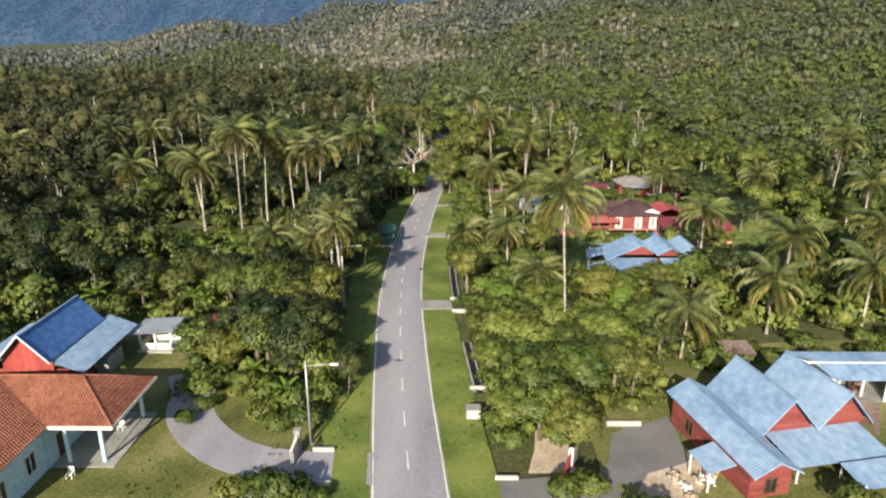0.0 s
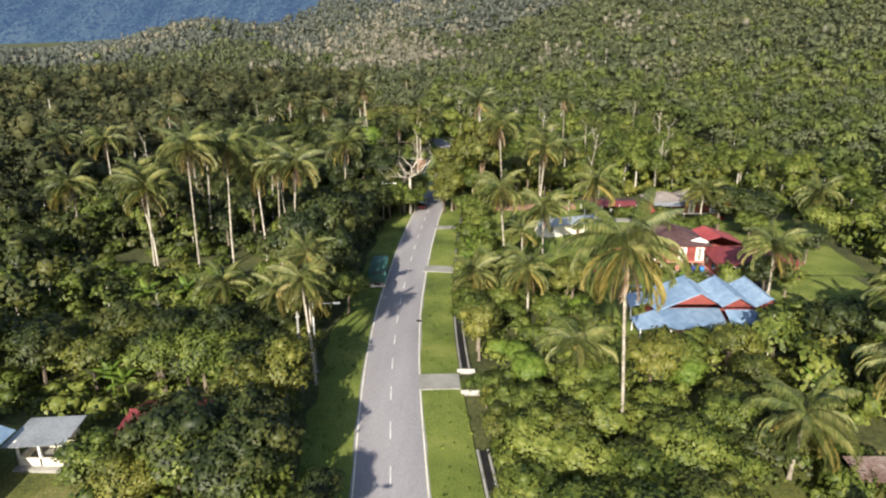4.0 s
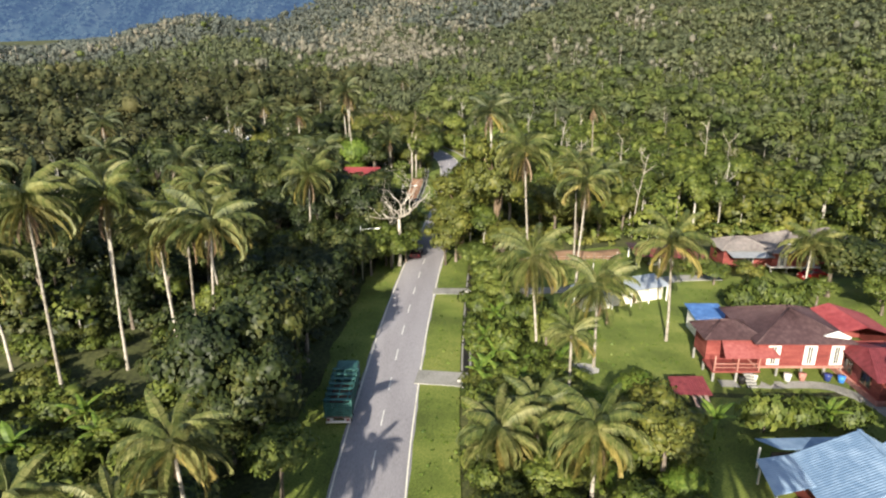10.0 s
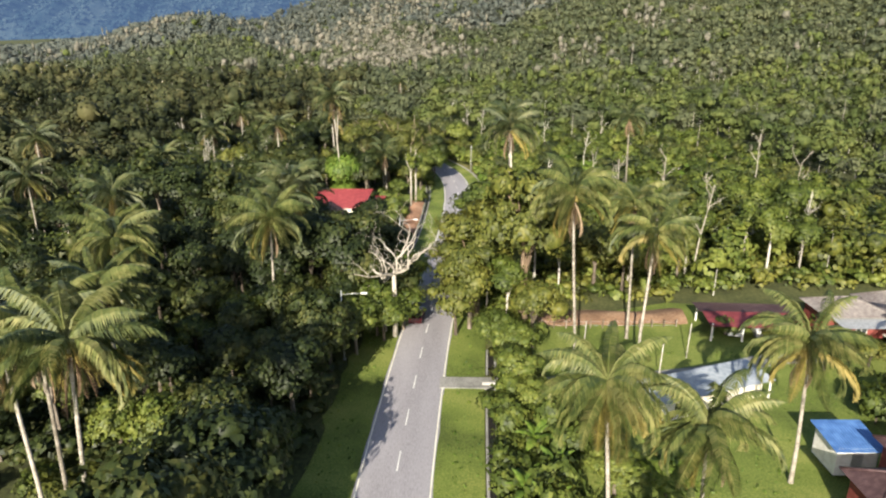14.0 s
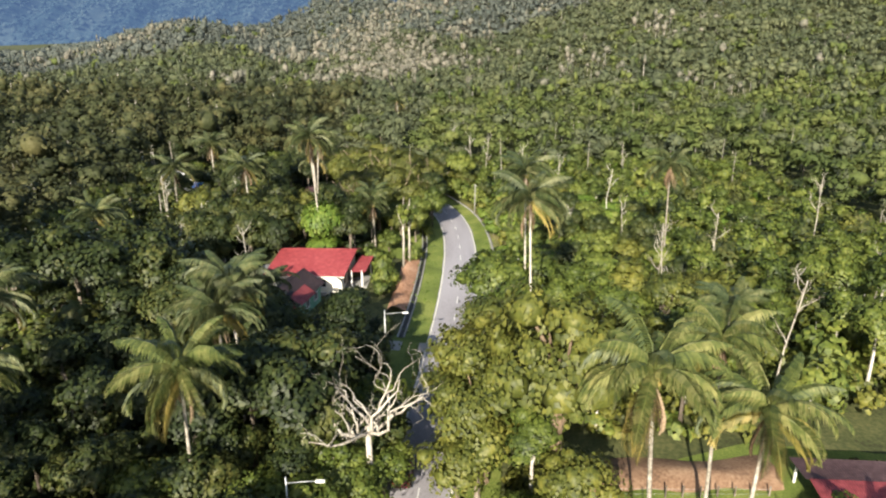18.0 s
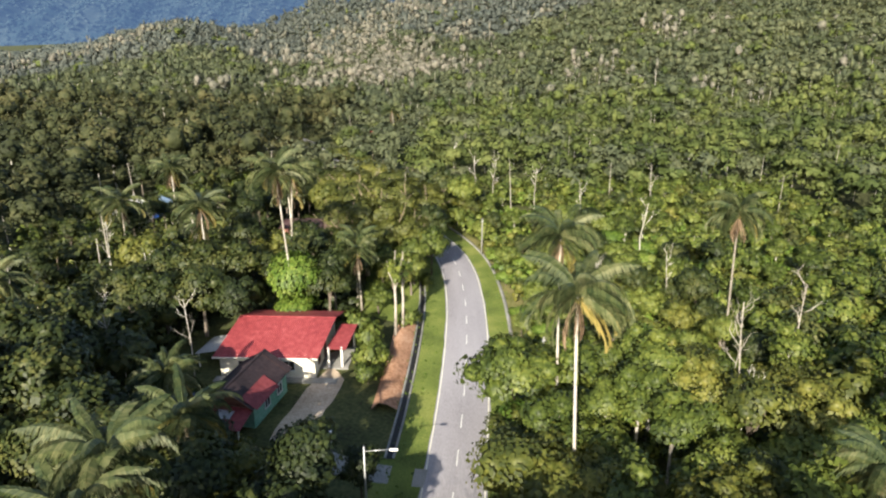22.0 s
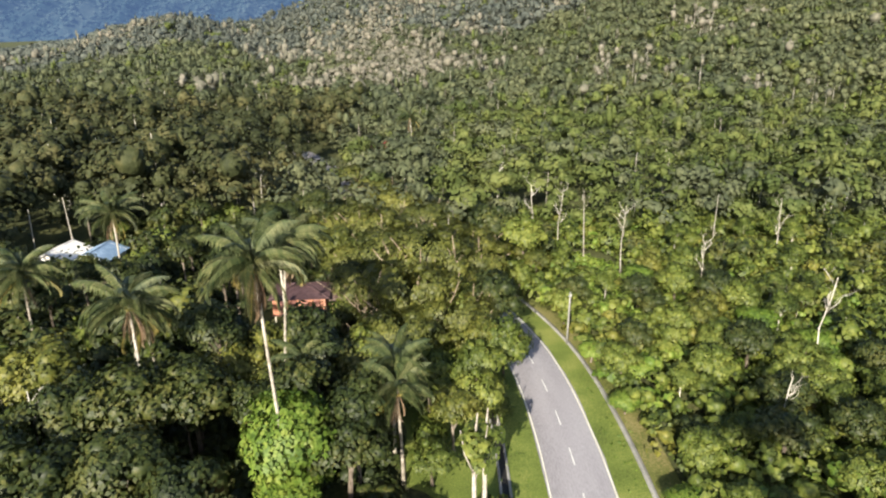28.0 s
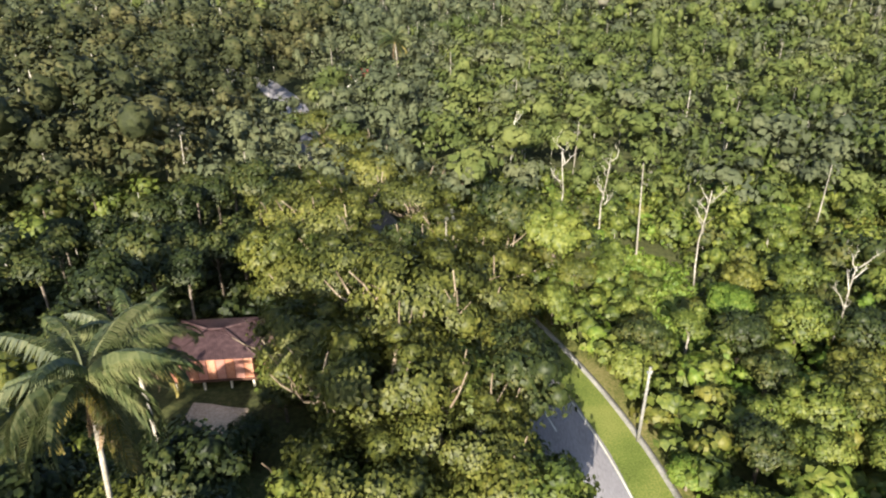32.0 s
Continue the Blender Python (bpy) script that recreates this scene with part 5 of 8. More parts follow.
sheet("roof_sheet", (10.9, -7.5, 2.6), (10.9, 1.5, 2.6), (8.2, 1.9, 3.4), (9.6, -7.5, 3.2), M_RUST, h, "weathered rusty side roof")
sheet("roof_sheet", (10.6, -8.4, 2.3), (14.4, -4.6, 2.3), (12.6, -1.0, 2.8), (10.7, -4.4, 2.8), M_RUST, h, "weathered rusty side roof")
window(h, -1.9, -11.6, 0.9, 1.1, 1.2, "s", M_TIMBER_DARK, M_DARK)
window(h, -3.7, -3.2, 0.8, 1.3, 1.2, "w", M_TIMBER_DARK, M_DARK)
window(h, -3.7, -6.2, 0.8, 1.3, 1.2, "w", M_TIMBER_DARK, M_DARK)
window(h, 2.4, -6.9, 0.9, 1.2, 1.2, "s", M_WHITE, M_DARK)
box("door", 0.0, -11.0, 0, 0.06, -10.0, 2.1, M_CREAM, h)
for k in range(9):
    g = random.Random(k)
    x, y = 19.2 + g.uniform(-1.4, 2.4), 42.6 + g.uniform(-1.6, 1.8)
    st = thing("rubble_heap", x, y, land1(x, y), "pale heap of builder's rubble and sand", "rubble", "rubble heaps")
    me, c, s = crown_mesh("mound", 90 + k, M_SAND if k % 3 else M_WHITE, 4, 40, 0.5, 0.3, 0.34, 0.1, 0.14, 0.6)
    shared("mound", me, st)

h = thing("long_blue_shed", 36.4, 58.4, 0.2, "long open shed with a pale blue sheet roof and white walls", "shed")
sheet("roof_sheet", (-1.2, 2.4, 3.3), (15.0, 2.4, 3.3), (15.0, -0.2, 3.5), (0.6, -0.2, 3.5), M_BLUE, h)
sheet("roof_sheet", (1.6, -2.4, 2.6), (15.0, -2.4, 2.6), (15.0, -0.3, 3.3), (0.6, -0.3, 3.3), M_BLUE, h)
box("wall", -0.4, 2.0, 0, 14.6, 2.15, 3.2, M_WHITE, h)
box("wall", 7.2, -1.8, 0, 14.6, -1.65, 2.3, M_WHITE, h)
posts(h, ((2.2, -1.9), (4.6, -1.9), (7.0, -1.9), (0.2, 1.9)), 0, 2.7, 0.08, M_WHITE)
box("floor_slab", 0.5, -2.2, -0.1, 14.8, 2.2, 0.1, M_CONCRETE, h)
for k, (x, y) in enumerate(((39.5, 58.0), (41.2, 57.6), (42.0, 59.0))):
    b = thing("storage_crate", x, y, 0.3, "wooden storage crate in the open shed", "crate", "crates")
    box("body", -0.5, -0.4, 0, 0.5, 0.4, 0.8, M_RUST if k else M_TIMBER, b, bevel=0.02)
    box("lid", -0.54, -0.44, 0.8, 0.54, 0.44, 0.88, M_TIMBER_DARK, b)
h = thing("garden_hut", 32.0, 64.6, land1(32, 64.6), "small weathered wooden hut with a flat roof", "hut")
posts(h, ((-1.2, -0.9), (1.2, -0.9), (-1.2, 0.9), (1.2, 0.9)), 0, 2.2, 0.07, M_TIMBER_DARK)
planks("wall", -1.2, 1.2, 0.9, 0.3, 2.1, M_TIMBER_DARK, h)
sheet("roof_sheet", (-1.7, -1.4, 2.1), (1.7, -1.4, 2.1), (1.7, 1.3, 2.45), (-1.7, 1.3, 2.45), M_RUST, h)
box("bench", -1.1, 0.3, 0.45, 1.1, 0.8, 0.52, M_TIMBER_DARK, h)

# ---- blue-gabled house in the middle ----
h = thing("blue_gabled_house", 30.5, 95.0, -0.95, "large red house with pale blue sheet gables and low side roofs", "house")
# wide gable and two narrow ones behind it
sheet("roof_sheet", (-5.4, 7.4, 2.5), (-5.4, 1.0, 2.5), (0, 1.0, 4.95), (0, 7.4, 4.95), M_BLUE, h)
sheet("roof_sheet", (2.0, 1.0, 3.75), (2.0, 7.4, 3.75), (0, 7.4, 4.95), (0, 1.0, 4.95), M_BLUE, h)
for k, (a, b) in enumerate(((4.1, 2.0), (8.0, 6.1))):
    sheet("roof_sheet", (b, 7.4, 3.75), (b, -0.6, 3.75), (a, -0.6, 4.9 - 0.15 * k), (a, 7.4, 4.9 - 0.15 * k), M_BLUE, h)
sheet("roof_sheet", (6.1, -0.6, 3.75), (6.1, 7.4, 3.75), (4.1, 7.4, 4.9), (4.1, -0.6, 4.9), M_BLUE, h)
sheet("roof_sheet", (10.6, -0.6, 2.5), (10.6, 7.4, 2.5), (8.0, 7.4, 4.75), (8.0, -0.6, 4.75), M_BLUE, h)
sheet("roof_sheet", (2.4, -3.4, 2.2), (9.6, -3.0, 2.2), (10.0, -0.5, 3.4), (2.4, -0.5, 3.4), M_BLUE, h, "pale lower roof slope")
for a, z, y in ((0, 4.95, 1.0), (4.1, 4.9, -0.6), (8.0, 4.75, -0.6)):
    box("ridge_cap", a - 0.14, y - 0.02, z - 0.02, a + 0.14, 7.42, z + 0.07, M_BLUE, h, bevel=0.03)
    w = 2.8 if a < 1 else 2.0
    for y2 in (y + 0.35, 6.9):
        prism("gable_panel", [(a - w, y2, z - 0.25 - 0.5 * w), (a + w * 0.8, y2, z - 0.25 - 0.5 * w), (a, y2, z - 0.2)], (0, 0.1, 0), M_TIMBER, h)
prism("bargeboard", [(-5.4, 0.95, 2.4), (0, 0.95, 4.85), (0, 0.95, 5.0), (-5.4, 0.95, 2.55)], (0, 0.05, 0), M_BLUE, h)
prism("bargeboard", [(2.0, 0.95, 3.65), (0, 0.95, 4.85), (0, 0.95, 5.0), (2.0, 0.95, 3.8)], (0, 0.05, 0), M_BLUE, h)
room(h, -4.8, 10.0, 1.6, 7.0, 0, 2.6, M_TIMBER, "red boarded wall")
room(h, 2.8, 9.4, -2.6, 1.6, 0, 2.3, M_TIMBER, "red boarded wall")
# low front roof over the porch
sheet("roof_sheet", (-5.0, -3.2, 2.0), (2.2, -3.2, 2.0), (2.6, 1.5, 2.75), (-5.2, 1.5, 2.75), M_BLUE, h, "low pale front roof")
room(h, -3.2, 1.4, -2.6, 1.4, 0, 2.05, M_PINK, "pinkish front wall")
window(h, -1.0, -2.6, 0.7, 1.4, 1.1, "s", M_WHITE, M_DARK)
# dark blue lean-to
sheet("roof_sheet", (1.8, -6.6, 2.0), (4.4, -6.2, 2.0), (5.6, -1.2, 2.7), (2.8, -1.4, 2.7), M_DEEP_BLUE, h)
posts(h, ((2.0, -6.3), (4.2, -6.0), (5.3, -1.5), (3.0, -1.6)), 0, 2.05, 0.07, M_WHITE)
# low roofs beside and behind
sheet("roof_sheet", (-8.6, -3.2, 1.9), (-8.7, 0.4, 1.95), (-5.0, 1.9, 2.45), (-5.0, -3.0, 2.45), M_BLUE, h, "low side roof")
sheet("roof_sheet", (-7.9, 3.4, 2.05), (-7.4, 7.5, 2.2), (-4.8, 7.4, 2.75), (-4.9, 3.6, 2.75), M_BLUE, h, "small faded side roof")
sheet("roof_sheet", (-6.6, 9.6, 2.6), (0.8, 9.9, 2.6), (0.6, 7.3, 3.1), (-5.6, 7.5, 3.1), M_BLUE, h, "long pale rear roof")
box("wall", -6.0, 7.9, 0, 0.4, 8.02, 2.5, M_DARK, h)
posts(h, ((-8.3, -2.9), (-8.4, 0.2), (-7.6, 3.7), (-7.1, 7.2), (-6.2, 9.3), (-3.0, 9.5), (0.4, 9.5), (-4.7, -2.9), (2.0, -2.9)), -0.2, 2.0, 0.07, M_WHITE)

# ---- stilt house, brown roof ----
h = thing("stilt_house", 36.2, 120.6, -1.6, "red timber house on stilts with brown hip roof, white windows", "house")
hip(h, -5.2, 5.4, -0.6, 9.0, 4.0, 6.2, M_BROWNROOF, along="y")
hip(h, -10.0, -3.6, 0.6, 5.2, 3.9, 5.2, M_BROWNROOF)
prism("gable_vent", [(2.0, -0.1, 4.72), (4.6, -0.1, 4.35), (4.9, -0.1, 4.55), (3.4, -0.1, 5.25)], (0, 0.16, 0), M_WHITE, h, "white pierced gable board")
room(h, -4.6, 4.8, 0.0, 8.4, 1.25, 4.05, M_TIMBER, "red boarded wall")
room(h, -9.4, -4.6, 1.4, 4.6, 1.25, 3.95, M_TIMBER, "red boarded wall")
box("floor_beam", -4.8, -0.15, 1.05, 5.0, 8.5, 1.25, M_PINK, h)
box("porch_floor", -9.6, -1.2, 1.05, -4.6, 1.6, 1.22, M_TIMBER, h)
sheet("roof_sheet", (-8.6, -1.6, 2.9), (-2.8, -1.6, 2.9), (-3.4, 1.2, 3.8), (-8.0, 1.2, 3.8), M_AWNING, h, "faded red porch awning")
for a in (-9.4, -7.0, -4.8, -2.2, 0.4, 2.8, 4.6):
    for b in ((-1.0, 1.6, 4.4) if a < -4.9 else (0.2, 4.0, 8.0)):
        box("stilt", a - 0.1, b - 0.1, -0.1, a + 0.1, b + 0.1, 1.1, M_CONCRETE, h)
for a in (-9.4, -7.0, -4.8):
    box("porch_post", a - 0.06, -1.16, 1.2, a + 0.06, -1.04, 2.95, M_PINK, h)
box("rail", -9.5, -1.16, 2.0, -4.7, -1.08, 2.08, M_PINK, h)
box("rail", -9.5, -1.16, 1.6, -4.7, -1.08, 1.66, M_PINK, h)
for a in (-2.9, 0.9, 3.7):
    window(h, a, 0.0, 1.5, 1.3, 2.0, "s", M_WHITE, M_GLASS, None, 1, True)
window(h, 4.8, 4.2, 1.8, 1.2, 1.5, "e", M_WHITE, M_GLASS)
for k in range(5):
    box("step", -6.4 - 0.28 * 0, -1.5 - 0.28 * k, 0.9 - 0.2 * k, -5.4, -1.25 - 0.28 * k, 1.05 - 0.2 * k, M_CONCRETE, h)
for k, (x, y, c) in enumerate(((34.6, 119.6, M_WHITE), (36.2, 119.7, M_PINK), (38.8, 119.6, M_CARBLUE), (29.6, 119.0, M_DARK), (31.0, 119.4, M_CREAM), (40.0, 119.2, M_TARP))):
    b = thing("storage_tub", x, y, -1.55, "household tub stored under the stilt house", "tub", "stored tubs")
    tube("tub", [(0, 0, 0), (0, 0, 0.5), (0, 0, 0.72)], [0.3, 0.36, 0.38], c, b, sides=10)
    tube("rim", [(0, 0, 0.72), (0, 0, 0.78)], [0.41, 0.41], c, b, sides=10)

h = thing("maroon_house", 46.0, 118.4, -1.45, "low red house with a maroon sheet roof and pink plinth", "house")
sheet("roof_sheet", (-6.2, -4.6, 2.9), (7.0, -4.6, 2.9), (7.0, 0.4, 4.1), (-4.2, 0.4, 4.1), M_MAROON, h)
sheet("roof_sheet", (7.0, 4.4, 2.9), (-5.4, 4.4, 2.9), (-4.2, 0.4, 4.1), (7.0, 0.4, 4.1), M_MAROON, h)
sheet("roof_sheet", (-6.2, -4.6, 2.9), (-5.4, 4.4, 2.9), (-4.2, 0.4, 4.1), (-4.2, 0.4, 4.1), M_MAROON, h)
sheet("roof_sheet", (-6.2, 5.0, 3.1), (-6.2, 11.4, 3.1), (-2.4, 11.0, 4.6), (-2.0, 4.2, 4.6), M_REDSHEET, h, "bright red rear roof slope")
sheet("roof_sheet", (2.2, 4.8, 3.1), (2.2, 11.4, 3.1), (-2.4, 11.0, 4.6), (-2.0, 4.2, 4.6), M_MAROON, h)
room(h, -5.2, 6.6, -3.8, 4.0, 0.5, 2.95, M_TIMBER, "red boarded wall")
room(h, -5.6, 1.8, 4.0, 10.6, 0.4, 3.1, M_TIMBER, "red boarded wall")
box("plinth", -5.5, -4.1, -0.1, 6.9, 4.2, 0.5, M_PINK, h, bevel=0.03)
for a in (-3.2, 0.6, 4.4):
    window(h, a, -3.8, 1.0, 2.2, 1.2, "s", M_WHITE, M_GLASS, None, 2, True)
window(h, -5.2, -1.6, 1.0, 1.6, 1.2, "w", M_TIMBER_DARK, M_GLASS)
window(h, -5.2, 1.4, 1.0, 1.6, 1.2, "w", M_TIMBER_DARK, M_GLASS)
tube("aerial", [(3.0, -2.0, 3.4), (3.2, -2.0, 4.6)], [0.03, 0.02], M_STEEL, h)

# ---- grey-roofed house at the back ----
h = thing("grey_roofed_house", 52.8, 156.8, -1.75, "red timber house with grey hip roofs and white windows", "house")
hip(h, -4.4, 4.2, -4.2, 4.4, 3.2, 5.5, M_GREYROOF, along="y")
hip(h, -11.2, -3.4, -2.6, 3.4, 3.1, 4.5, M_GREYROOF)
hip(h, 3.0, 11.0, -2.4, 6.0, 3.2, 5.5, M_GREYROOF)
sheet("roof_sheet", (-10.0, -4.2, 2.5), (-3.6, -4.2, 2.5), (-3.6, -2.4, 3.0), (-10.4, -2.4, 3.0), M_STEEL, h, "pale lower porch roof")
room(h, -3.8, 3.6, -3.6, 4.0, 0.9, 3.25, M_TIMBER, "red boarded wall")
room(h, -10.6, -3.8, -2.1, 3.0, 0.3, 3.1, M_TIMBER, "red boarded wall")
room(h, 3.6, 10.2, -1.6, 5.4, 0.6, 3.25, M_TIMBER, "red boarded wall")
box("floor_beam", -4.0, -3.8, 0.7, 3.8, 4.2, 0.9, M_WHITE, h)
for a in (-3.6, -1.2, 1.2, 3.4):
    for b in (-3.4, 0.2, 3.8):
        box("stilt", a - 0.1, b - 0.1, -0.1, a + 0.1, b + 0.1, 0.75, M_CONCRETE, h)
for a in (-2.2, 2.2):
    window(h, a, -3.6, 1.05, 1.3, 1.8, "s", M_WHITE, M_GLASS, None, 1, True)
window(h, -6.6, -2.1, 1.0, 1.4, 1.2, "s", M_WHITE, M_GLASS)
prism("gable_vent", [(-1.6, -3.2, 4.3), (2.6, -3.2, 4.2), (0.6, -3.2, 4.85)], (0, 0.14, 0), M_WHITE, h, "white pierced gable board")


def car(x, y, turn, paint, label):
    c = thing("parked_car", x, y, land1(x, y) + 0.05, label, "car", "parked cars", turn)
    prof = [(-2.0, 0.3), (-2.05, 0.75), (-1.7, 0.95), (-0.9, 1.0), (-0.3, 1.45), (1.0, 1.47), (1.65, 1.02), (2.0, 0.95), (2.05, 0.5), (2.0, 0.3)]
    v = [(a, s * (0.82 if b < 1.1 else 0.66), b) for s in (-1, 1) for a, b in prof]
    k = len(prof)
    f = [tuple(range(k)), tuple(range(2 * k - 1, k - 1, -1))] + [(i, i + k, (i + 1) % k + k, (i + 1) % k) for i in range(k)]
    link_mesh("body", v, f, paint, c)
    link_mesh("windscreen", [(-0.86, -0.72, 1.03), (-0.86, 0.72, 1.03), (-0.36, 0.6, 1.42), (-0.36, -0.6, 1.42)], [(0, 1, 2, 3)], M_GLASS, c, "dark glass").location = (-0.02, 0, 0.02)
    link_mesh("rear_window", [(1.56, -0.72, 1.05), (1.56, 0.72, 1.05), (1.06, 0.6, 1.43), (1.06, -0.6, 1.43)], [(0, 1, 2, 3)], M_GLASS, c, "dark glass").location = (0.02, 0, 0.02)
    for s in (-1, 1):
        prism("side_window", [(-0.7, s * 0.75, 1.06), (1.4, s * 0.75, 1.06), (0.95, s * 0.68, 1.4), (-0.3, s * 0.68, 1.4)], (0, s * 0.02, 0), M_GLASS, c, "dark glass")
        for a in (-1.3, 1.25):
            w = new("wheel")
            w.parent = c
            w.location = (a, s * 0.78, 0.3)
            tube("tyre", [(0, -0.1, 0), (0, 0.1, 0)], [0.31, 0.31], M_RUBBER, w, sides=14)
            tube("rim", [(0, s * 0.09, 0), (0, s * 0.115, 0)], [0.18, 0.18], M_STEEL, w, sides=10)
        box("headlight", -2.07, s * 0.6 - 0.14, 0.62, -2.0, s * 0.6 + 0.14, 0.78, M_WHITE, c)
        box("tail_light", 2.0, s * 0.65 - 0.1, 0.66, 2.07, s * 0.65 + 0.1, 0.84, M_CARRED, c)
    return c


car(-6.0, 161.0, -95, M_CARMAROON, "dark red car standing on the road in the shade of trees")
car(54.2, 150.8, 10, M_CARRED, "dark red saloon car parked before the house")
car(32.0, 156.6, 78, M_CARWHITE, "silver car parked under the carport")
car(35.2, 156.4, 80, M_CARWHITE, "white car parked under the carport")
car(44.0, 109.4, 20, M_RUBBER, "black car parked on the grass")
car(-31.0, 200.4, 40, M_CARBLUE, "dark blue car parked beside the house")

# ---- small sheds ----
h = thing("white_shed", 30.5, 131.6, -1.6, "small white shed with a blue lean-to roof", "shed")
room(h, -1.6, 1.7, -1.6, 1.6, 0, 2.5, M_WHITE)
sheet("roof_sheet", (-2.0, -2.0, 2.45), (2.2, -2.0, 2.45), (2.2, 2.0, 2.85), (-2.0, 2.0, 2.85), M_DEEP_BLUE, h, "mid-blue lean-to roof")
box("door", -0.4, -1.63, 0, 0.5, -1.58, 1.95, M_STEEL, h)
h = thing("lean_to", 22.6, 115.2, land1(22.6, 115.2), "low lean-to with a maroon sheet roof", "shed")
sheet("roof_sheet", (-1.9, -1.4, 1.7), (1.7, -1.6, 1.7), (1.8, 1.4, 2.1), (-1.7, 1.3, 2.1), M_MAROON, h)
posts(h, ((-1.6, -1.2), (1.4, -1.3), (1.5, 1.2), (-1.4, 1.1)), 0, 1.75, 0.05, M_TIMBER_DARK)
for k in range(3):
    sheet("roof_sheet", (-0.2 + 0.55 * k, -3.2, 1.0), (0.15 + 0.55 * k, -3.2, 1.0), (0.1 + 0.55 * k, -1.5, 1.66), (-0.25 + 0.55 * k, -1.5, 1.66), M_RUST, h)
posts(h, ((-0.1, -3.1), (1.2, -3.1)), 0, 1.02, 0.04, M_TIMBER_DARK)
h = thing("long_shed", 22.6, 141.0, -1.62, "long low white shed with a pale grey-blue sheet roof", "shed", turn=20.0)
room(h, -6.4, -2.6, -1.5, 1.5, -0.1, 2.2, M_WHITE)
room(h, -2.6, 6.2, -1.0, 1.5, -0.1, 2.1, M_CREAM)
sheet("roof_sheet", (-6.9, -2.0, 2.2), (6.7, -2.0, 2.2), (6.7, 1.9, 2.6), (-6.9, 1.9, 2.6), M_GREYBLUE, h)
posts(h, ((-2.4, -1.8), (0.6, -1.8), (3.4, -1.8), (6.3, -1.8)), -0.1, 2.2, 0.07, M_WHITE)
window(h, -4.4, -1.5, 1.0, 0.9, 0.8, "s")
box("door", 1.0, -1.05, 0, 1.9, -0.98, 1.95, M_TIMBER_DARK, h, "dark plank door")
h = thing("carport", 34.0, 156.6, -1.75, "open carport with a maroon sheet roof on pale posts", "carport", turn=-4.0)
sheet("roof_sheet", (-5.6, -3.2, 2.25), (5.6, -3.2, 2.25), (5.6, 0.2, 2.7), (-5.6, 0.2, 2.7), M_MAROON, h)
sheet("roof_sheet", (-5.9, 0.2, 2.66), (5.9, 0.2, 2.66), (5.9, 3.4, 2.5), (-5.9, 3.4, 2.5), M_BROWNROOF, h)
posts(h, ((-5.3, -2.9), (-1.8, -2.9), (1.8, -2.9), (5.3, -2.9), (-5.3, 3.0), (0, 3.0), (5.3, 3.0)), 0, 2.5, 0.09, M_WHITE)
box("floor_slab", -5.6, -3.0, -0.1, 5.6, 3.2, 0.06, M_CONCRETE, h)
rows_ = [(x, 158.9 + 0.25 * math.sin(x * 0.9), 161.4 + 0.4 * math.sin(x * 0.5), 0.85 + 0.2 * math.sin(x * 0.7)) for x in np.arange(6.0, 27.7, 0.8)]
vs, fs = [], []
for k, (x, y0, y1, up) in enumerate(rows_):
    z = land1(x, y0)
    vs += [(x, y0, z - 0.1), (x, y0 + 0.5, z + 0.5 * up), (x, y1 - 0.8, z + up), (x, y1, z + up * 0.9), (x, y1 + 2.4, z - 0.1)]
    if k:
        fs += [(5 * k - 5 + j, 5 * k + j, 5 * k + j + 1, 5 * k - 4 + j) for j in range(4)]
tagged(link_mesh("earth_bank", vs, fs, M_SOIL, smooth=True), "low bank of bare reddish-brown earth behind the fence", "bank", kind="structure")
h = thing("low_fence", 9.4, 158.2, land1(9.4, 158.2), "low fence of weathered posts and wire before a bare earth bank", "fence")
for k in range(12):
    box("post", 1.5 * k - 0.06, -0.06, -0.1, 1.5 * k + 0.06, 0.06, 1.25, M_BARK, h)
    if k < 11:
        for z in (0.45, 0.95):
            tube("wire", [(1.5 * k, 0, z), (1.5 * k + 0.75, 0, z - 0.03), (1.5 * k + 1.5, 0, z)], [0.012, 0.012, 0.012], M_STEEL, h, sides=4)
for k, (x, y) in enumerate(((19.6, 145.2), (13.0, 151.0), (24.2, 150.0))):
    p = thing("clothes_pole", x, y, land1(x, y), "thin upright wooden pole on the lawn", "pole", "lawn poles")
    tube("shaft", [(0, 0, -0.1), (0.05, 0, 2.0), (0.12, 0, 4.2)], [0.07, 0.06, 0.05], M_BARK_PALE, p)
    tube("cap", [(0.12, 0, 4.2), (0.12, 0, 4.3)], [0.08, 0.08], M_BARK, p)

# ---- red-roofed house by the bend ----
h = thing("red_roofed_house", -24.4, 210.6, -2.15, "cream house with a bright red sheet roof", "house", turn=-2.0)
sheet("roof_sheet", (-6.7, -4.2, 2.95), (6.3, -4.2, 2.95), (7.2, 3.4, 5.1), (-5.6, 3.4, 5.1), M_REDSHEET, h, rib=0.3)
sheet("roof_sheet", (7.2, 9.6, 3.3), (-5.6, 9.6, 3.3), (-5.6, 3.4, 5.1), (7.2, 3.4, 5.1), M_REDSHEET, h, rib=0.3)
box("ridge_cap", -5.6, 3.3, 5.08, 7.2, 3.52, 5.18, M_REDSHEET, h, bevel=0.03)
room(h, -6.0, 5.8, -3.7, 8.8, 0, 3.1, M_CREAM, "cream plastered wall")
prism("gable_panel", [(5.85, -3.6, 3.0), (6.3, 3.3, 4.95), (6.0, 8.8, 3.2)], (0.1, 0, 0), M_CREAM, h)
box("fascia", -6.7, -4.3, 2.8, 6.3, -4.2, 2.98, M_CREAM, h)
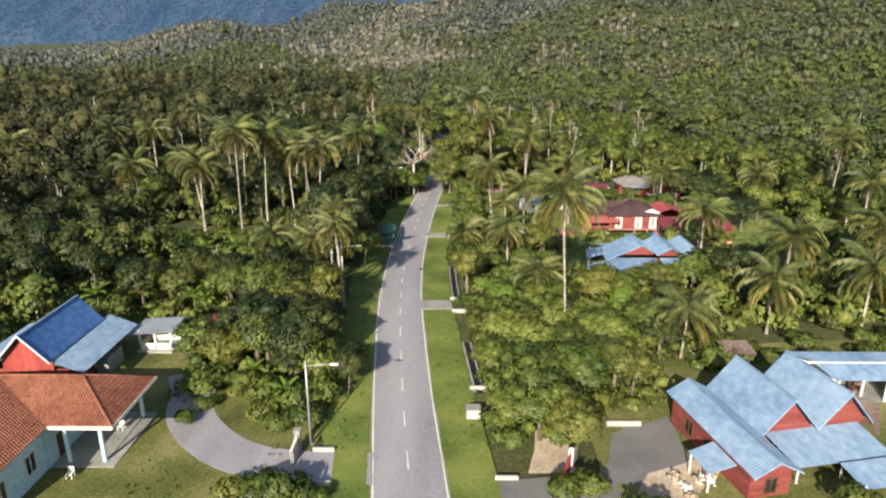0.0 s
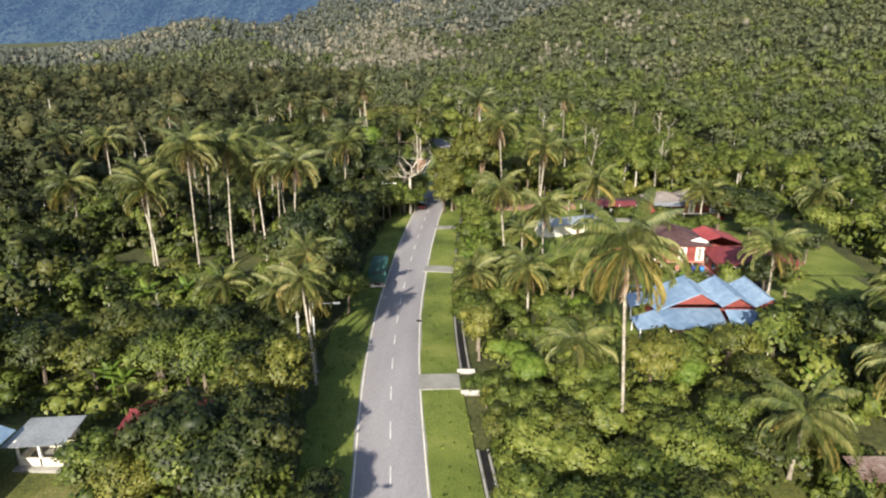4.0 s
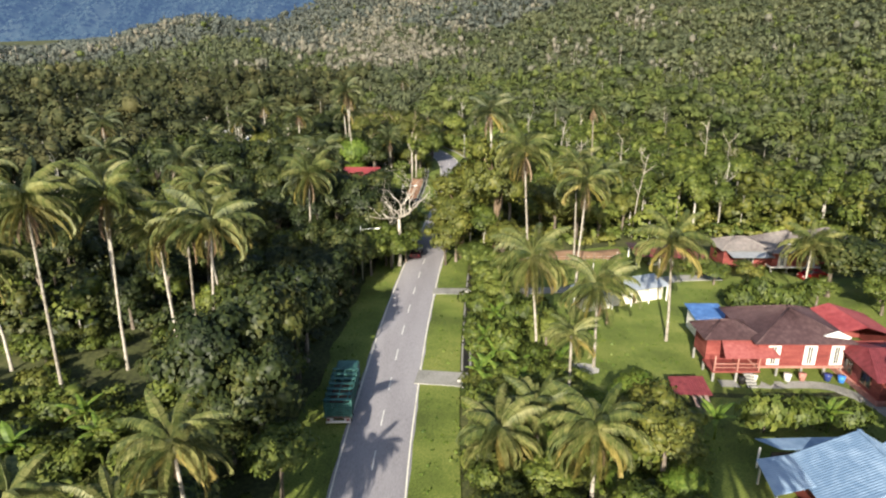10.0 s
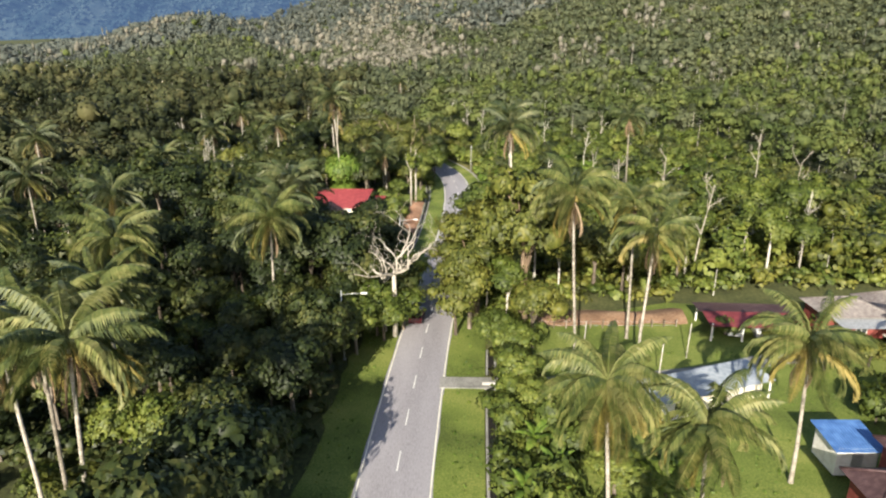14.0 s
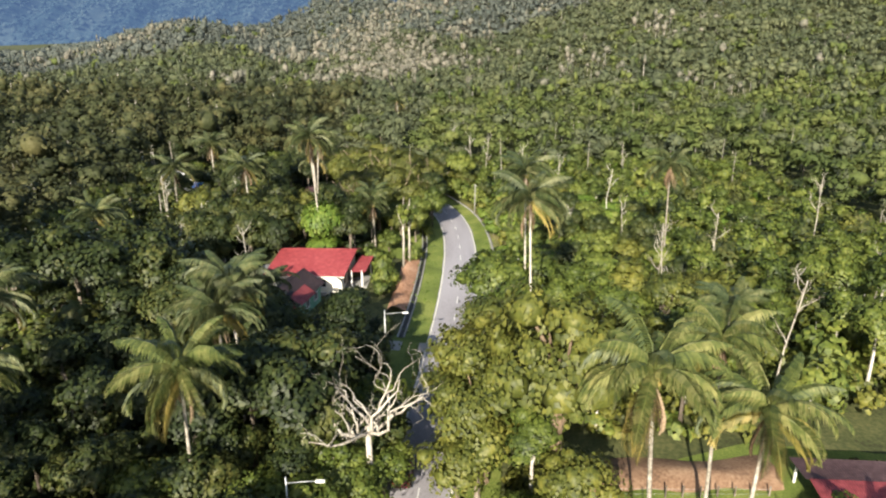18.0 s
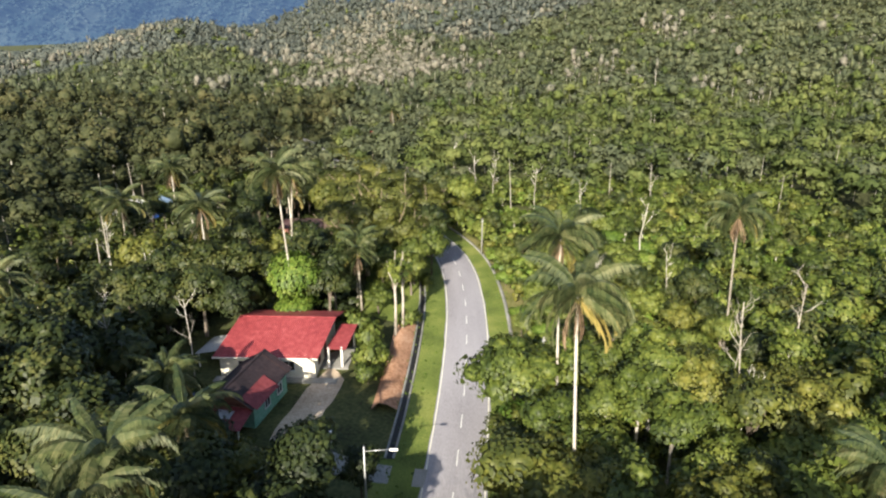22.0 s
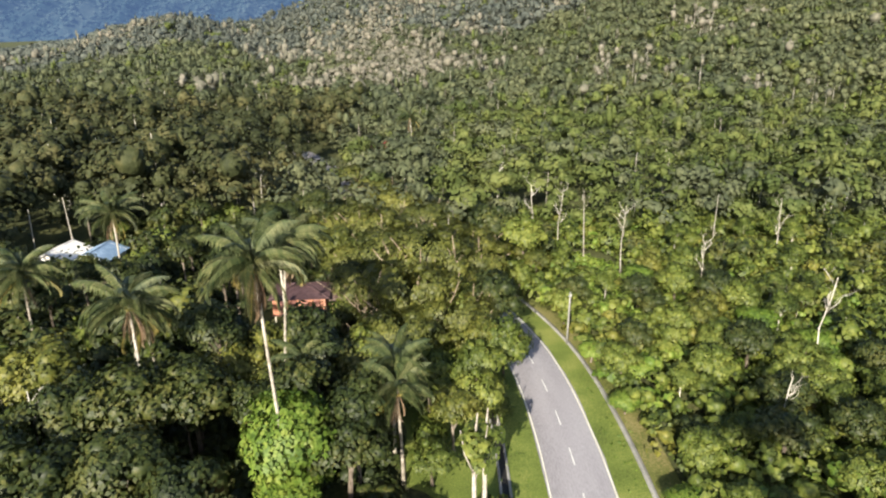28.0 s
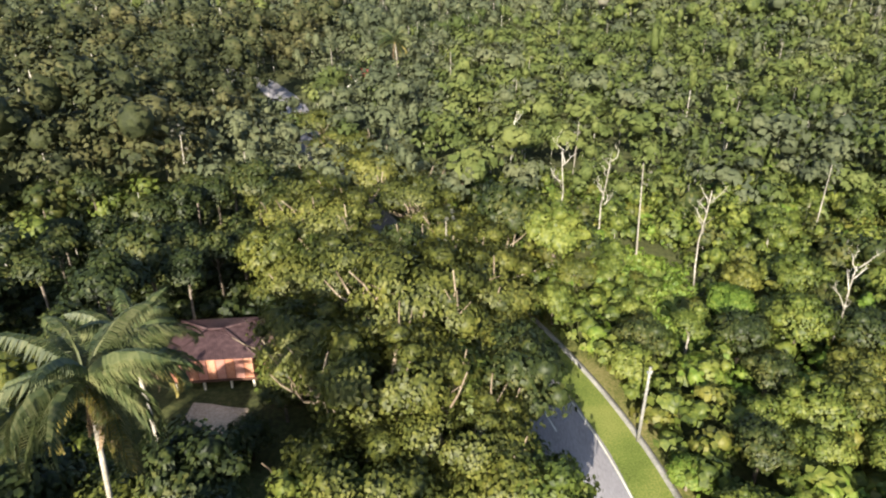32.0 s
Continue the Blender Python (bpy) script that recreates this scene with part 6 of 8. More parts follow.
window(h, 2.6, -3.7, 1.1, 1.5, 1.2, "s", M_WHITE, M_DARK)
window(h, -3.0, -3.7, 1.1, 1.5, 1.2, "s", M_WHITE, M_DARK)
window(h, 5.8, -1.4, 1.1, 1.2, 1.2, "e", M_TIMBER_DARK, M_GLASS)
box("apron", -6.6, -5.0, -0.05, 8.6, -3.7, 0.12, M_CONCRETE, h)
sheet("roof_sheet", (6.6, -1.2, 2.75), (9.2, -1.2, 2.75), (9.7, 5.2, 3.35), (7.4, 5.2, 3.35), M_REDSHEET, h, "red porch roof", rib=0.3)
posts(h, ((8.6, -0.8), (9.2, 4.8), (6.9, -0.9)), 0.1, 2.85, 0.13, M_WHITE)
box("porch_floor", 5.9, -1.4, -0.05, 9.4, 5.2, 0.16, M_CONCRETE, h)
box("door", 5.82, 1.4, 0.15, 5.9, 2.4, 2.2, M_TIMBER_DARK, h)
sheet("roof_sheet", (-10.0, -1.6, 2.0), (-9.4, 3.4, 2.0), (-5.9, 3.4, 2.7), (-6.1, -1.6, 2.7), M_STEEL, h, "grey lean-to roof")
posts(h, ((-9.7, -1.2), (-9.2, 3.0)), 0, 2.05, 0.06, M_WHITE)

h = thing("dark_roofed_house", -25.0, 200.4, -2.2, "older green-walled house, dark brown roof coloured near-black for shade, maroon sheets", "house", turn=-12.0)
# the roof's near-black colour carries the shade that lies on it
gable(h, -3.4, 3.2, -4.4, 4.2, 2.8, 4.9, M_SHADEDROOF, M_TIMBER_DARK, 0.5, trim=M_TIMBER_DARK)
sheet("roof_sheet", (3.5, -4.6, 2.75), (3.5, 0.6, 2.75), (1.7, 0.6, 3.92), (1.7, -4.6, 3.92), M_MAROON, h, "maroon newer roof patch")
room(h, -2.9, 2.7, -4.0, 3.9, 0, 2.85, M_GREENPAINT, "faded green wall")
sheet("roof_sheet", (-2.4, -7.6, 2.0), (3.0, -7.6, 2.0), (3.0, -4.4, 2.7), (-2.6, -4.4, 2.7), M_MAROON, h, "maroon front roof")
posts(h, ((-2.1, -7.3), (2.7, -7.3), (0.3, -7.3)), 0, 2.05, 0.07, M_WHITE)
window(h, 2.7, -1.0, 1.0, 1.3, 1.1, "e", M_WHITE, M_DARK)
window(h, 2.7, 2.0, 1.0, 1.3, 1.1, "e", M_WHITE, M_DARK)
sheet("roof_sheet", (-0.6, -6.4, 2.42), (1.2, -6.4, 2.42), (1.2, -5.2, 2.66), (-0.6, -5.2, 2.66), M_STEEL, h, "pale patch of newer sheet")
gp = thing("gate_post", -14.6, 193.2, land1(-14.6, 193.2), "short white gate post beside the drive", "post", "gate posts")
box("shaft", -0.12, -0.12, -0.1, 0.12, 0.12, 1.5, M_WHITE, gp, bevel=0.02)
box("cap", -0.17, -0.17, 1.5, 0.17, 0.17, 1.6, M_WHITE, gp, bevel=0.02)

# ---- maroon-roofed house among the bushes ----
h = thing("maroon_roofed_house", -25.3, 72.3, land1(-25.3, 72.3), "low house with a maroon sheet roof half hidden by bushes", "house")
gz = land1(-25.3, 72.3) + 0.75
room(h, -3.2, 3.2, -2.6, 2.8, -0.1, 2.2 - gz, M_WHITE)
sheet("roof_sheet", (-3.9, -3.2, 2.15 - gz), (3.9, -3.0, 2.15 - gz), (3.5, 0.2, 3.2 - gz), (-3.3, -0.2, 3.2 - gz), M_CRIMSON, h)
sheet("roof_sheet", (-3.3, 3.2, 2.15 - gz), (3.7, 3.4, 2.15 - gz), (3.5, 0.2, 3.2 - gz), (-3.3, -0.2, 3.2 - gz), M_CRIMSON, h)
prism("ridge_cap", [(-3.35, -0.36, 3.2 - gz), (-3.35, -0.2, 3.3 - gz), (-3.35, -0.04, 3.2 - gz)], (6.9, 0.4, 0), M_MAROON, h)
box("fascia", -3.9, -3.22, 1.98 - gz, 3.9, -3.16, 2.12 - gz, M_WHITE, h)
posts(h, ((-3.7, -3.0), (-1.2, -3.0), (1.2, -3.0), (3.7, -2.9)), -0.1, 2.1 - gz, 0.07, M_WHITE)
window(h, -1.4, -2.6, 0.9, 1.2, 1.1, "s")
window(h, 1.6, -2.6, 0.9, 1.2, 1.1, "s")

# ---- timber hut on posts ----
h = thing("timber_hut", -31.8, 263.6, -1.8, "raised timber hut with orange boarded walls and a dark roof", "hut", turn=5.0)
hip(h, -4.7, 3.8, -2.8, 4.2, 3.5, 4.5, M_BROWNROOF)
for a, b in ((-4.1, 3.2),):
    for k in range(9):
        x0 = a + (b - a) * k / 9
        box("board", x0, -2.5, 1.2, x0 + (b - a) / 9 - 0.06, -2.4, 3.5, M_ORANGE if k % 2 == 0 else M_PINK, h)
box("wall", -4.1, -2.38, 1.2, 3.2, -2.28, 3.5, M_TIMBER_DARK, h)
box("wall", -4.1, 3.6, 1.2, 3.2, 3.72, 3.5, M_ORANGE, h)
box("wall", -4.2, -2.3, 1.2, -4.08, 3.6, 3.5, M_ORANGE, h)
box("wall", 3.1, -2.3, 1.2, 3.22, 3.6, 3.5, M_ORANGE, h)
box("floor_beam", -4.3, -2.6, 1.0, 3.4, 3.8, 1.2, M_TIMBER_DARK, h)
posts(h, ((-3.9, -2.3), (-1.4, -2.3), (1.0, -2.3), (3.0, -2.3), (-3.9, 3.4), (3.0, 3.4)), -0.1, 1.05, 0.1, M_CREAM)
sheet("roof_sheet", (3.6, -2.4, 3.0), (6.6, -2.4, 3.0), (6.4, 1.6, 3.4), (3.6, 1.6, 3.4), M_RUST, h, "weathered side roof")
posts(h, ((6.3, -2.2), (6.2, 1.4)), 0, 3.05, 0.08, M_TIMBER_DARK)
box("side_wall", 4.0, -1.8, 1.0, 6.2, -1.7, 2.4, M_PINK, h)

# ---- white house far left ----
h = thing("white_house", -73.5, 281.0, land1(-73.5, 281), "white house with a blue and white sheet roof among trees", "house")
room(h, -6, 6, -3.5, 3.5, 0, 3.0, M_WHITE)
gable(h, -6.6, 0.4, -3.6, 3.6, 2.9, 4.4, M_WHITE, M_WHITE)
gable(h, 0.0, 6.6, -3.6, 3.6, 2.9, 4.2, M_BLUE, M_WHITE)
window(h, -3, -3.5, 1.0, 1.4, 1.2, "s")
window(h, 3, -3.5, 1.0, 1.4, 1.2, "s")
h = thing("tarpaulin_shelter", -66.0, 276.0, land1(-66, 276), "low shelter covered with a bright blue tarpaulin", "shelter")
prism("tarpaulin", [(-2.4, -1.5, 1.4), (2.4, -1.7, 1.2), (2.2, 1.6, 2.0), (-2.2, 1.5, 2.1)], (0, 0, 0.05), M_TARP, h)
posts(h, ((-2.2, -1.4), (2.2, -1.5), (2.0, 1.4), (-2.0, 1.3)), 0, 1.5, 0.05, M_TIMBER_DARK)
h = thing("far_red_house", -32.3, 391.0, land1(-32.3, 391), "small distant house with a red roof", "house")
room(h, -4, 4, -3, 3, 0, 2.8, M_WHITE)
hip(h, -4.6, 4.6, -3.6, 3.6, 2.8, 4.4, M_REDSHEET)

# ---- lorry on the verge ----
t = thing("lorry", -11.0, 114.7, float(road_z(117)) - 0.02, "old teal lorry with slatted cargo sides parked on the verge", "lorry", turn=1.0)
box("chassis", -1.05, -3.6, 0.65, 1.05, 4.4, 0.9, M_RUBBER, t)
box("cargo_floor", -1.2, -3.9, 0.95, 1.2, 1.9, 1.1, M_RUST, t)
for s in (-1, 1):
    for k in range(7):
        z = 1.15 + 0.24 * k
        box("side_slat", s * 1.16 - 0.04, -3.9, z, s * 1.16 + 0.04, 1.9, z + 0.17, M_TRUCK, t)
    for k in range(6):
        yk = -3.85 + 1.13 * k
        box("upright", s * 1.24 - 0.04, yk - 0.05, 1.0, s * 1.24 + 0.04, yk + 0.05, 2.85, M_TRUCK, t)
for k in range(6):
    z = 1.15 + 0.24 * k
    box("tail_slat", -1.12, -3.96, z, 1.12, -3.88, z + 0.17, M_TRUCK, t)
for k in range(5):
    box("tail_upright", -1.08 + 0.54 * k - 0.04, -4.04, 1.0, -1.08 + 0.54 * k + 0.04, -3.96, 2.6, M_TRUCK, t)
for k in range(7):
    box("roof_bar", -1.2, -3.84 + 0.95 * k - 0.2, 2.83, 1.2, -3.84 + 0.95 * k + 0.2, 2.87, M_TRUCK, t, "faded teal roof slat")
for s in (-0.9, 0.0, 0.9):
    box("roof_rail", s - 0.05, -3.9, 2.77, s + 0.05, 1.9, 2.83, M_TRUCK, t)
box("load", -1.05, -3.7, 1.1, 1.05, 1.7, 1.5, M_TIMBER_DARK, t, "dark load on the cargo floor")
cab = box("cab", -1.1, 2.2, 0.8, 1.1, 4.2, 2.6, M_TRUCK, t, bevel=0.12)
box("windscreen", -0.95, 4.18, 1.7, 0.95, 4.23, 2.4, M_GLASS, t, "dark glass")
for s in (-1, 1):
    box("side_window", s * 1.09 - 0.02, 2.7, 1.7, s * 1.09 + 0.02, 3.7, 2.3, M_GLASS, t, "dark glass")
    for yk in (3.3, -2.0, -3.0):
        w = new("wheel")
        w.parent = t
        w.location = (s * 1.0, yk, 0.48)
        tube("tyre", [(-0.15, 0, 0), (0.15, 0, 0)], [0.48, 0.48], M_RUBBER, w, sides=16)
        tube("rim", [(s * 0.13, 0, 0), (s * 0.17, 0, 0)], [0.25, 0.25], M_STEEL, w, sides=12)
    box("tail_lamp", s * 0.9 - 0.12, -4.0, 0.72, s * 0.9 + 0.12, -3.92, 0.86, M_CARRED, t)
box("bumper", -1.15, -4.02, 0.5, 1.15, -3.88, 0.68, M_WHITE, t, "white rear bumper")
box("mudflap", -1.1, -3.7, 0.3, -0.5, -3.66, 0.8, M_WHITE, t)
box("mudflap", 0.5, -3.7, 0.3, 1.1, -3.66, 0.8, M_WHITE, t)


# ---- street lamps and poles ----
def street_lamp(x, y, height=8.2, arm=2.2):
    p = thing("street_lamp", x, y, land1(x, y), "grey steel street lamp with a short arm over the verge", "street lamp", "street lamps")
    tube("mast", [(0, 0, -0.2), (0, 0, height * 0.5), (0, 0, height)], [0.11, 0.09, 0.06], M_STEEL, p, sides=8)
    tube("arm", [(0, 0, height - 0.5), (arm * 0.5, 0, height - 0.38), (arm, 0, height - 0.3)], [0.04, 0.035, 0.03], M_STEEL, p)
    box("lantern", arm - 0.1, -0.13, height - 0.4, arm + 0.6, 0.13, height - 0.24, M_WHITE, p, bevel=0.04)
    box("base_plate", -0.2, -0.2, -0.05, 0.2, 0.2, 0.06, M_CONCRETE, p)


for x, y in ((-12.0, 48.7), (-14.6, 84.0), (-16.6, 118.2), (-13.6, 150.0), (-9.4, 181.0)):
    street_lamp(x, y)


def utility_pole(x, y, height, label):
    p = thing("utility_pole", x, y, land1(x, y), label, "pole", "utility poles")
    tube("shaft", [(0, 0, -0.2), (0.03, 0, height * 0.5), (0.05, 0, height)], [0.15, 0.13, 0.1], M_CONCRETE, p, sides=8)
    box("clamp", -0.16, -0.16, height - 0.5, 0.2, 0.16, height - 0.42, M_STEEL, p)
    tube("insulator", [(0.2, 0, height - 0.46), (0.2, 0, height - 0.3)], [0.05, 0.03], M_WHITE, p)
    tube("cap", [(0.05, 0, height), (0.05, 0, height + 0.05)], [0.12, 0.1], M_CONCRETE, p, sides=8)
    return p


for x, y, hh in ((-15.2, 79.6, 8.6), (4.4, 254.1, 7.3), (-15.8, 88.0, 8.0), (-6.6, 243.0, 5.5), (8.9, 205.0, 6.5)):
    utility_pole(x, y, hh, "slim pale concrete utility pole beside the road")
m = thing("marker_post", -11.6, 111.6, land1(-11.6, 111.6), "short white road marker post", "post", "marker posts")
tube("shaft", [(0, 0, -0.1), (0, 0, 1.6)], [0.06, 0.06], M_WHITE, m)
box("cap", -0.1, -0.1, 1.6, 0.1, 0.1, 1.7, M_WHITE, m)
m = thing("marker_post", -9.8, 159.0, land1(-9.8, 159.0), "short white road marker post", "post", "marker posts")
tube("shaft", [(0, 0, -0.1), (0, 0, 0.7)], [0.2, 0.2], M_WHITE, m)
box("cap", -0.22, -0.22, 0.7, 0.22, 0.22, 0.76, M_WHITE, m)

# ---- gateways near the start ----
g = thing("garden_gate", -12.9, 46.4, land1(-12.9, 46.4), "grey gate pillar with a red painted panel beside the driveway", "gate")
box("pillar", -0.25, 1.2, -0.1, 0.25, 1.7, 1.9, M_CONCRETE, g, bevel=0.04)
box("pillar_cap", -0.32, 1.13, 1.9, 0.32, 1.77, 2.02, M_CONCRETE, g, bevel=0.03)
box("gate_leaf", -0.06, -0.9, 0.2, 0.06, 1.1, 1.5, M_PINK, g, "pink and red painted gate leaf")
for k in range(6):
    box("rail", -0.1, -0.9 + 0.36 * k, 0.2, 0.1, -0.82 + 0.36 * k, 1.6, M_WHITE, g)
g = thing("red_gate", 9.4, 43.2, land1(9.4, 43.2), "red steel sliding gate beside the crossing", "gate", turn=68.0)
box("leaf", -2.0, -0.05, 0.15, 2.0, 0.05, 1.55, M_REDSHEET, g, bevel=0.01)
for k in range(9):
    box("bar", -2.0 + 0.49 * k, -0.09, 0.1, -1.94 + 0.49 * k, 0.09, 1.65, M_REDSHEET, g)
box("pillar", 2.1, -0.2, -0.1, 2.5, 0.2, 1.9, M_WHITE, g, bevel=0.03)
w = thing("water_tank", 2.5, 53.3, land1(2.5, 53.3), "pale concrete box beside the drain", "tank")
box("body", -0.65, -0.5, -0.1, 0.65, 0.5, 1.0, M_CONCRETE_PALE, w, bevel=0.04)
box("lid", -0.72, -0.57, 1.0, 0.72, 0.57, 1.1, M_CONCRETE, w, bevel=0.03)
b = thing("concrete_barrier", 16.4, 51.9, land1(16.4, 51.9), "pale concrete barrier on the parking place", "barrier")
box("body", -1.6, -0.15, 0, 1.6, 0.15, 0.5, M_CONCRETE_PALE, b, bevel=0.05)
box("foot", -1.65, -0.25, 0, 1.65, 0.25, 0.12, M_CONCRETE, b, bevel=0.03)
m = thing("manhole_cover", -4.3, 98.2, float(road_z(98.2)) + 0.06, "round iron manhole cover set in the asphalt", "cover")
tube("plate", [(0, 0, 0), (0, 0, 0.02)], [0.34, 0.34], M_RUBBER, m, sides=18)
tube("rim", [(0, 0, 0), (0, 0, 0.014)], [0.42, 0.42], M_CONCRETE, m, sides=18)

# ---- woods ----
# open ground: x0, x1, y0, y1
OPEN = [(-60, -26, 30, 57), (-52, -34, 54, 72), (-40, -27, 60, 72), (-30, -10, 38, 58), (12, 70, 30, 54), (22, 70, 52, 62), (24, 30, 44, 64), (30, 62, 55, 72), (21, 62, 88, 128), (3.5, 70, 112, 151), (9, 52, 140, 166), (37, 70, 146, 170),
        (-37, -9, 190, 222), (-21, -9, 184, 192), (-15, -3, 205, 250), (-40, -22, 246, 270), (-84, -66, 272, 292), (10, 17, 266, 288), (-30, -20, 67, 76), (-36, -30, 67, 73), (-42, -22, 92, 104), (-60, -22, 108, 128), (12, 38, 106.5, 117)]


def edge_left(y):
    return np.interp(y, [40, 60, 110, 155, 162, 182, 188, 205, 250, 256, 300], [9.0, 7.6, 7.4, 7.0, 6.0, 5.6, 7.5, 9, 7.5, 4.6, 4.0])


def edge_right(y):
    return np.interp(y, [40, 60, 150, 158, 170, 188, 204, 210, 262, 272, 300], [10.5, 8.6, 8.6, 6.0, 4.6, 4.6, 6.0, 6.2, 6.2, 5.0, 4.5])


def free_for_tree(x, y, reach):
    d = x - float(road_x(y))
    if -float(edge_left(y)) - reach * 0.42 < d < float(edge_right(y)) + reach * 0.42:
        return False
    return not any(a - reach * 0.4 < x < b + reach * 0.4 and c - reach * 0.4 < y < e + reach * 0.4 for a, b, c, e in OPEN)


random.seed(21)
candidates = []
gy_ = 47.0
while gy_ < 300:
    gx_ = -78.0
    while gx_ < 86:
        x, y = gx_ + random.uniform(-1.9, 1.9), gy_ + random.uniform(-1.9, 1.9)
        d = x - float(road_x(y))
        if d < 0:
            if y < 112 and x > -46:
                key, s, tall = random.choice((("round", 1.0, 1.0), ("dark", 0.9, 1.0), ("dark", 1.0, 1.0), ("olive", 0.85, 1.0)))
                s *= random.uniform(0.75, 1.1)
                if 90 < y and d < -14:
                    s *= 0.6
            elif y < 160 or x < -46:
                key, s, tall = random.choice((("dark", 1.0, 1.15), ("talldark", 0.95, 1.0), ("round", 0.9, 1.1), ("dark", 0.9, 1.1)))
                s *= random.uniform(0.75, 1.1)
            else:
                # where the left wood lies in shade, mostly dark-leaved kinds put it into colour
                key, s, tall = random.choice((("talldark", 1.1, 1.0), ("talldark", 1.15, 1.0), ("dark", 1.05, 1.15), ("olive", 1.05, 1.1), ("talldark", 1.0, 1.0), ("dark", 1.0, 1.1)) if y < 240 or x < -26 else (("talldark", 1.1, 1.0), ("round", 1.1, 1.0), ("dark", 1.05, 1.15), ("olive", 1.05, 1.1), ("tall", 1.0, 1.0), ("round", 1.0, 1.1)))
                s *= random.uniform(0.8, 1.15)
        else:
            if y < 112:
                key, s, tall = random.choice((("round", 1.0, 0.95), ("round", 0.95, 0.95), ("olive", 0.9, 1.0), ("lime", 0.85, 0.9)))
                s *= random.uniform(0.7, 1.08) * (0.66 if y > 84 and x < 24 else 1.0)
            elif y < 200:
                key, s, tall = random.choice((("tall", 1.05, 1.0), ("round", 1.05, 1.1), ("olive", 1.1, 1.1), ("tall", 1.0, 1.0), ("round", 1.0, 1.0)))
                s *= random.uniform(0.8, 1.15)
            else:
                key, s, tall = random.choice((("round", 0.9, 1.0), ("olive", 0.9, 1.0), ("tall", 0.85, 0.9), ("dark", 0.85, 1.0), ("lime", 0.9, 0.9), ("dark", 0.9, 1.1), ("round", 0.9, 1.1)))
                s *= random.uniform(0.72, 1.05)
        near = abs(d) < 16
        if near and y > 200:
            s *= 0.8
        reach = 3.6 * s if "tall" not in key else 2.4 * s
        if free_for_tree(x, y, reach):
            candidates.append((abs(d) + (30 if y > 280 else 0), key, x, y, s, tall))
        gx_ += 5.3
    gy_ += 5.3
candidates.sort()

def lump_shape():
    """A rounded box of 24 four-sided faces."""
    at, vs, qs = {}, [], []

    def vert(p):
        if p not in at:
            at[p] = len(vs)
            vs.append(np.array(p, float) / np.linalg.norm(p))
        return at[p]

    for axis in range(3):
        for sg in (-1, 1):
            for i in (-1, 0):
                for j in (-1, 0):
                    q = []
                    for a, b in ((i, j), (i + 1, j), (i + 1, j + 1), (i, j + 1)):
                        c = [0, 0, 0]
                        c[axis], c[(axis + 1) % 3], c[(axis + 2) % 3] = sg, a, b
                        q.append(vert(tuple(c)))
                    qs.append(q if sg > 0 else q[::-1])
    return np.array(vs), np.array(qs)


LUMP_V, LUMP_Q = lump_shape()


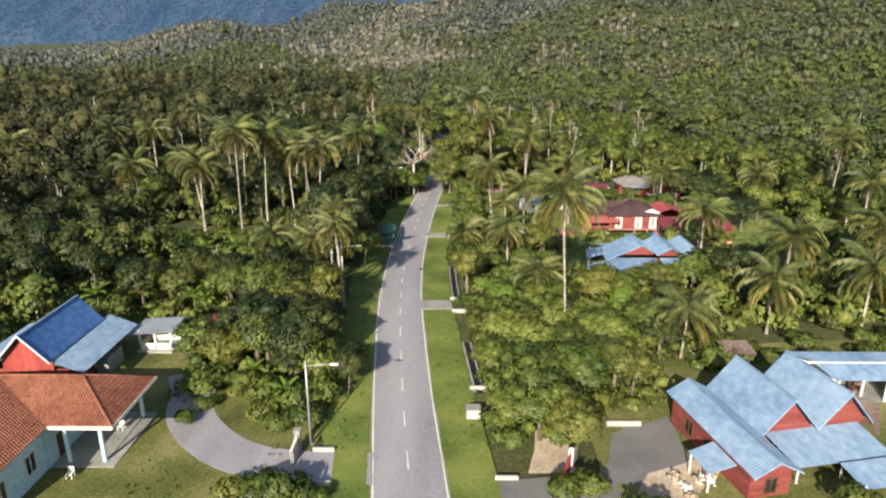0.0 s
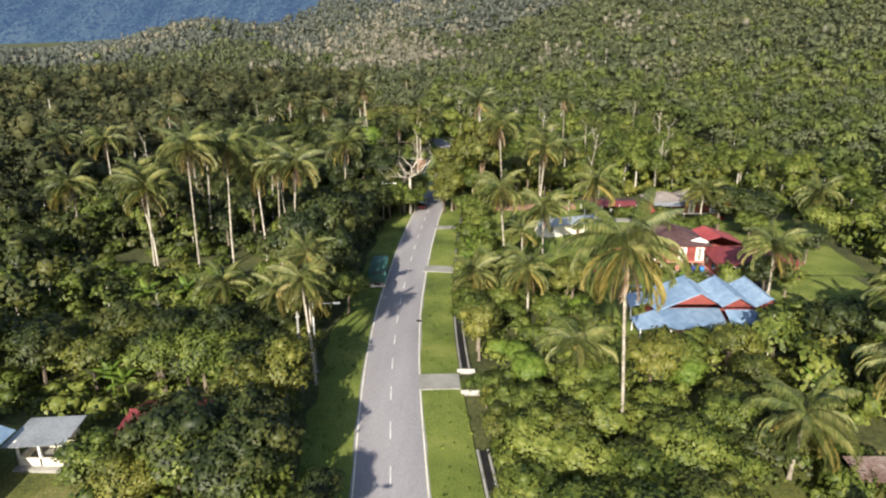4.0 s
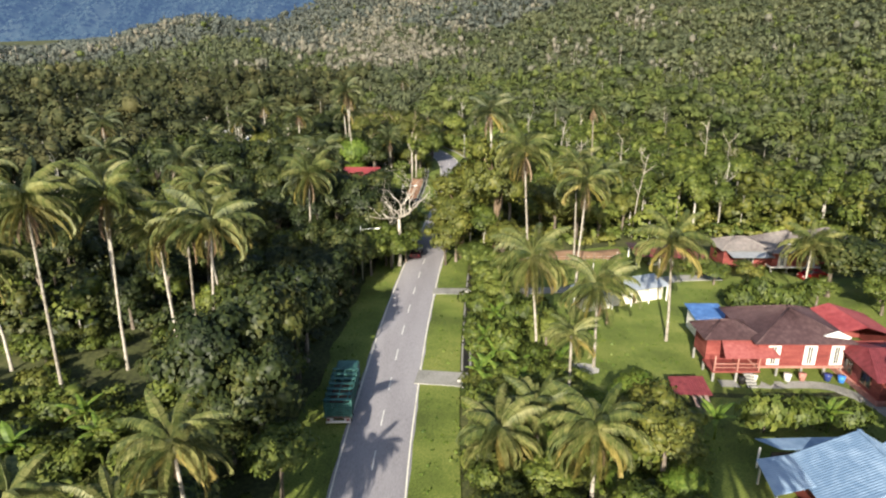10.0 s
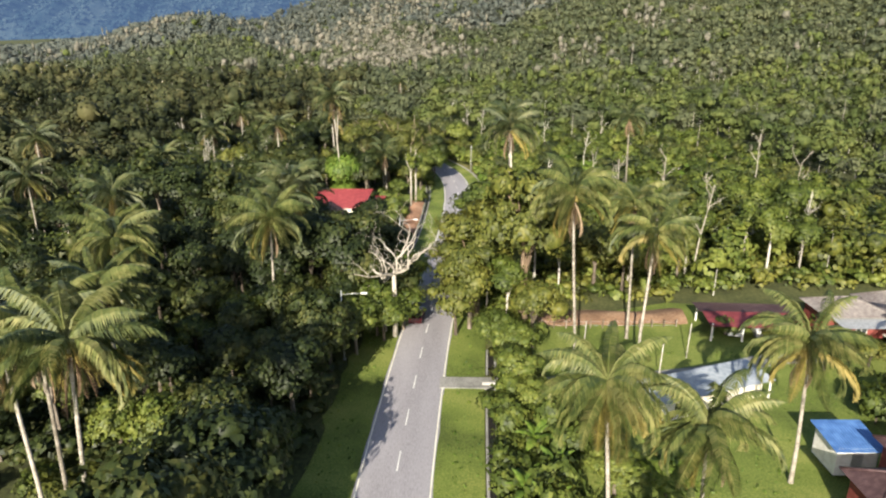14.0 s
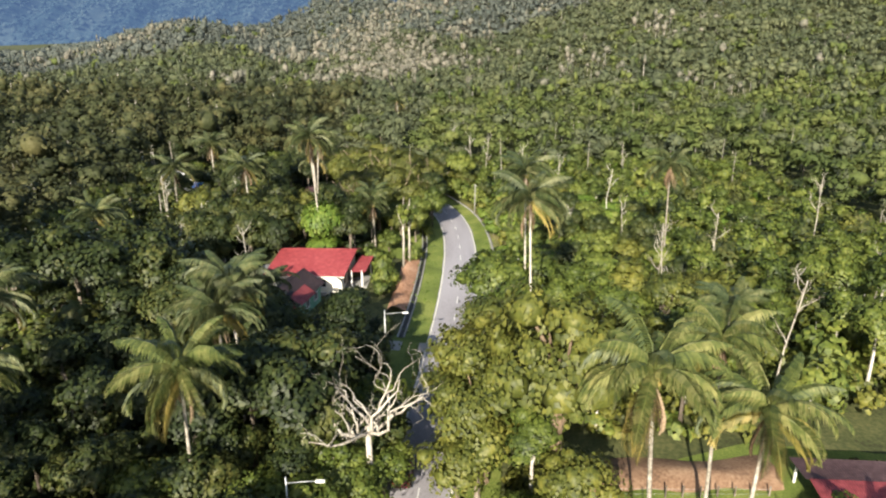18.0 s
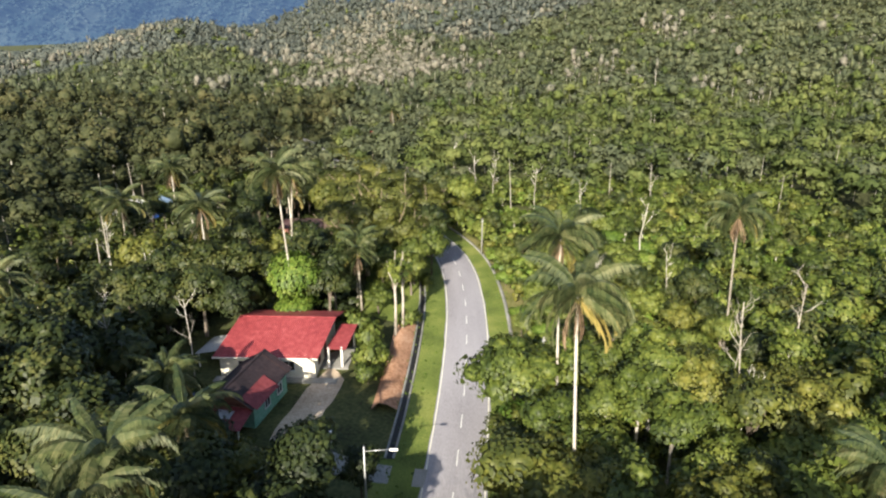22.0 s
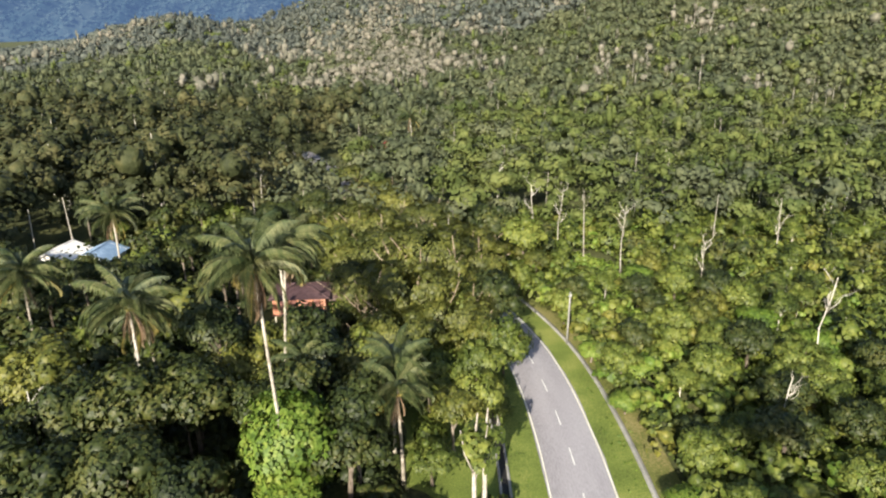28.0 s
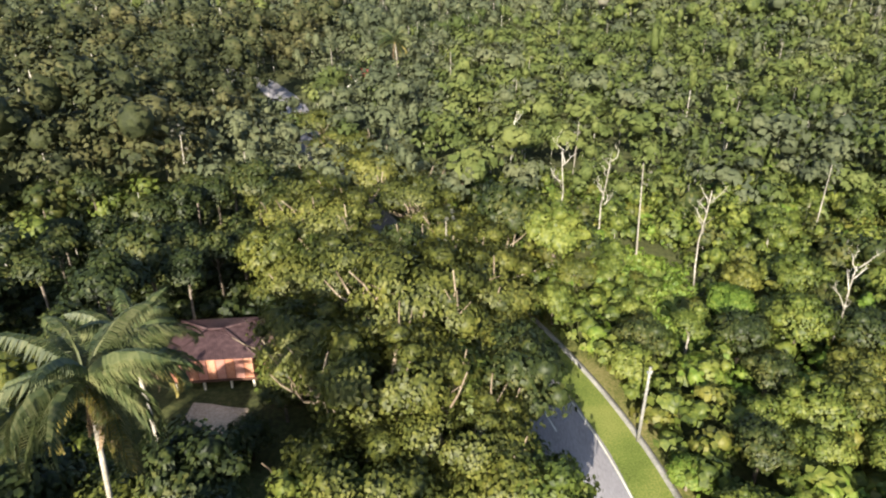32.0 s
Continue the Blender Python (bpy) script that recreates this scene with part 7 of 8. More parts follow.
def many_crowns(name, xs, ys, zs, reach, height, count, leaf, material, label, seed, trunks=True, bark=None, mid=0.66, half=0.42, stems=0.3, core=2, firm=0.7):
    """A wood too far off to count: crowns of leaf clumps on thin stems, all in one."""
    gen = np.random.default_rng(seed)
    n = len(xs)
    lump = 8
    # one broad lump, the others round its shoulders
    ang = gen.uniform(0, 2 * np.pi, (n, 1)) + np.arange(lump) * 2.4 + gen.uniform(-0.5, 0.5, (n, lump))
    rad = gen.uniform(0.4, 0.76, (n, lump))
    off = np.stack([rad * np.cos(ang), rad * np.sin(ang), gen.uniform(-0.7, 0.5, (n, lump))], -1)
    wide = gen.uniform(0.28, 0.5, (n, lump))
    off[:, 0] *= 0.25
    off[:, 0, 2] += 0.15
    wide[:, 0] = gen.uniform(0.46, 0.64, n)
    which = gen.integers(0, lump + 2, (n, count)) % lump
    d = gen.normal(0, 1, (n, count, 3))
    d[..., 2] = np.abs(d[..., 2]) * 0.9 + 0.05 * d[..., 2]
    d /= np.linalg.norm(d, axis=-1, keepdims=True)
    p = np.take_along_axis(off, which[..., None].repeat(3, -1), 1) + d * np.take_along_axis(wide, which, 1)[..., None] * gen.uniform(0.76, 1.22, (n, count, 1))
    size = np.stack([reach, reach, height * half], -1)[:, None, :]
    p = p * size + np.stack([xs, ys, zs + height * mid], -1)[:, None, :]
    leaves = leaf * np.clip(reach / np.mean(reach), 0.6, 1.3)
    way = p - np.stack([xs, ys, zs + height * (mid - 0.15)], -1)[:, None, :]
    way = 0.36 * d + 0.8 * way / (np.linalg.norm(way, axis=-1, keepdims=True) + 1e-9)
    way /= np.linalg.norm(way, axis=-1, keepdims=True) + 1e-9
    v, q, face = leaf_quads(p.reshape(-1, 3), way.reshape(-1, 3), np.repeat(leaves, count), gen, 0.28, 0.8, 0.8)
    if core:
        mids = off[:, :core] * size + np.stack([xs, ys, zs + height * mid], -1)[:, None, :]
        around = wide[:, :core, None, None] * firm * gen.uniform(0.82, 1.12, (n, core, len(LUMP_V), 1)) * size[:, :, None, :]
        cv = (mids[:, :, None, :] + LUMP_V * around).reshape(-1, 3)
        cq = (np.arange(n * core)[:, None, None] * len(LUMP_V) + LUMP_Q).reshape(-1, 4)
        v, q = np.concatenate([v, cv]), np.concatenate([q, cq + len(v)])
        face = np.concatenate([face, np.tile(LUMP_V, (n * core, 1))])
    me = fast_mesh(name, v, q, material)
    shade_by(me, face)
    ob = new(name, me)
    tagged(ob, label, "trees", kind="stuff")
    if trunks:
        few = gen.uniform(0, 1, n) < stems
        xs, ys, zs, height, n = xs[few], ys[few], zs[few], height[few], int(few.sum())
        w = 0.01 * height
        base = np.stack([xs, ys, zs], -1)
        top = base + np.stack([gen.normal(0, 0.3, n), gen.normal(0, 0.3, n), height * 0.85], -1)
        vs, k = [], 3
        for a in range(3):
            o = np.stack([np.cos(a * 2.1) * w, np.sin(a * 2.1) * w, 0 * w], -1)
            vs += [base + o, top + o * 0.4]
        vv = np.stack(vs, 1).reshape(-1, 3)
        b = np.arange(n)[:, None] * 6
        qq = np.concatenate([b + np.array([[0, 2, 3, 1]]), b + np.array([[2, 4, 5, 3]]), b + np.array([[4, 0, 1, 5]])])
        st = new(name.replace("wood", "stems") if "wood" in name else name + "_trunks", fast_mesh(name, vv, qq, bark or M_BARK_PALE))
        tagged(st, "thin pale trunks of the distant wood", "trunks", kind="stuff")
    return ob


left = {"broad": 215, "forest": 230}
grove = {}
for _, key, x, y, s, tall in candidates:
    fam = "forest" if "tall" in key else "broad"
    if left[fam] > 0:
        left[fam] -= 1
        plant(key, x, y, s, tall=tall)
    else:
        grove.setdefault("dark" if "dark" in key else "olive" if key == "olive" else "green", []).append((x, y, (3.7 if fam == "broad" else 2.7) * s, (7.6 if fam == "broad" else 11.5) * s * tall))
for key, rows in grove.items():
    X, Y, W_, H_ = np.array(rows).T
    many_crowns("grove_" + key, X, Y, land(X, Y) - 0.2, W_, H_, 200, 0.34, {"dark": M_LEAF_DARK, "olive": M_LEAF_OLIVE, "green": M_LEAF}[key], "dense grove of %s leafy trees behind the first rows" % key, 70 + len(key), True, M_BARK_PALE, 0.58, 0.5, 0.8)

# trees that stand out
for key, x, y, s, tall, label in (
        ("lime", -24.6, 223.6, 1.4, 1.25, "large bright green round tree behind the red-roofed house"), ("bigolive", 6.8, 156.0, 1.35, 1.3, "large open brown-trunked tree with olive leaves beside the road"), ("bigolive", 1.6, 163.6, 1.15, 1.1, ""), ("bigolive", 3.0, 170.5, 0.9, 0.95, ""), ("olive", 3.6, 178.4, 1.45, 1.0, ""),
        ("bigolive", 8.6, 177.0, 0.9, 0.95, ""), ("bigolive", 4.6, 186.0, 0.85, 0.8, ""), ("round", 4.4, 196.0, 1.5, 1.0, "bushy light-green tree beside the road"), ("lime", 11.5, 186.5, 1.0, 1.0, ""), ("lime", 4.9, 189.4, 1.2, 0.95, ""), ("round", 7.2, 203.0, 0.85, 0.9, ""),
        ("round", -11.4, 167.0, 0.95, 0.9, ""), ("dark", -14.4, 171.5, 1.0, 1.0, ""), ("round", -13.6, 159.0, 0.9, 1.0, ""), ("big", -13.6, 262.0, 1.0, 1.2, ""), ("big", -19.5, 271.0, 0.95, 1.0, ""), ("big", -11.5, 281.0, 0.9, 0.9, ""), ("big", -24.0, 283.0, 0.95, 1.0, ""), ("round", -10.8, 252.6, 1.15, 1.2, ""), ("big", -15.6, 251.0, 0.9, 1.25, ""), ("olive", -11.5, 245.0, 0.9, 1.0, ""),
        ("round", 9.0, 57.0, 1.05, 0.85, "broad leafy tree beside the drain"), ("round", 13.0, 60.5, 1.0, 0.85, ""), ("round", 6.2, 66.0, 0.95, 0.9, ""), ("round", -17.5, 62.0, 1.1, 0.9, ""), ("round", -15.4, 66.0, 0.8, 0.9, ""), ("dark", -10.0, 58.0, 0.5, 1.2, ""), ("dark", -9.9, 61.5, 0.5, 1.0, ""), ("olive", 16.2, 103.0, 0.9, 0.95, ""), ("lime", 12.4, 97.5, 0.6, 0.9, ""), ("lime", 17.0, 113.2, 0.8, 0.85, "low yellow-green bushy tree on the lawn"), ("olive", 16.2, 107.0, 0.9, 0.85, "olive-green bushy tree beside the lean-to"), ("shrub", 27.4, 109.6, 1.7, 1.3, ""), ("shrub", 30.4, 109.8, 1.5, 1.2, ""),
        ("round", 4.6, 142.5, 0.8, 0.95, ""), ("round", 4.8, 148.5, 0.85, 0.9, ""), ("dark", 52.0, 143.0, 1.5, 0.75, "broad dark tree beside the grey-roofed house"), ("dark", 58.0, 141.0, 1.4, 0.75, ""), ("round", 62.0, 147.0, 1.3, 0.8, ""), ("round", 38.0, 147.5, 0.7, 0.7, ""), ("olive", 43.0, 148.0, 0.7, 0.7, ""), 
        ("round", 46.0, 88.0, 1.1, 0.9, ""), ("round", 37.5, 88.2, 1.0, 0.9, ""), ("round", 35.0, 86.5, 0.9, 0.9, ""), ("dark", 40.0, 84.0, 1.0, 1.0, ""),
        ("shrub", -12.2, 205.5, 1.2, 1.2, ""), ("shrub", -12.0, 209.0, 1.5, 1.3, ""), ("shrub", -13.0, 213.0, 1.5, 1.6, ""), ("round", -11.8, 211.0, 0.55, 0.8, ""), ("shrub", -14.6, 218.0, 1.6, 1.4, ""), ("shrub", -6.4, 240.0, 1.1, 1.6, ""), ("shrub", -5.8, 237.0, 0.9, 1.3, ""), ("shrub", -13.0, 231.0, 1.5, 1.2, ""), ("shrub", -8.0, 221.0, 1.3, 1.3, ""),
        ("round", -20.0, 76.0, 0.95, 1.0, ""), ("olive", -15.5, 74.5, 0.95, 1.1, "olive and yellowish leafy tree beside the verge"), ("olive", -18.5, 71.0, 0.7, 1.0, "")):
    plant(key, x, y, s, tall=tall, label=label)
for key, x, y, s, tall in (("round", 8.2, 52.6, 1.05, 0.9), ("round", 12.6, 55.6, 1.05, 0.9), ("olive", 16.8, 57.6, 0.95, 0.9), ("round", 5.0, 60.5, 0.75, 0.9), ("round", 20.0, 62.8, 0.85, 0.8), ("dark", 24.2, 66.2, 0.8, 0.8), ("olive", 28.4, 68.0, 0.7, 0.8), ("round", 17.6, 64.6, 0.95, 0.9), ("round", 9.4, 63.6, 0.95, 0.9),
                           ("shrub", -13.0, 59.2, 1.6, 1.5), ("shrub", -14.6, 41.8, 1.2, 0.9), ("shrub", -12.6, 41.4, 1.3, 1.0), ("shrubolive", -16.6, 41.6, 1.1, 0.9), ("shrub", -10.6, 41.0, 1.0, 0.9), ("shrub", 8.8, 41.2, 1.1, 1.1), ("shrub", 11.2, 41.6, 1.0, 1.3), ("round", -19.4, 66.6, 0.85, 0.9), ("round", -23.0, 64.6, 0.6, 0.8), ("shrub", -13.0, 52.0, 1.3, 0.9), ("shrub", -15.4, 51.0, 1.2, 0.8), ("shrubolive", -17.0, 53.4, 1.3, 0.9), ("shrub", -14.2, 54.6, 1.5, 1.0), ("shrub", -17.8, 56.0, 1.4, 1.0), ("shrub", -12.4, 56.4, 1.4, 1.1), ("round", -20.6, 57.4, 0.5, 0.8),
                           ("shrub", -24.4, 68.0, 1.5, 1.3), ("shrubolive", -22.6, 68.6, 1.4, 1.3), ("olive", -18.2, 71.4, 0.85, 1.1), ("round", -28.6, 79.0, 0.95, 1.0), ("round", -24.8, 79.6, 1.0, 1.0), ("round", -21.4, 80.4, 0.9, 1.0),
                           ("olive", -8.4, 242.6, 0.95, 1.25), ("big", -8.8, 268.6, 0.95, 1.0), ("lime", -24.4, 222.4, 1.05, 0.75), ("big", -10.2, 259.4, 0.84, 0.95), ("dark", -26.4, 252.4, 0.55, 0.9), ("shrub", -28.0, 252.4, 1.3, 1.0), ("shrub", -33.6, 253.0, 1.3, 1.0), ("dark", -24.6, 256.8, 0.6, 1.0), ("shrub", -30.6, 252.0, 1.4, 1.0), ("shrub", -25.6, 259.6, 1.6, 1.2), ("round", 6.3, 50.8, 0.8, 0.85), ("shrub", 5.6, 48.2, 1.1, 1.0), ("shrub", 9.4, 49.4, 1.2, 0.9), ("round", -10.6, 156.0, 0.9, 1.1), ("round", -12.4, 151.0, 0.9, 1.1), ("olive", 0.5, 158.0, 1.2, 1.1), ("round", 3.2, 150.6, 0.8, 1.0), ("round", -13.6, 100.6, 0.8, 1.1), ("dark", -16.6, 106.0, 1.1, 1.2), ("dark", -21.0, 108.0, 1.3, 1.25), ("dark", -18.4, 113.0, 1.35, 1.25), ("dark", -25.0, 112.0, 1.0, 1.1), ("dark", -16.4, 119.0, 1.25, 1.25), ("round", 27.4, 86.0, 0.75, 0.8), ("round", 31.4, 86.6, 0.75, 0.8), ("round", 23.0, 82.6, 0.85, 0.8), ("talldark", -38.0, 186.0, 1.5, 1.0), ("talldark", -43.5, 184.0, 1.55, 1.0), ("talldark", -49.0, 187.5, 1.6, 1.0), ("talldark", -54.5, 183.5, 1.5, 1.0), ("talldark", -41.0, 191.5, 1.45, 1.0), ("talldark", -47.0, 193.5, 1.5, 1.0), ("talldark", -33.0, 182.0, 1.4, 1.0), ("talldark", -60.0, 189.0, 1.6, 1.0), ("talldark", -53.0, 196.0, 1.5, 1.0), ("talldark", -44.0, 200.0, 1.4, 1.0), ("talldark", -29.0, 178.5, 1.3, 1.0), ("round", 1.6, 281.0, 1.25, 1.1), ("dark", -3.2, 284.0, 1.3, 1.1), ("big", -15.0, 293.0, 0.9, 0.9), ("big", -22.0, 304.0, 0.9, 0.9), ("big", -27.0, 318.0, 0.85, 0.9), ("big", -33.0, 331.0, 0.85, 0.9), ("big", -30.0, 294.0, 0.9, 0.95), ("big", -20.0, 257.0, 0.7, 1.2), ("olive", -14.5, 246.5, 0.9, 1.0), ("big", -25.0, 273.0, 0.8, 0.9),
                           ("round", -33.0, 348.0, 1.1, 1.0), ("dark", -20.8, 63.2, 1.15, 0.95), ("round", -26.8, 63.2, 0.9, 0.9), ("dark", -16.0, 60.8, 1.0, 0.9), ("olive", -23.4, 61.4, 0.75, 0.9), ("round", -14.6, 62.6, 0.8, 0.95), ("round", -24.6, 66.4, 0.75, 0.8), ("dark", -16.4, 66.8, 1.0, 0.95),
                           ("round", -12.8, 226.0, 0.7, 0.9), ("olive", -10.8, 231.0, 0.85, 1.1), ("round", -8.2, 233.6, 0.85, 1.25), ("round", -13.2, 238.0, 1.0, 1.0), ("round", -8.0, 238.4, 0.9, 1.3), ("round", 8.3, 49.4, 1.05, 0.9), ("shrub", 5.2, 56.4, 1.6, 1.2), ("shrub", 11.8, 51.6, 1.5, 1.2), ("shrubolive", 13.8, 53.0, 1.6, 1.2), ("shrub", 4.8, 51.0, 1.2, 1.0), ("round", 16.0, 61.4, 0.9, 0.9), ("round", -12.0, 242.0, 0.9, 1.0), ("big", -10.2, 247.2, 0.72, 1.25), ("round", 5.2, 114.5, 0.7, 0.9), ("shrub", 7.5, 116.5, 1.6, 1.3), ("round", 10.4, 115.6, 0.7, 0.8), ("shrub", 5.5, 126.5, 1.7, 1.4), ("round", 10.6, 127.6, 0.75, 0.8), ("shrub", 8.0, 131.5, 1.6, 1.4), ("lime", 14.6, 127.5, 0.7, 0.8), ("round", 6.2, 137.6, 0.7, 0.9), ("shrub", 11.0, 134.0, 1.5, 1.2), ("round", 55.0, 136.0, 0.95, 0.8), ("dark", 58.0, 122.5, 0.95, 0.9), ("round", 65.0, 131.0, 1.2, 0.95), ("dark", 43.6, 106.4, 0.95, 0.9), ("round", 47.5, 108.0, 0.8, 0.8), ("shrub", 40.0, 108.6, 1.7, 1.4), ("shrub", 35.0, 110.0, 1.5, 1.1), ("shrub", 37.0, 137.4, 1.7, 1.3), ("shrub", 40.5, 138.2, 1.8, 1.4), ("shrub", 44.0, 137.6, 1.7, 1.2), ("round", 48.0, 138.6, 0.75, 0.8), ("shrub", 8.6, 120.4, 1.3, 1.4), ("shrub", 5.6, 122.8, 1.5, 1.7), ("shrub", 6.8, 134.6, 1.5, 1.6), ("lime", 12.8, 112.2, 0.5, 0.9)):
    plant(key, x, y, s, tall=tall)

# tall trees over the shaded hollow before the timber hut, by the dead tree, and over the bend
for key, x, y, s, tall in (("dark", -39.2, 227.4, 1.25, 1.1), ("dark", -34.4, 229.0, 1.2, 1.1), ("dark", -44.4, 226.0, 1.25, 1.1), ("olive", -51.0, 232.5, 1.3, 1.1), ("dark", -36.4, 218.6, 1.2, 1.1), ("dark", -31.0, 216.8, 1.0, 1.2), ("dark", -41.0, 217.0, 1.2, 1.1), ("dark", -47.0, 219.0, 1.2, 1.1),
                           ("round", -5.1, 242.6, 0.95, 1.3), ("round", -6.8, 247.4, 0.8, 1.1), ("dark", -5.8, 252.6, 1.05, 1.25), ("dark", -5.2, 256.6, 0.9, 1.3), ("round", -9.6, 154.6, 0.9, 0.9), ("bigolive", 1.2, 160.2, 1.1, 0.95), ("olive", -0.9, 164.4, 1.25, 1.05), ("round", -8.2, 166.0, 1.05, 1.0), ("olive", 0.4, 170.4, 1.1, 1.0), ("round", -7.6, 157.6, 0.95, 0.85), ("olive", -1.2, 156.2, 1.05, 0.95), ("dark", -8.6, 160.4, 1.0, 1.0), ("talldark", -15.7, 160.6, 1.42, 1.0), ("talldark", -18.8, 159.0, 1.45, 1.0), ("talldark", -21.4, 158.2, 1.2, 1.0), ("talldark", -13.0, 162.0, 1.42, 1.0), ("talldark", -14.6, 157.6, 1.35, 1.0), ("talldark", -24.0, 160.0, 1.2, 1.0),
                           ("big", -16.4, 242.8, 0.8, 1.1), ("big", -22.6, 259.4, 0.75, 1.15), ("big", -8.2, 261.0, 0.75, 1.0), ("big", -9.0, 277.0, 0.85, 1.0), ("big", -26.5, 285.0, 0.9, 1.0)):
    plant(key, x, y, s, tall=tall)

# leafy edges along the verge
random.seed(29)
y = 60.0
while y < 196:
    if y < 186:
        o = random.uniform(8.2, 9.8)
        key = random.choice(("shrub", "shrub", "dark", "round"))
        out = (2.6 if "shrub" not in key else 0.6) if y < 108 else 1.2 if y < 156 else -0.8
        plant(key, float(road_x(y)) - o - out, y, (1.0 if random.random() < 0.5 else 0.62) * (0.8 if y < 108 else 1.0), tall=random.uniform(0.9, 1.5) * (0.8 if y < 108 else 1.0))
    if not (78 < y < 85 or 116 < y < 122 or 142 < y < 148 or y > 156):
        key = random.choice(("shrub", "shrubolive")) if y > 112 else random.choice(("round", "shrub", "olive"))
        plant(key, float(road_x(y)) + random.uniform(9.0, 10.2), y + 0.7, random.uniform(0.55, 0.8) if key in ("round", "olive") else random.uniform(1.1, 1.7), tall=random.uniform(0.9, 1.3))
    y += random.uniform(2.0, 3.2)

# shrubs on the open and half-open ground
random.seed(33)
for x0, x1, y0, y1, n in ((-46, -22, 90, 108, 46), (-60, -20, 108, 130, 70), (-30, -11, 52, 60, 9), (24, 60, 62, 74, 26), (8, 20, 262, 284, 6), (-40, -36, 246, 256, 5), (-84, -64, 268, 296, 16), (-60, -42, 72, 90, 18), (8, 12, 84, 112, 8), (30, 60, 150, 160, 9), (-37, -30, 188, 204, 10), (3.6, 6.5, 112, 150, 20), (14, 62, 30, 42, 16)):
    for _ in range(n):
        x, y = random.uniform(x0, x1), random.uniform(y0, y1)
        if abs(x - float(road_x(y))) > 9.5:
            plant(random.choice(("shrub", "shrub", "shrubolive")), x, y, random.uniform(0.8, 1.6), tall=random.uniform(0.7, 1.1))


def scatter(step, keep, x0, x1, y0, y1, seed):
    gen = np.random.default_rng(seed)
    X, Y = np.meshgrid(np.arange(x0, x1, step), np.arange(y0, y1, step))
    X = X + gen.uniform(-0.48, 0.48, X.shape) * step
    Y = Y + gen.uniform(-0.48, 0.48, X.shape) * step
    X, Y = X.ravel(), Y.ravel()
    ok = keep(X, Y)
    return X[ok], Y[ok], gen


def in_sight(X, Y):
    return (np.abs(X + 4) < 0.74 * (Y + 16)) & (Y > 40)


def near_part(X, Y):
    return (X > -80) & (X < 88) & (Y < 296)


def road_free(X, Y):
    return (np.abs(X - road_x(np.clip(Y, -60, 430))) > np.where(np.abs(Y - 366) < 14, 5.0, 2.6)) | (Y > 400)


# dry pale stretches of the hill: x, y, half widths, share
DRY = ((-86, 595, 32, 67, 0.8), (-44, 623, 39, 128, 0.9), (-1, 624, 29, 73, 0.75), (-81, 861, 45, 182, 0.75), (-40, 1073, 60, 134, 0.75), (14, 802, 41, 50, 0.7), (102, 839, 41, 37, 0.8), (-469, 944, 70, 182, 0.6), (-423, 1009, 73, 182, 0.5), (-254, 1023, 59, 67, 0.55), (85, 549, 21, 30, 0.5), (105, 523, 20, 32, 0.4), (164, 627, 21, 46, 0.45), (191, 857, 31, 55, 0.5), (-143, 849, 45, 182, 0.5), (-133, 515, 23, 29, 0.4), (143, 472, 21, 32, 0.3), (-80, 706, 35, 68, 0.6))


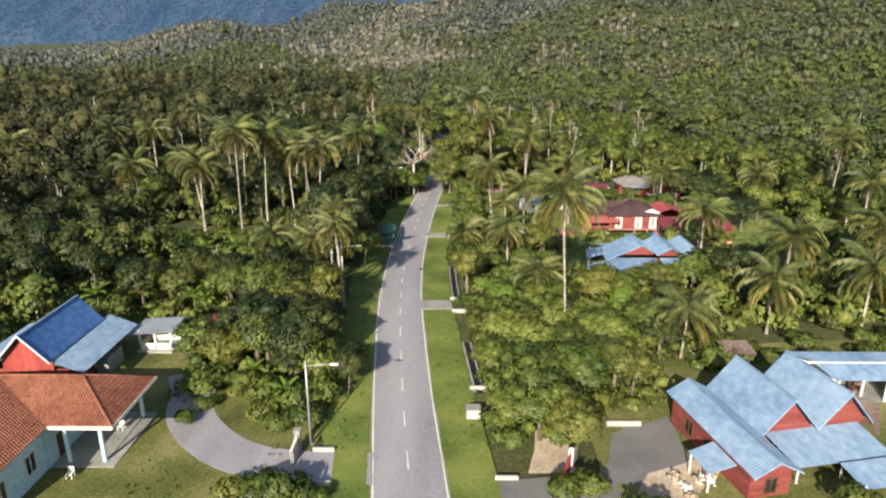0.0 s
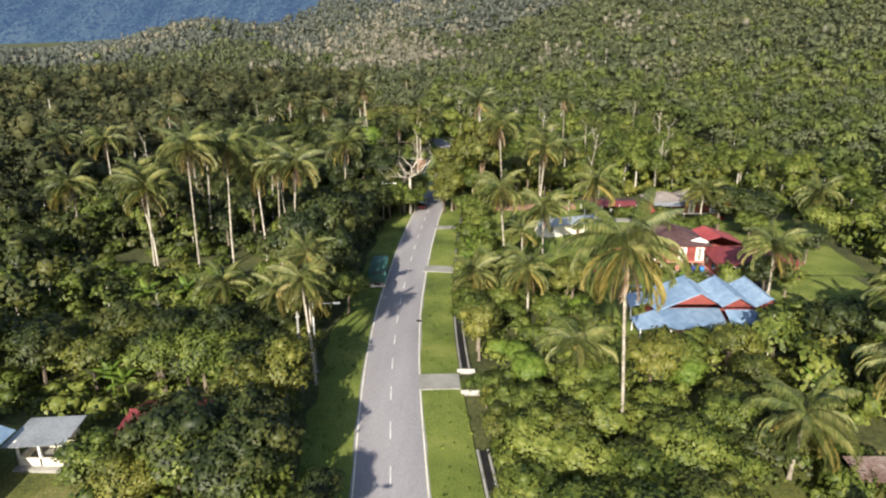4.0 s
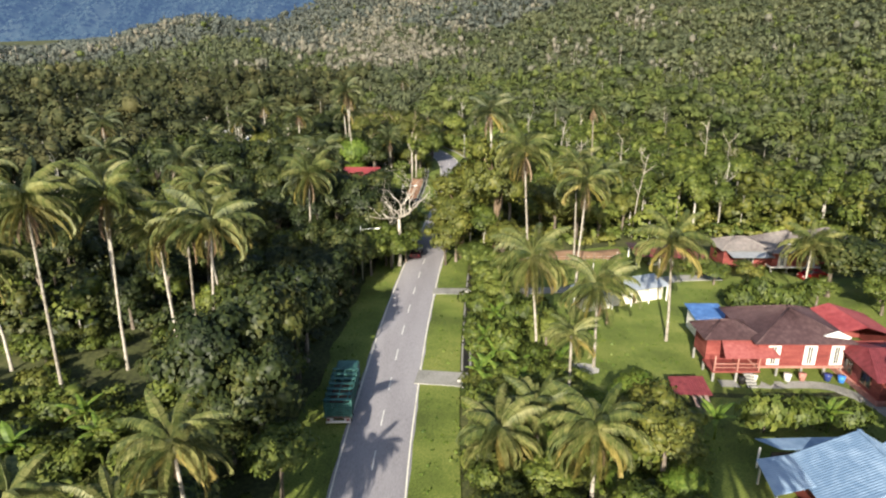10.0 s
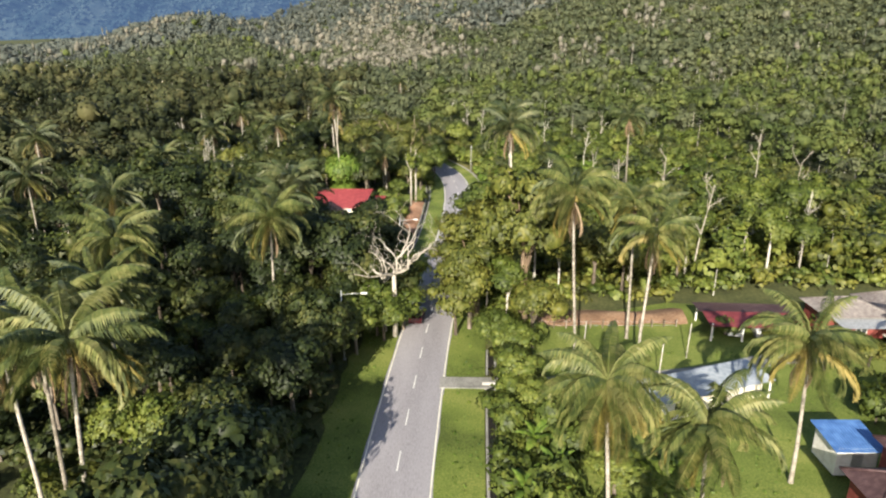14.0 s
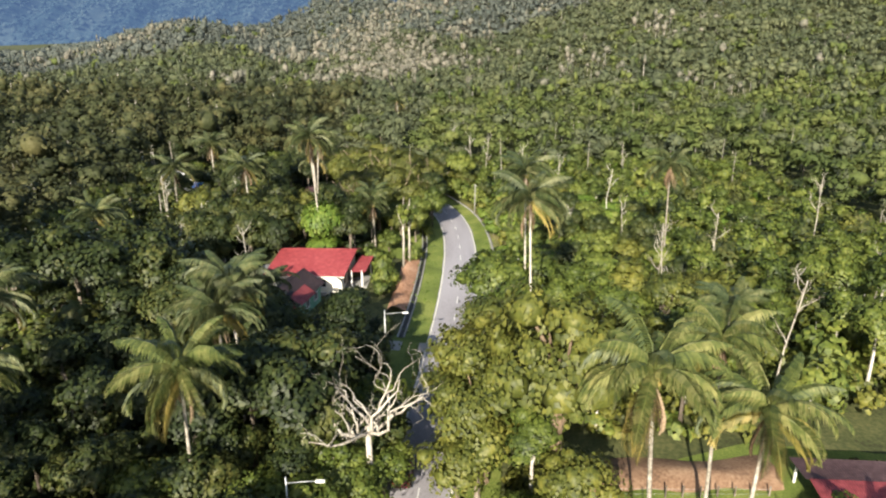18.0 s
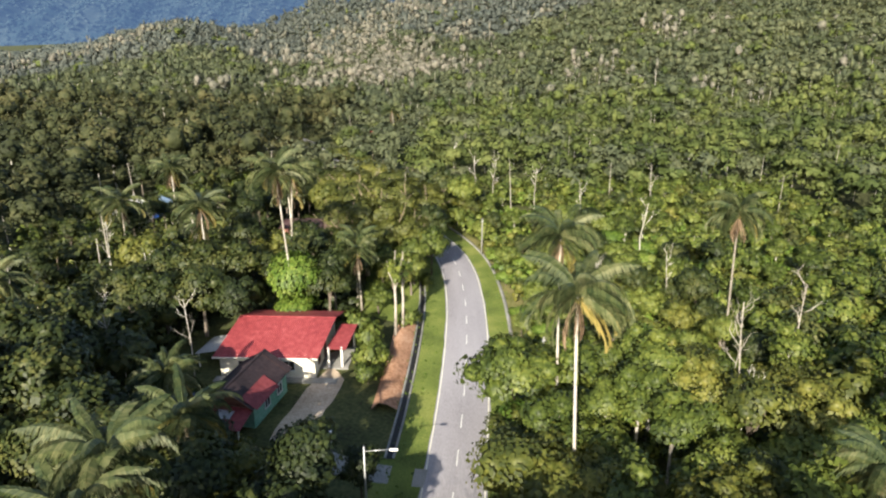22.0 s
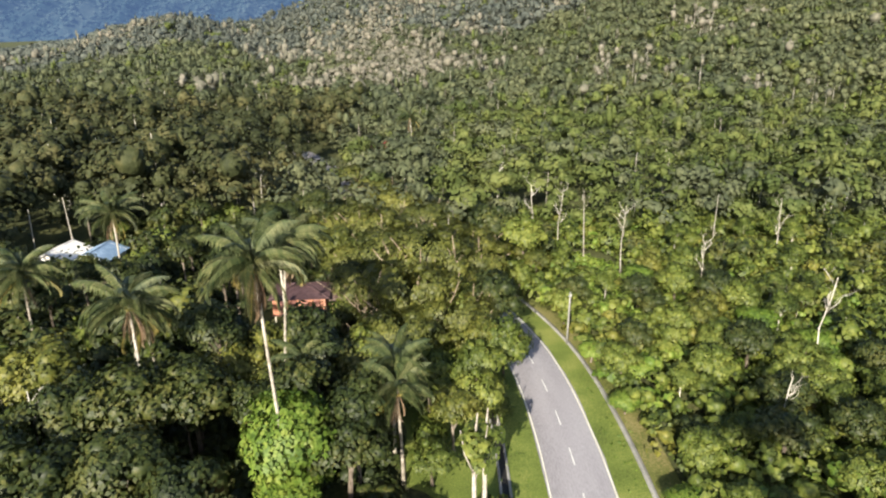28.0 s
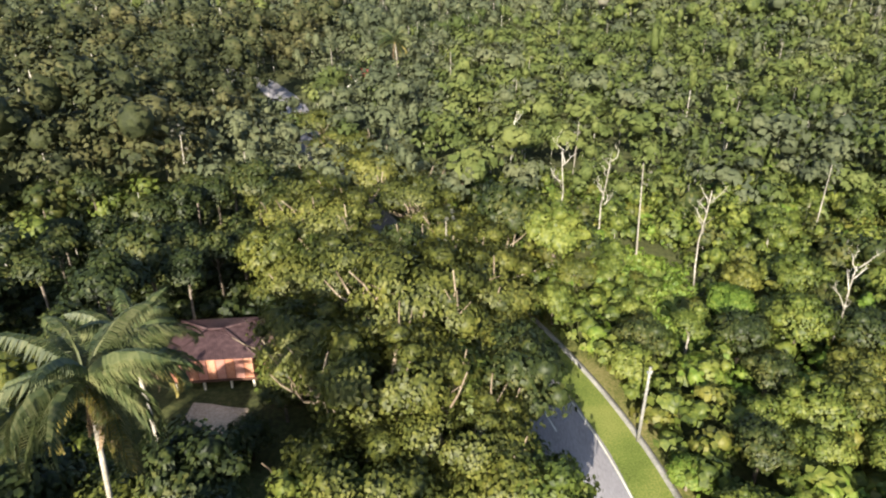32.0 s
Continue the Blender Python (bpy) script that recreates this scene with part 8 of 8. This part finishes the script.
def wood(name, step, r0, r1, reach, height, count, leaf, seed, label, core=2, firm=0.7, half=0.36, mid=0.68, green=None):
    keep = lambda X, Y: in_sight(X, Y) & ~near_part(X, Y) & road_free(X, Y) & (np.hypot(X, Y - 120) >= r0) & (np.hypot(X, Y - 120) < r1) & ~((np.hypot(X + 76, Y - 281) < 9)) & ~((np.hypot(X + 200, Y - 478) < 16)) & ~((np.abs(X + 44) < 7.0) & (np.abs(Y - 360) < 12))
    X, Y, gen = scatter(step, keep, -1000, 1000, 40, 1350, seed)
    Z = land(X, Y) - 0.3
    r = np.hypot(X, Y - 120)
    dry = np.zeros(len(X))
    for px_, py_, rx_, ry_, k_ in DRY:
        dry = np.maximum(dry, k_ * np.clip(1.7 - 1.5 * np.hypot((X - px_) / rx_, (Y - py_) / ry_), 0, 1))
    pale = gen.uniform(0, 1, len(X)) < np.maximum(dry * np.where(r > 660, 0.75, 0.95), np.where(r > 330, 0.012, 0.0))
    sc = gen.uniform(0.7, 1.2, len(X)) * (1 + 0.25 * np.sin(X * 0.045 + 1) * np.sin(Y * 0.038)) + np.where(gen.uniform(0, 1, len(X)) > 0.84, 0.5, 0.0)
    h = height * sc ** 0.55 * gen.uniform(0.72, 1.3, len(X))
    h = h * (1 - 0.55 * dry)
    tower = (gen.uniform(0, 1, len(X)) < 0.085) & ~((X < -48) & (Y < 450))
    sc = np.where(tower, np.minimum(sc, 1.0) * 0.62, sc)
    h = np.where(tower, h * gen.uniform(1.25, 1.55, len(X)), h)
    old = (X < -48) & (Y < 450) & (X > -260) & ~pale
    sc = np.where(old, np.minimum(sc * 1.3, 1.7), np.minimum(sc, 1.5))
    h = np.where(old, h * 1.4, h)
    lush = gen.uniform(0, 1, len(X)) < np.where((X > -12) & (Y < 470), 0.7, np.where(r > 600, 0.03, 0.12))
    for tail, pick, material, text in (("", ~pale & ~old & ~lush, green or M_LEAF_FAR_HAZE, label), ("_old", old, M_LEAF_OLD, "tall old dark olive trees beyond the village"), ("_lush", ~pale & ~old & lush, M_LEAF_LUSH, "brighter green trees and creepers among the wood")):
        if pick.sum():
            many_crowns(name + tail, X[pick], Y[pick], Z[pick], (reach * sc)[pick], h[pick], count, leaf, material, text, seed, core=core, firm=firm, half=half, mid=mid)
    many_crowns(name + "_pale", X[pale], Y[pale], Z[pale], (reach * sc)[pale] * 0.95, h[pale] * np.where(dry > 0.1, 1.5, 1.1)[pale], max(count * 2 // 3, 14), leaf * 0.72, M_LEAF_PALE, "pale dry greyish trees scattered in the wood on the hill", seed + 1, True, M_BARK_PALE, stems=1.0, core=1, firm=0.7)


wood("mid_wood", 5.7, 0, 330, 4.1, 10.0, 150, 0.43, 51, "dense tropical wood of mixed green trees around the village", 2, 0.66)
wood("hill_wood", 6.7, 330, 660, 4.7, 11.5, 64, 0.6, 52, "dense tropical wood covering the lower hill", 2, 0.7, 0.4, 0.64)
wood("ridge_wood", 9.0, 660, 1225, 6.4, 13.5, 30, 1.1, 53, "dense tropical wood covering the upper hill and its ridge", 1, 0.78, 0.42, 0.64, M_LEAF_RIDGE_HAZE)

# bare pale snags over the canopy
X, Y, gen = scatter(31, lambda X, Y: in_sight(X, Y) & ((X > -20) & (Y > 250) & (Y < 520) | (X < -40) & (Y > 190) & (Y < 330)) & road_free(X, Y) & (np.abs(X) < 170), -170, 170, 190, 520, 59)
many_crowns("snag_stems", X, Y, land(X, Y) - 0.2, gen.uniform(0.8, 1.6, len(X)), gen.uniform(11, 15.5, len(X)), 16, 0.2, M_LEAF_PALE, "sparse dry twigs of dead trees over the canopy", 60, True, M_BARK_WHITE, 0.8, 0.2, 1.0, core=0)

# the plain beyond, up to the mountains
keep = lambda X, Y: (np.hypot(X, Y - 120) > 1215) & (np.hypot(X, Y - 120) < 2700) & (np.arctan2(X, Y - 120) > -0.85) & (np.arctan2(X, Y - 120) < -0.32)
X, Y, gen = scatter(19, keep, -2100, -300, 900, 2800, 55)
many_crowns("plain_wood", X, Y, land(X, Y) - 2.0, gen.uniform(11, 18, len(X)), gen.uniform(10, 18, len(X)), 8, 3.2, M_LEAF_RIDGE_HAZE, "distant wooded plain below the mountains", 56, False, core=1, firm=1.1)

# woods beside and behind the start
def outer(X, Y):
    side = ((X < -74) | (X > 84)) & (Y < 260) & ~((np.abs(X + 4) < 0.74 * (Y + 16)) & (Y > 40))
    return side | (Y < 34) & (np.abs(X - road_x(np.clip(Y, -60, 430))) > 16) & ~((X > -62) & (X < 72) & (Y > 22))


X, Y, gen = scatter(7.6, outer, -160, 165, -70, 260, 57)
many_crowns("outer_wood", X, Y, land(X, Y) - 0.3, gen.uniform(3.6, 5.6, len(X)), gen.uniform(8, 13, len(X)), 44, 0.74, M_LEAF_DARK, "dense wood that closes the village round about", 58, True, M_BARK, 0.62, 0.42)

# undergrowth
keep = lambda X, Y: (np.abs(X - road_x(Y)) > 10.5) & np.array([not any(a < x < b and c < y < e for a, b, c, e in OPEN[:11]) for x, y in zip(X, Y)])
X, Y, gen = scatter(2.7, keep, -70, 75, 50, 116, 61)
many_crowns("undergrowth", X, Y, land(X, Y) - 0.6, gen.uniform(1.2, 2.4, len(X)), gen.uniform(1.2, 3.6, len(X)) * np.where((X > 0) & (X < 24) & (Y > 84), 0.6, 1.0), 56, 0.24, M_LEAF, "tangled green undergrowth below the trees", 62, False, core=1, firm=0.8)

# thickets that close the forest floor
def closed(X, Y):
    d = X - road_x(Y)
    out = (d < -edge_left(Y) - 1.6) | (d > edge_right(Y) + 1.4)
    for a, b, c, e in OPEN[:-1]:
        out &= ~((X > a - 1.2) & (X < b + 1.2) & (Y > c - 1.2) & (Y < e + 1.2))
    return out


X, Y, gen = scatter(2.45, closed, -78, 88, 106, 312, 63)
side = X > road_x(Y)
kind_ = gen.uniform(0, 1, len(X))
# left thickets take the dark leaf colour in place of shade
for name, material, pick, label, seed in (("thicket_green", M_LEAF, (side | (Y > 238) & (X > -22)) & (kind_ < 0.72), "dense bright green thicket and creepers closing the forest floor", 64), ("thicket_lime", M_LEAF_LIME, side & (Y > 190) & (kind_ > 0.86), "lime-green creepers over the thicket", 65),
                                          ("thicket_olive", M_LEAF_OLIVE, (side | (Y > 238) & (X > -22)) & (kind_ >= 0.72) & ((kind_ <= 0.86) | (Y <= 190)), "olive thicket closing the forest floor", 66), ("thicket_dark", M_LEAF_DARK, ~side & ((Y <= 238) | (X <= -22)), "thicket in dark green leaf colour for the shaded forest floor", 67)):
    n = int(pick.sum())
    tall_ = np.where((side & (Y > 195))[pick], 1.5, 1.0)
    many_crowns(name, X[pick], Y[pick], land(X, Y)[pick] - 0.7, gen.uniform(1.5, 2.5, n), gen.uniform(1.8, 3.6, n) * tall_, 50, 0.34, material, label, seed, False, core=2, firm=0.78)

X, Y, gen = scatter(1.5, lambda X, Y: np.hypot((X - 13.8) / 5, (Y - 277) / 12) < 1, 6, 23, 262, 290, 68)
many_crowns("creeper_mat", X, Y, land(X, Y) - 0.25, gen.uniform(0.9, 1.4, len(X)), gen.uniform(0.5, 1.3, len(X)), 40, 0.22, M_LEAF_LIME, "bright green mat of creepers in the clearing", 69, False, core=0)

# tufts in the lawns and verges
def grassy(X, Y):
    d = X - road_x(Y)
    verge = ((d > 3.9) & (d < 7.2) | (d < -3.9) & (d > -7.6)) & (Y > 42) & (Y < 245)
    lawn = (X > 4) & (X < 60) & (Y > 116) & (Y < 152) | (X > 20) & (X < 60) & (Y > 106) & (Y < 117) | (X > -26) & (X < -10) & (Y > 38) & (Y < 58)
    lane = (np.abs(Y - np.interp(X, [2, 17.7, 26.8, 40], [144.6, 145.6, 147.3, 150.4])) < 1.6) | (np.abs(Y - 119.4) < 1.9) & (X < 4) | (np.abs(Y - 81.5) < 2) | (np.abs(Y - 45.4) < 2.2) & (X > -14) | (Y < 47) & (X > 0)
    house = (X > 25) & (X < 54) & (Y > 112) & (Y < 134) | (X > 14) & (X < 30) & (Y > 136) & (Y < 146)
    drive = (np.hypot(X + 20.5, Y - 49.5) < 5.5)
    return (verge | lawn) & ~lane & ~house & ~drive


X, Y, gen = scatter(0.85, grassy, -27, 60, 38, 246, 72)
thin = gen.uniform(0, 1, len(X)) < 0.45
X, Y = X[thin], Y[thin]
near_ = np.abs(X - road_x(Y)) < 8.2
many_crowns("grass_tufts", X, Y, np.where(near_, road_z(Y) + 0.02, land(X, Y)) - 0.04, gen.uniform(0.14, 0.34, len(X)), gen.uniform(0.12, 0.34, len(X)), 7, 0.085, M_LEAF_LIME, "tufts of coarse grass in the lawns and verges", 73, False, core=0)

# far blue mountains: crest heights by x, cut by ravines
CREST = ([-4200, -3000, -2218, -1934, -1656, -1349, -1090, -807, -724, -238, -67, 600, 1200], [300, 330, 356, 369, 337, 283, 324, 302, 270, 292, 270, 250, 200])
xs = np.linspace(-4200, 1200, 420)
rows = 26


def flank(x, t_):
    """The mountain's slope: x along it, t_ from its foot (0) to its crest (1)."""
    crest = np.interp(x, *CREST) + 5 * np.sin(x * 0.021) + 3 * np.sin(x * 0.067 + 1) + 2 * np.sin(x * 0.19)
    bend = 70 * np.sin(x * 0.0032 + 2.2 * t_) + 30 * np.sin(x * 0.011 - 3.0 * t_)
    cut = np.sin((x + bend) * 0.0125 + 1.6 * t_) + 0.6 * np.sin((x - bend) * 0.031 + 0.7) + 0.35 * np.sin(x * 0.083 + 5 * t_)
    dome = np.sin(np.pi * np.clip(t_, 0, 1))
    return np.stack([x, 2700 + 900 * t_ - 46 * cut * dome ** 0.7, -10 + (crest + 10) * t_ ** 0.85 + 13 * cut * dome], -1)


XS, TS = np.meshgrid(xs, np.linspace(0, 1, rows), indexing="ij")
vs = flank(XS, TS).reshape(-1, 3).tolist()
fs = [(k, k + rows, k + rows + 1, k + 1) for i in range(len(xs) - 1) for k in range(i * rows, i * rows + rows - 1)]
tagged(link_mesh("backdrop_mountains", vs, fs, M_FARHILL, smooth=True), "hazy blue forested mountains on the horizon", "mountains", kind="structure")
gen = np.random.default_rng(75)
n_ = 4600
spots = flank(gen.uniform(-2700, -150, n_), gen.uniform(0.02, 1.0, n_) ** 0.9)
wide_ = gen.uniform(8, 17, n_)
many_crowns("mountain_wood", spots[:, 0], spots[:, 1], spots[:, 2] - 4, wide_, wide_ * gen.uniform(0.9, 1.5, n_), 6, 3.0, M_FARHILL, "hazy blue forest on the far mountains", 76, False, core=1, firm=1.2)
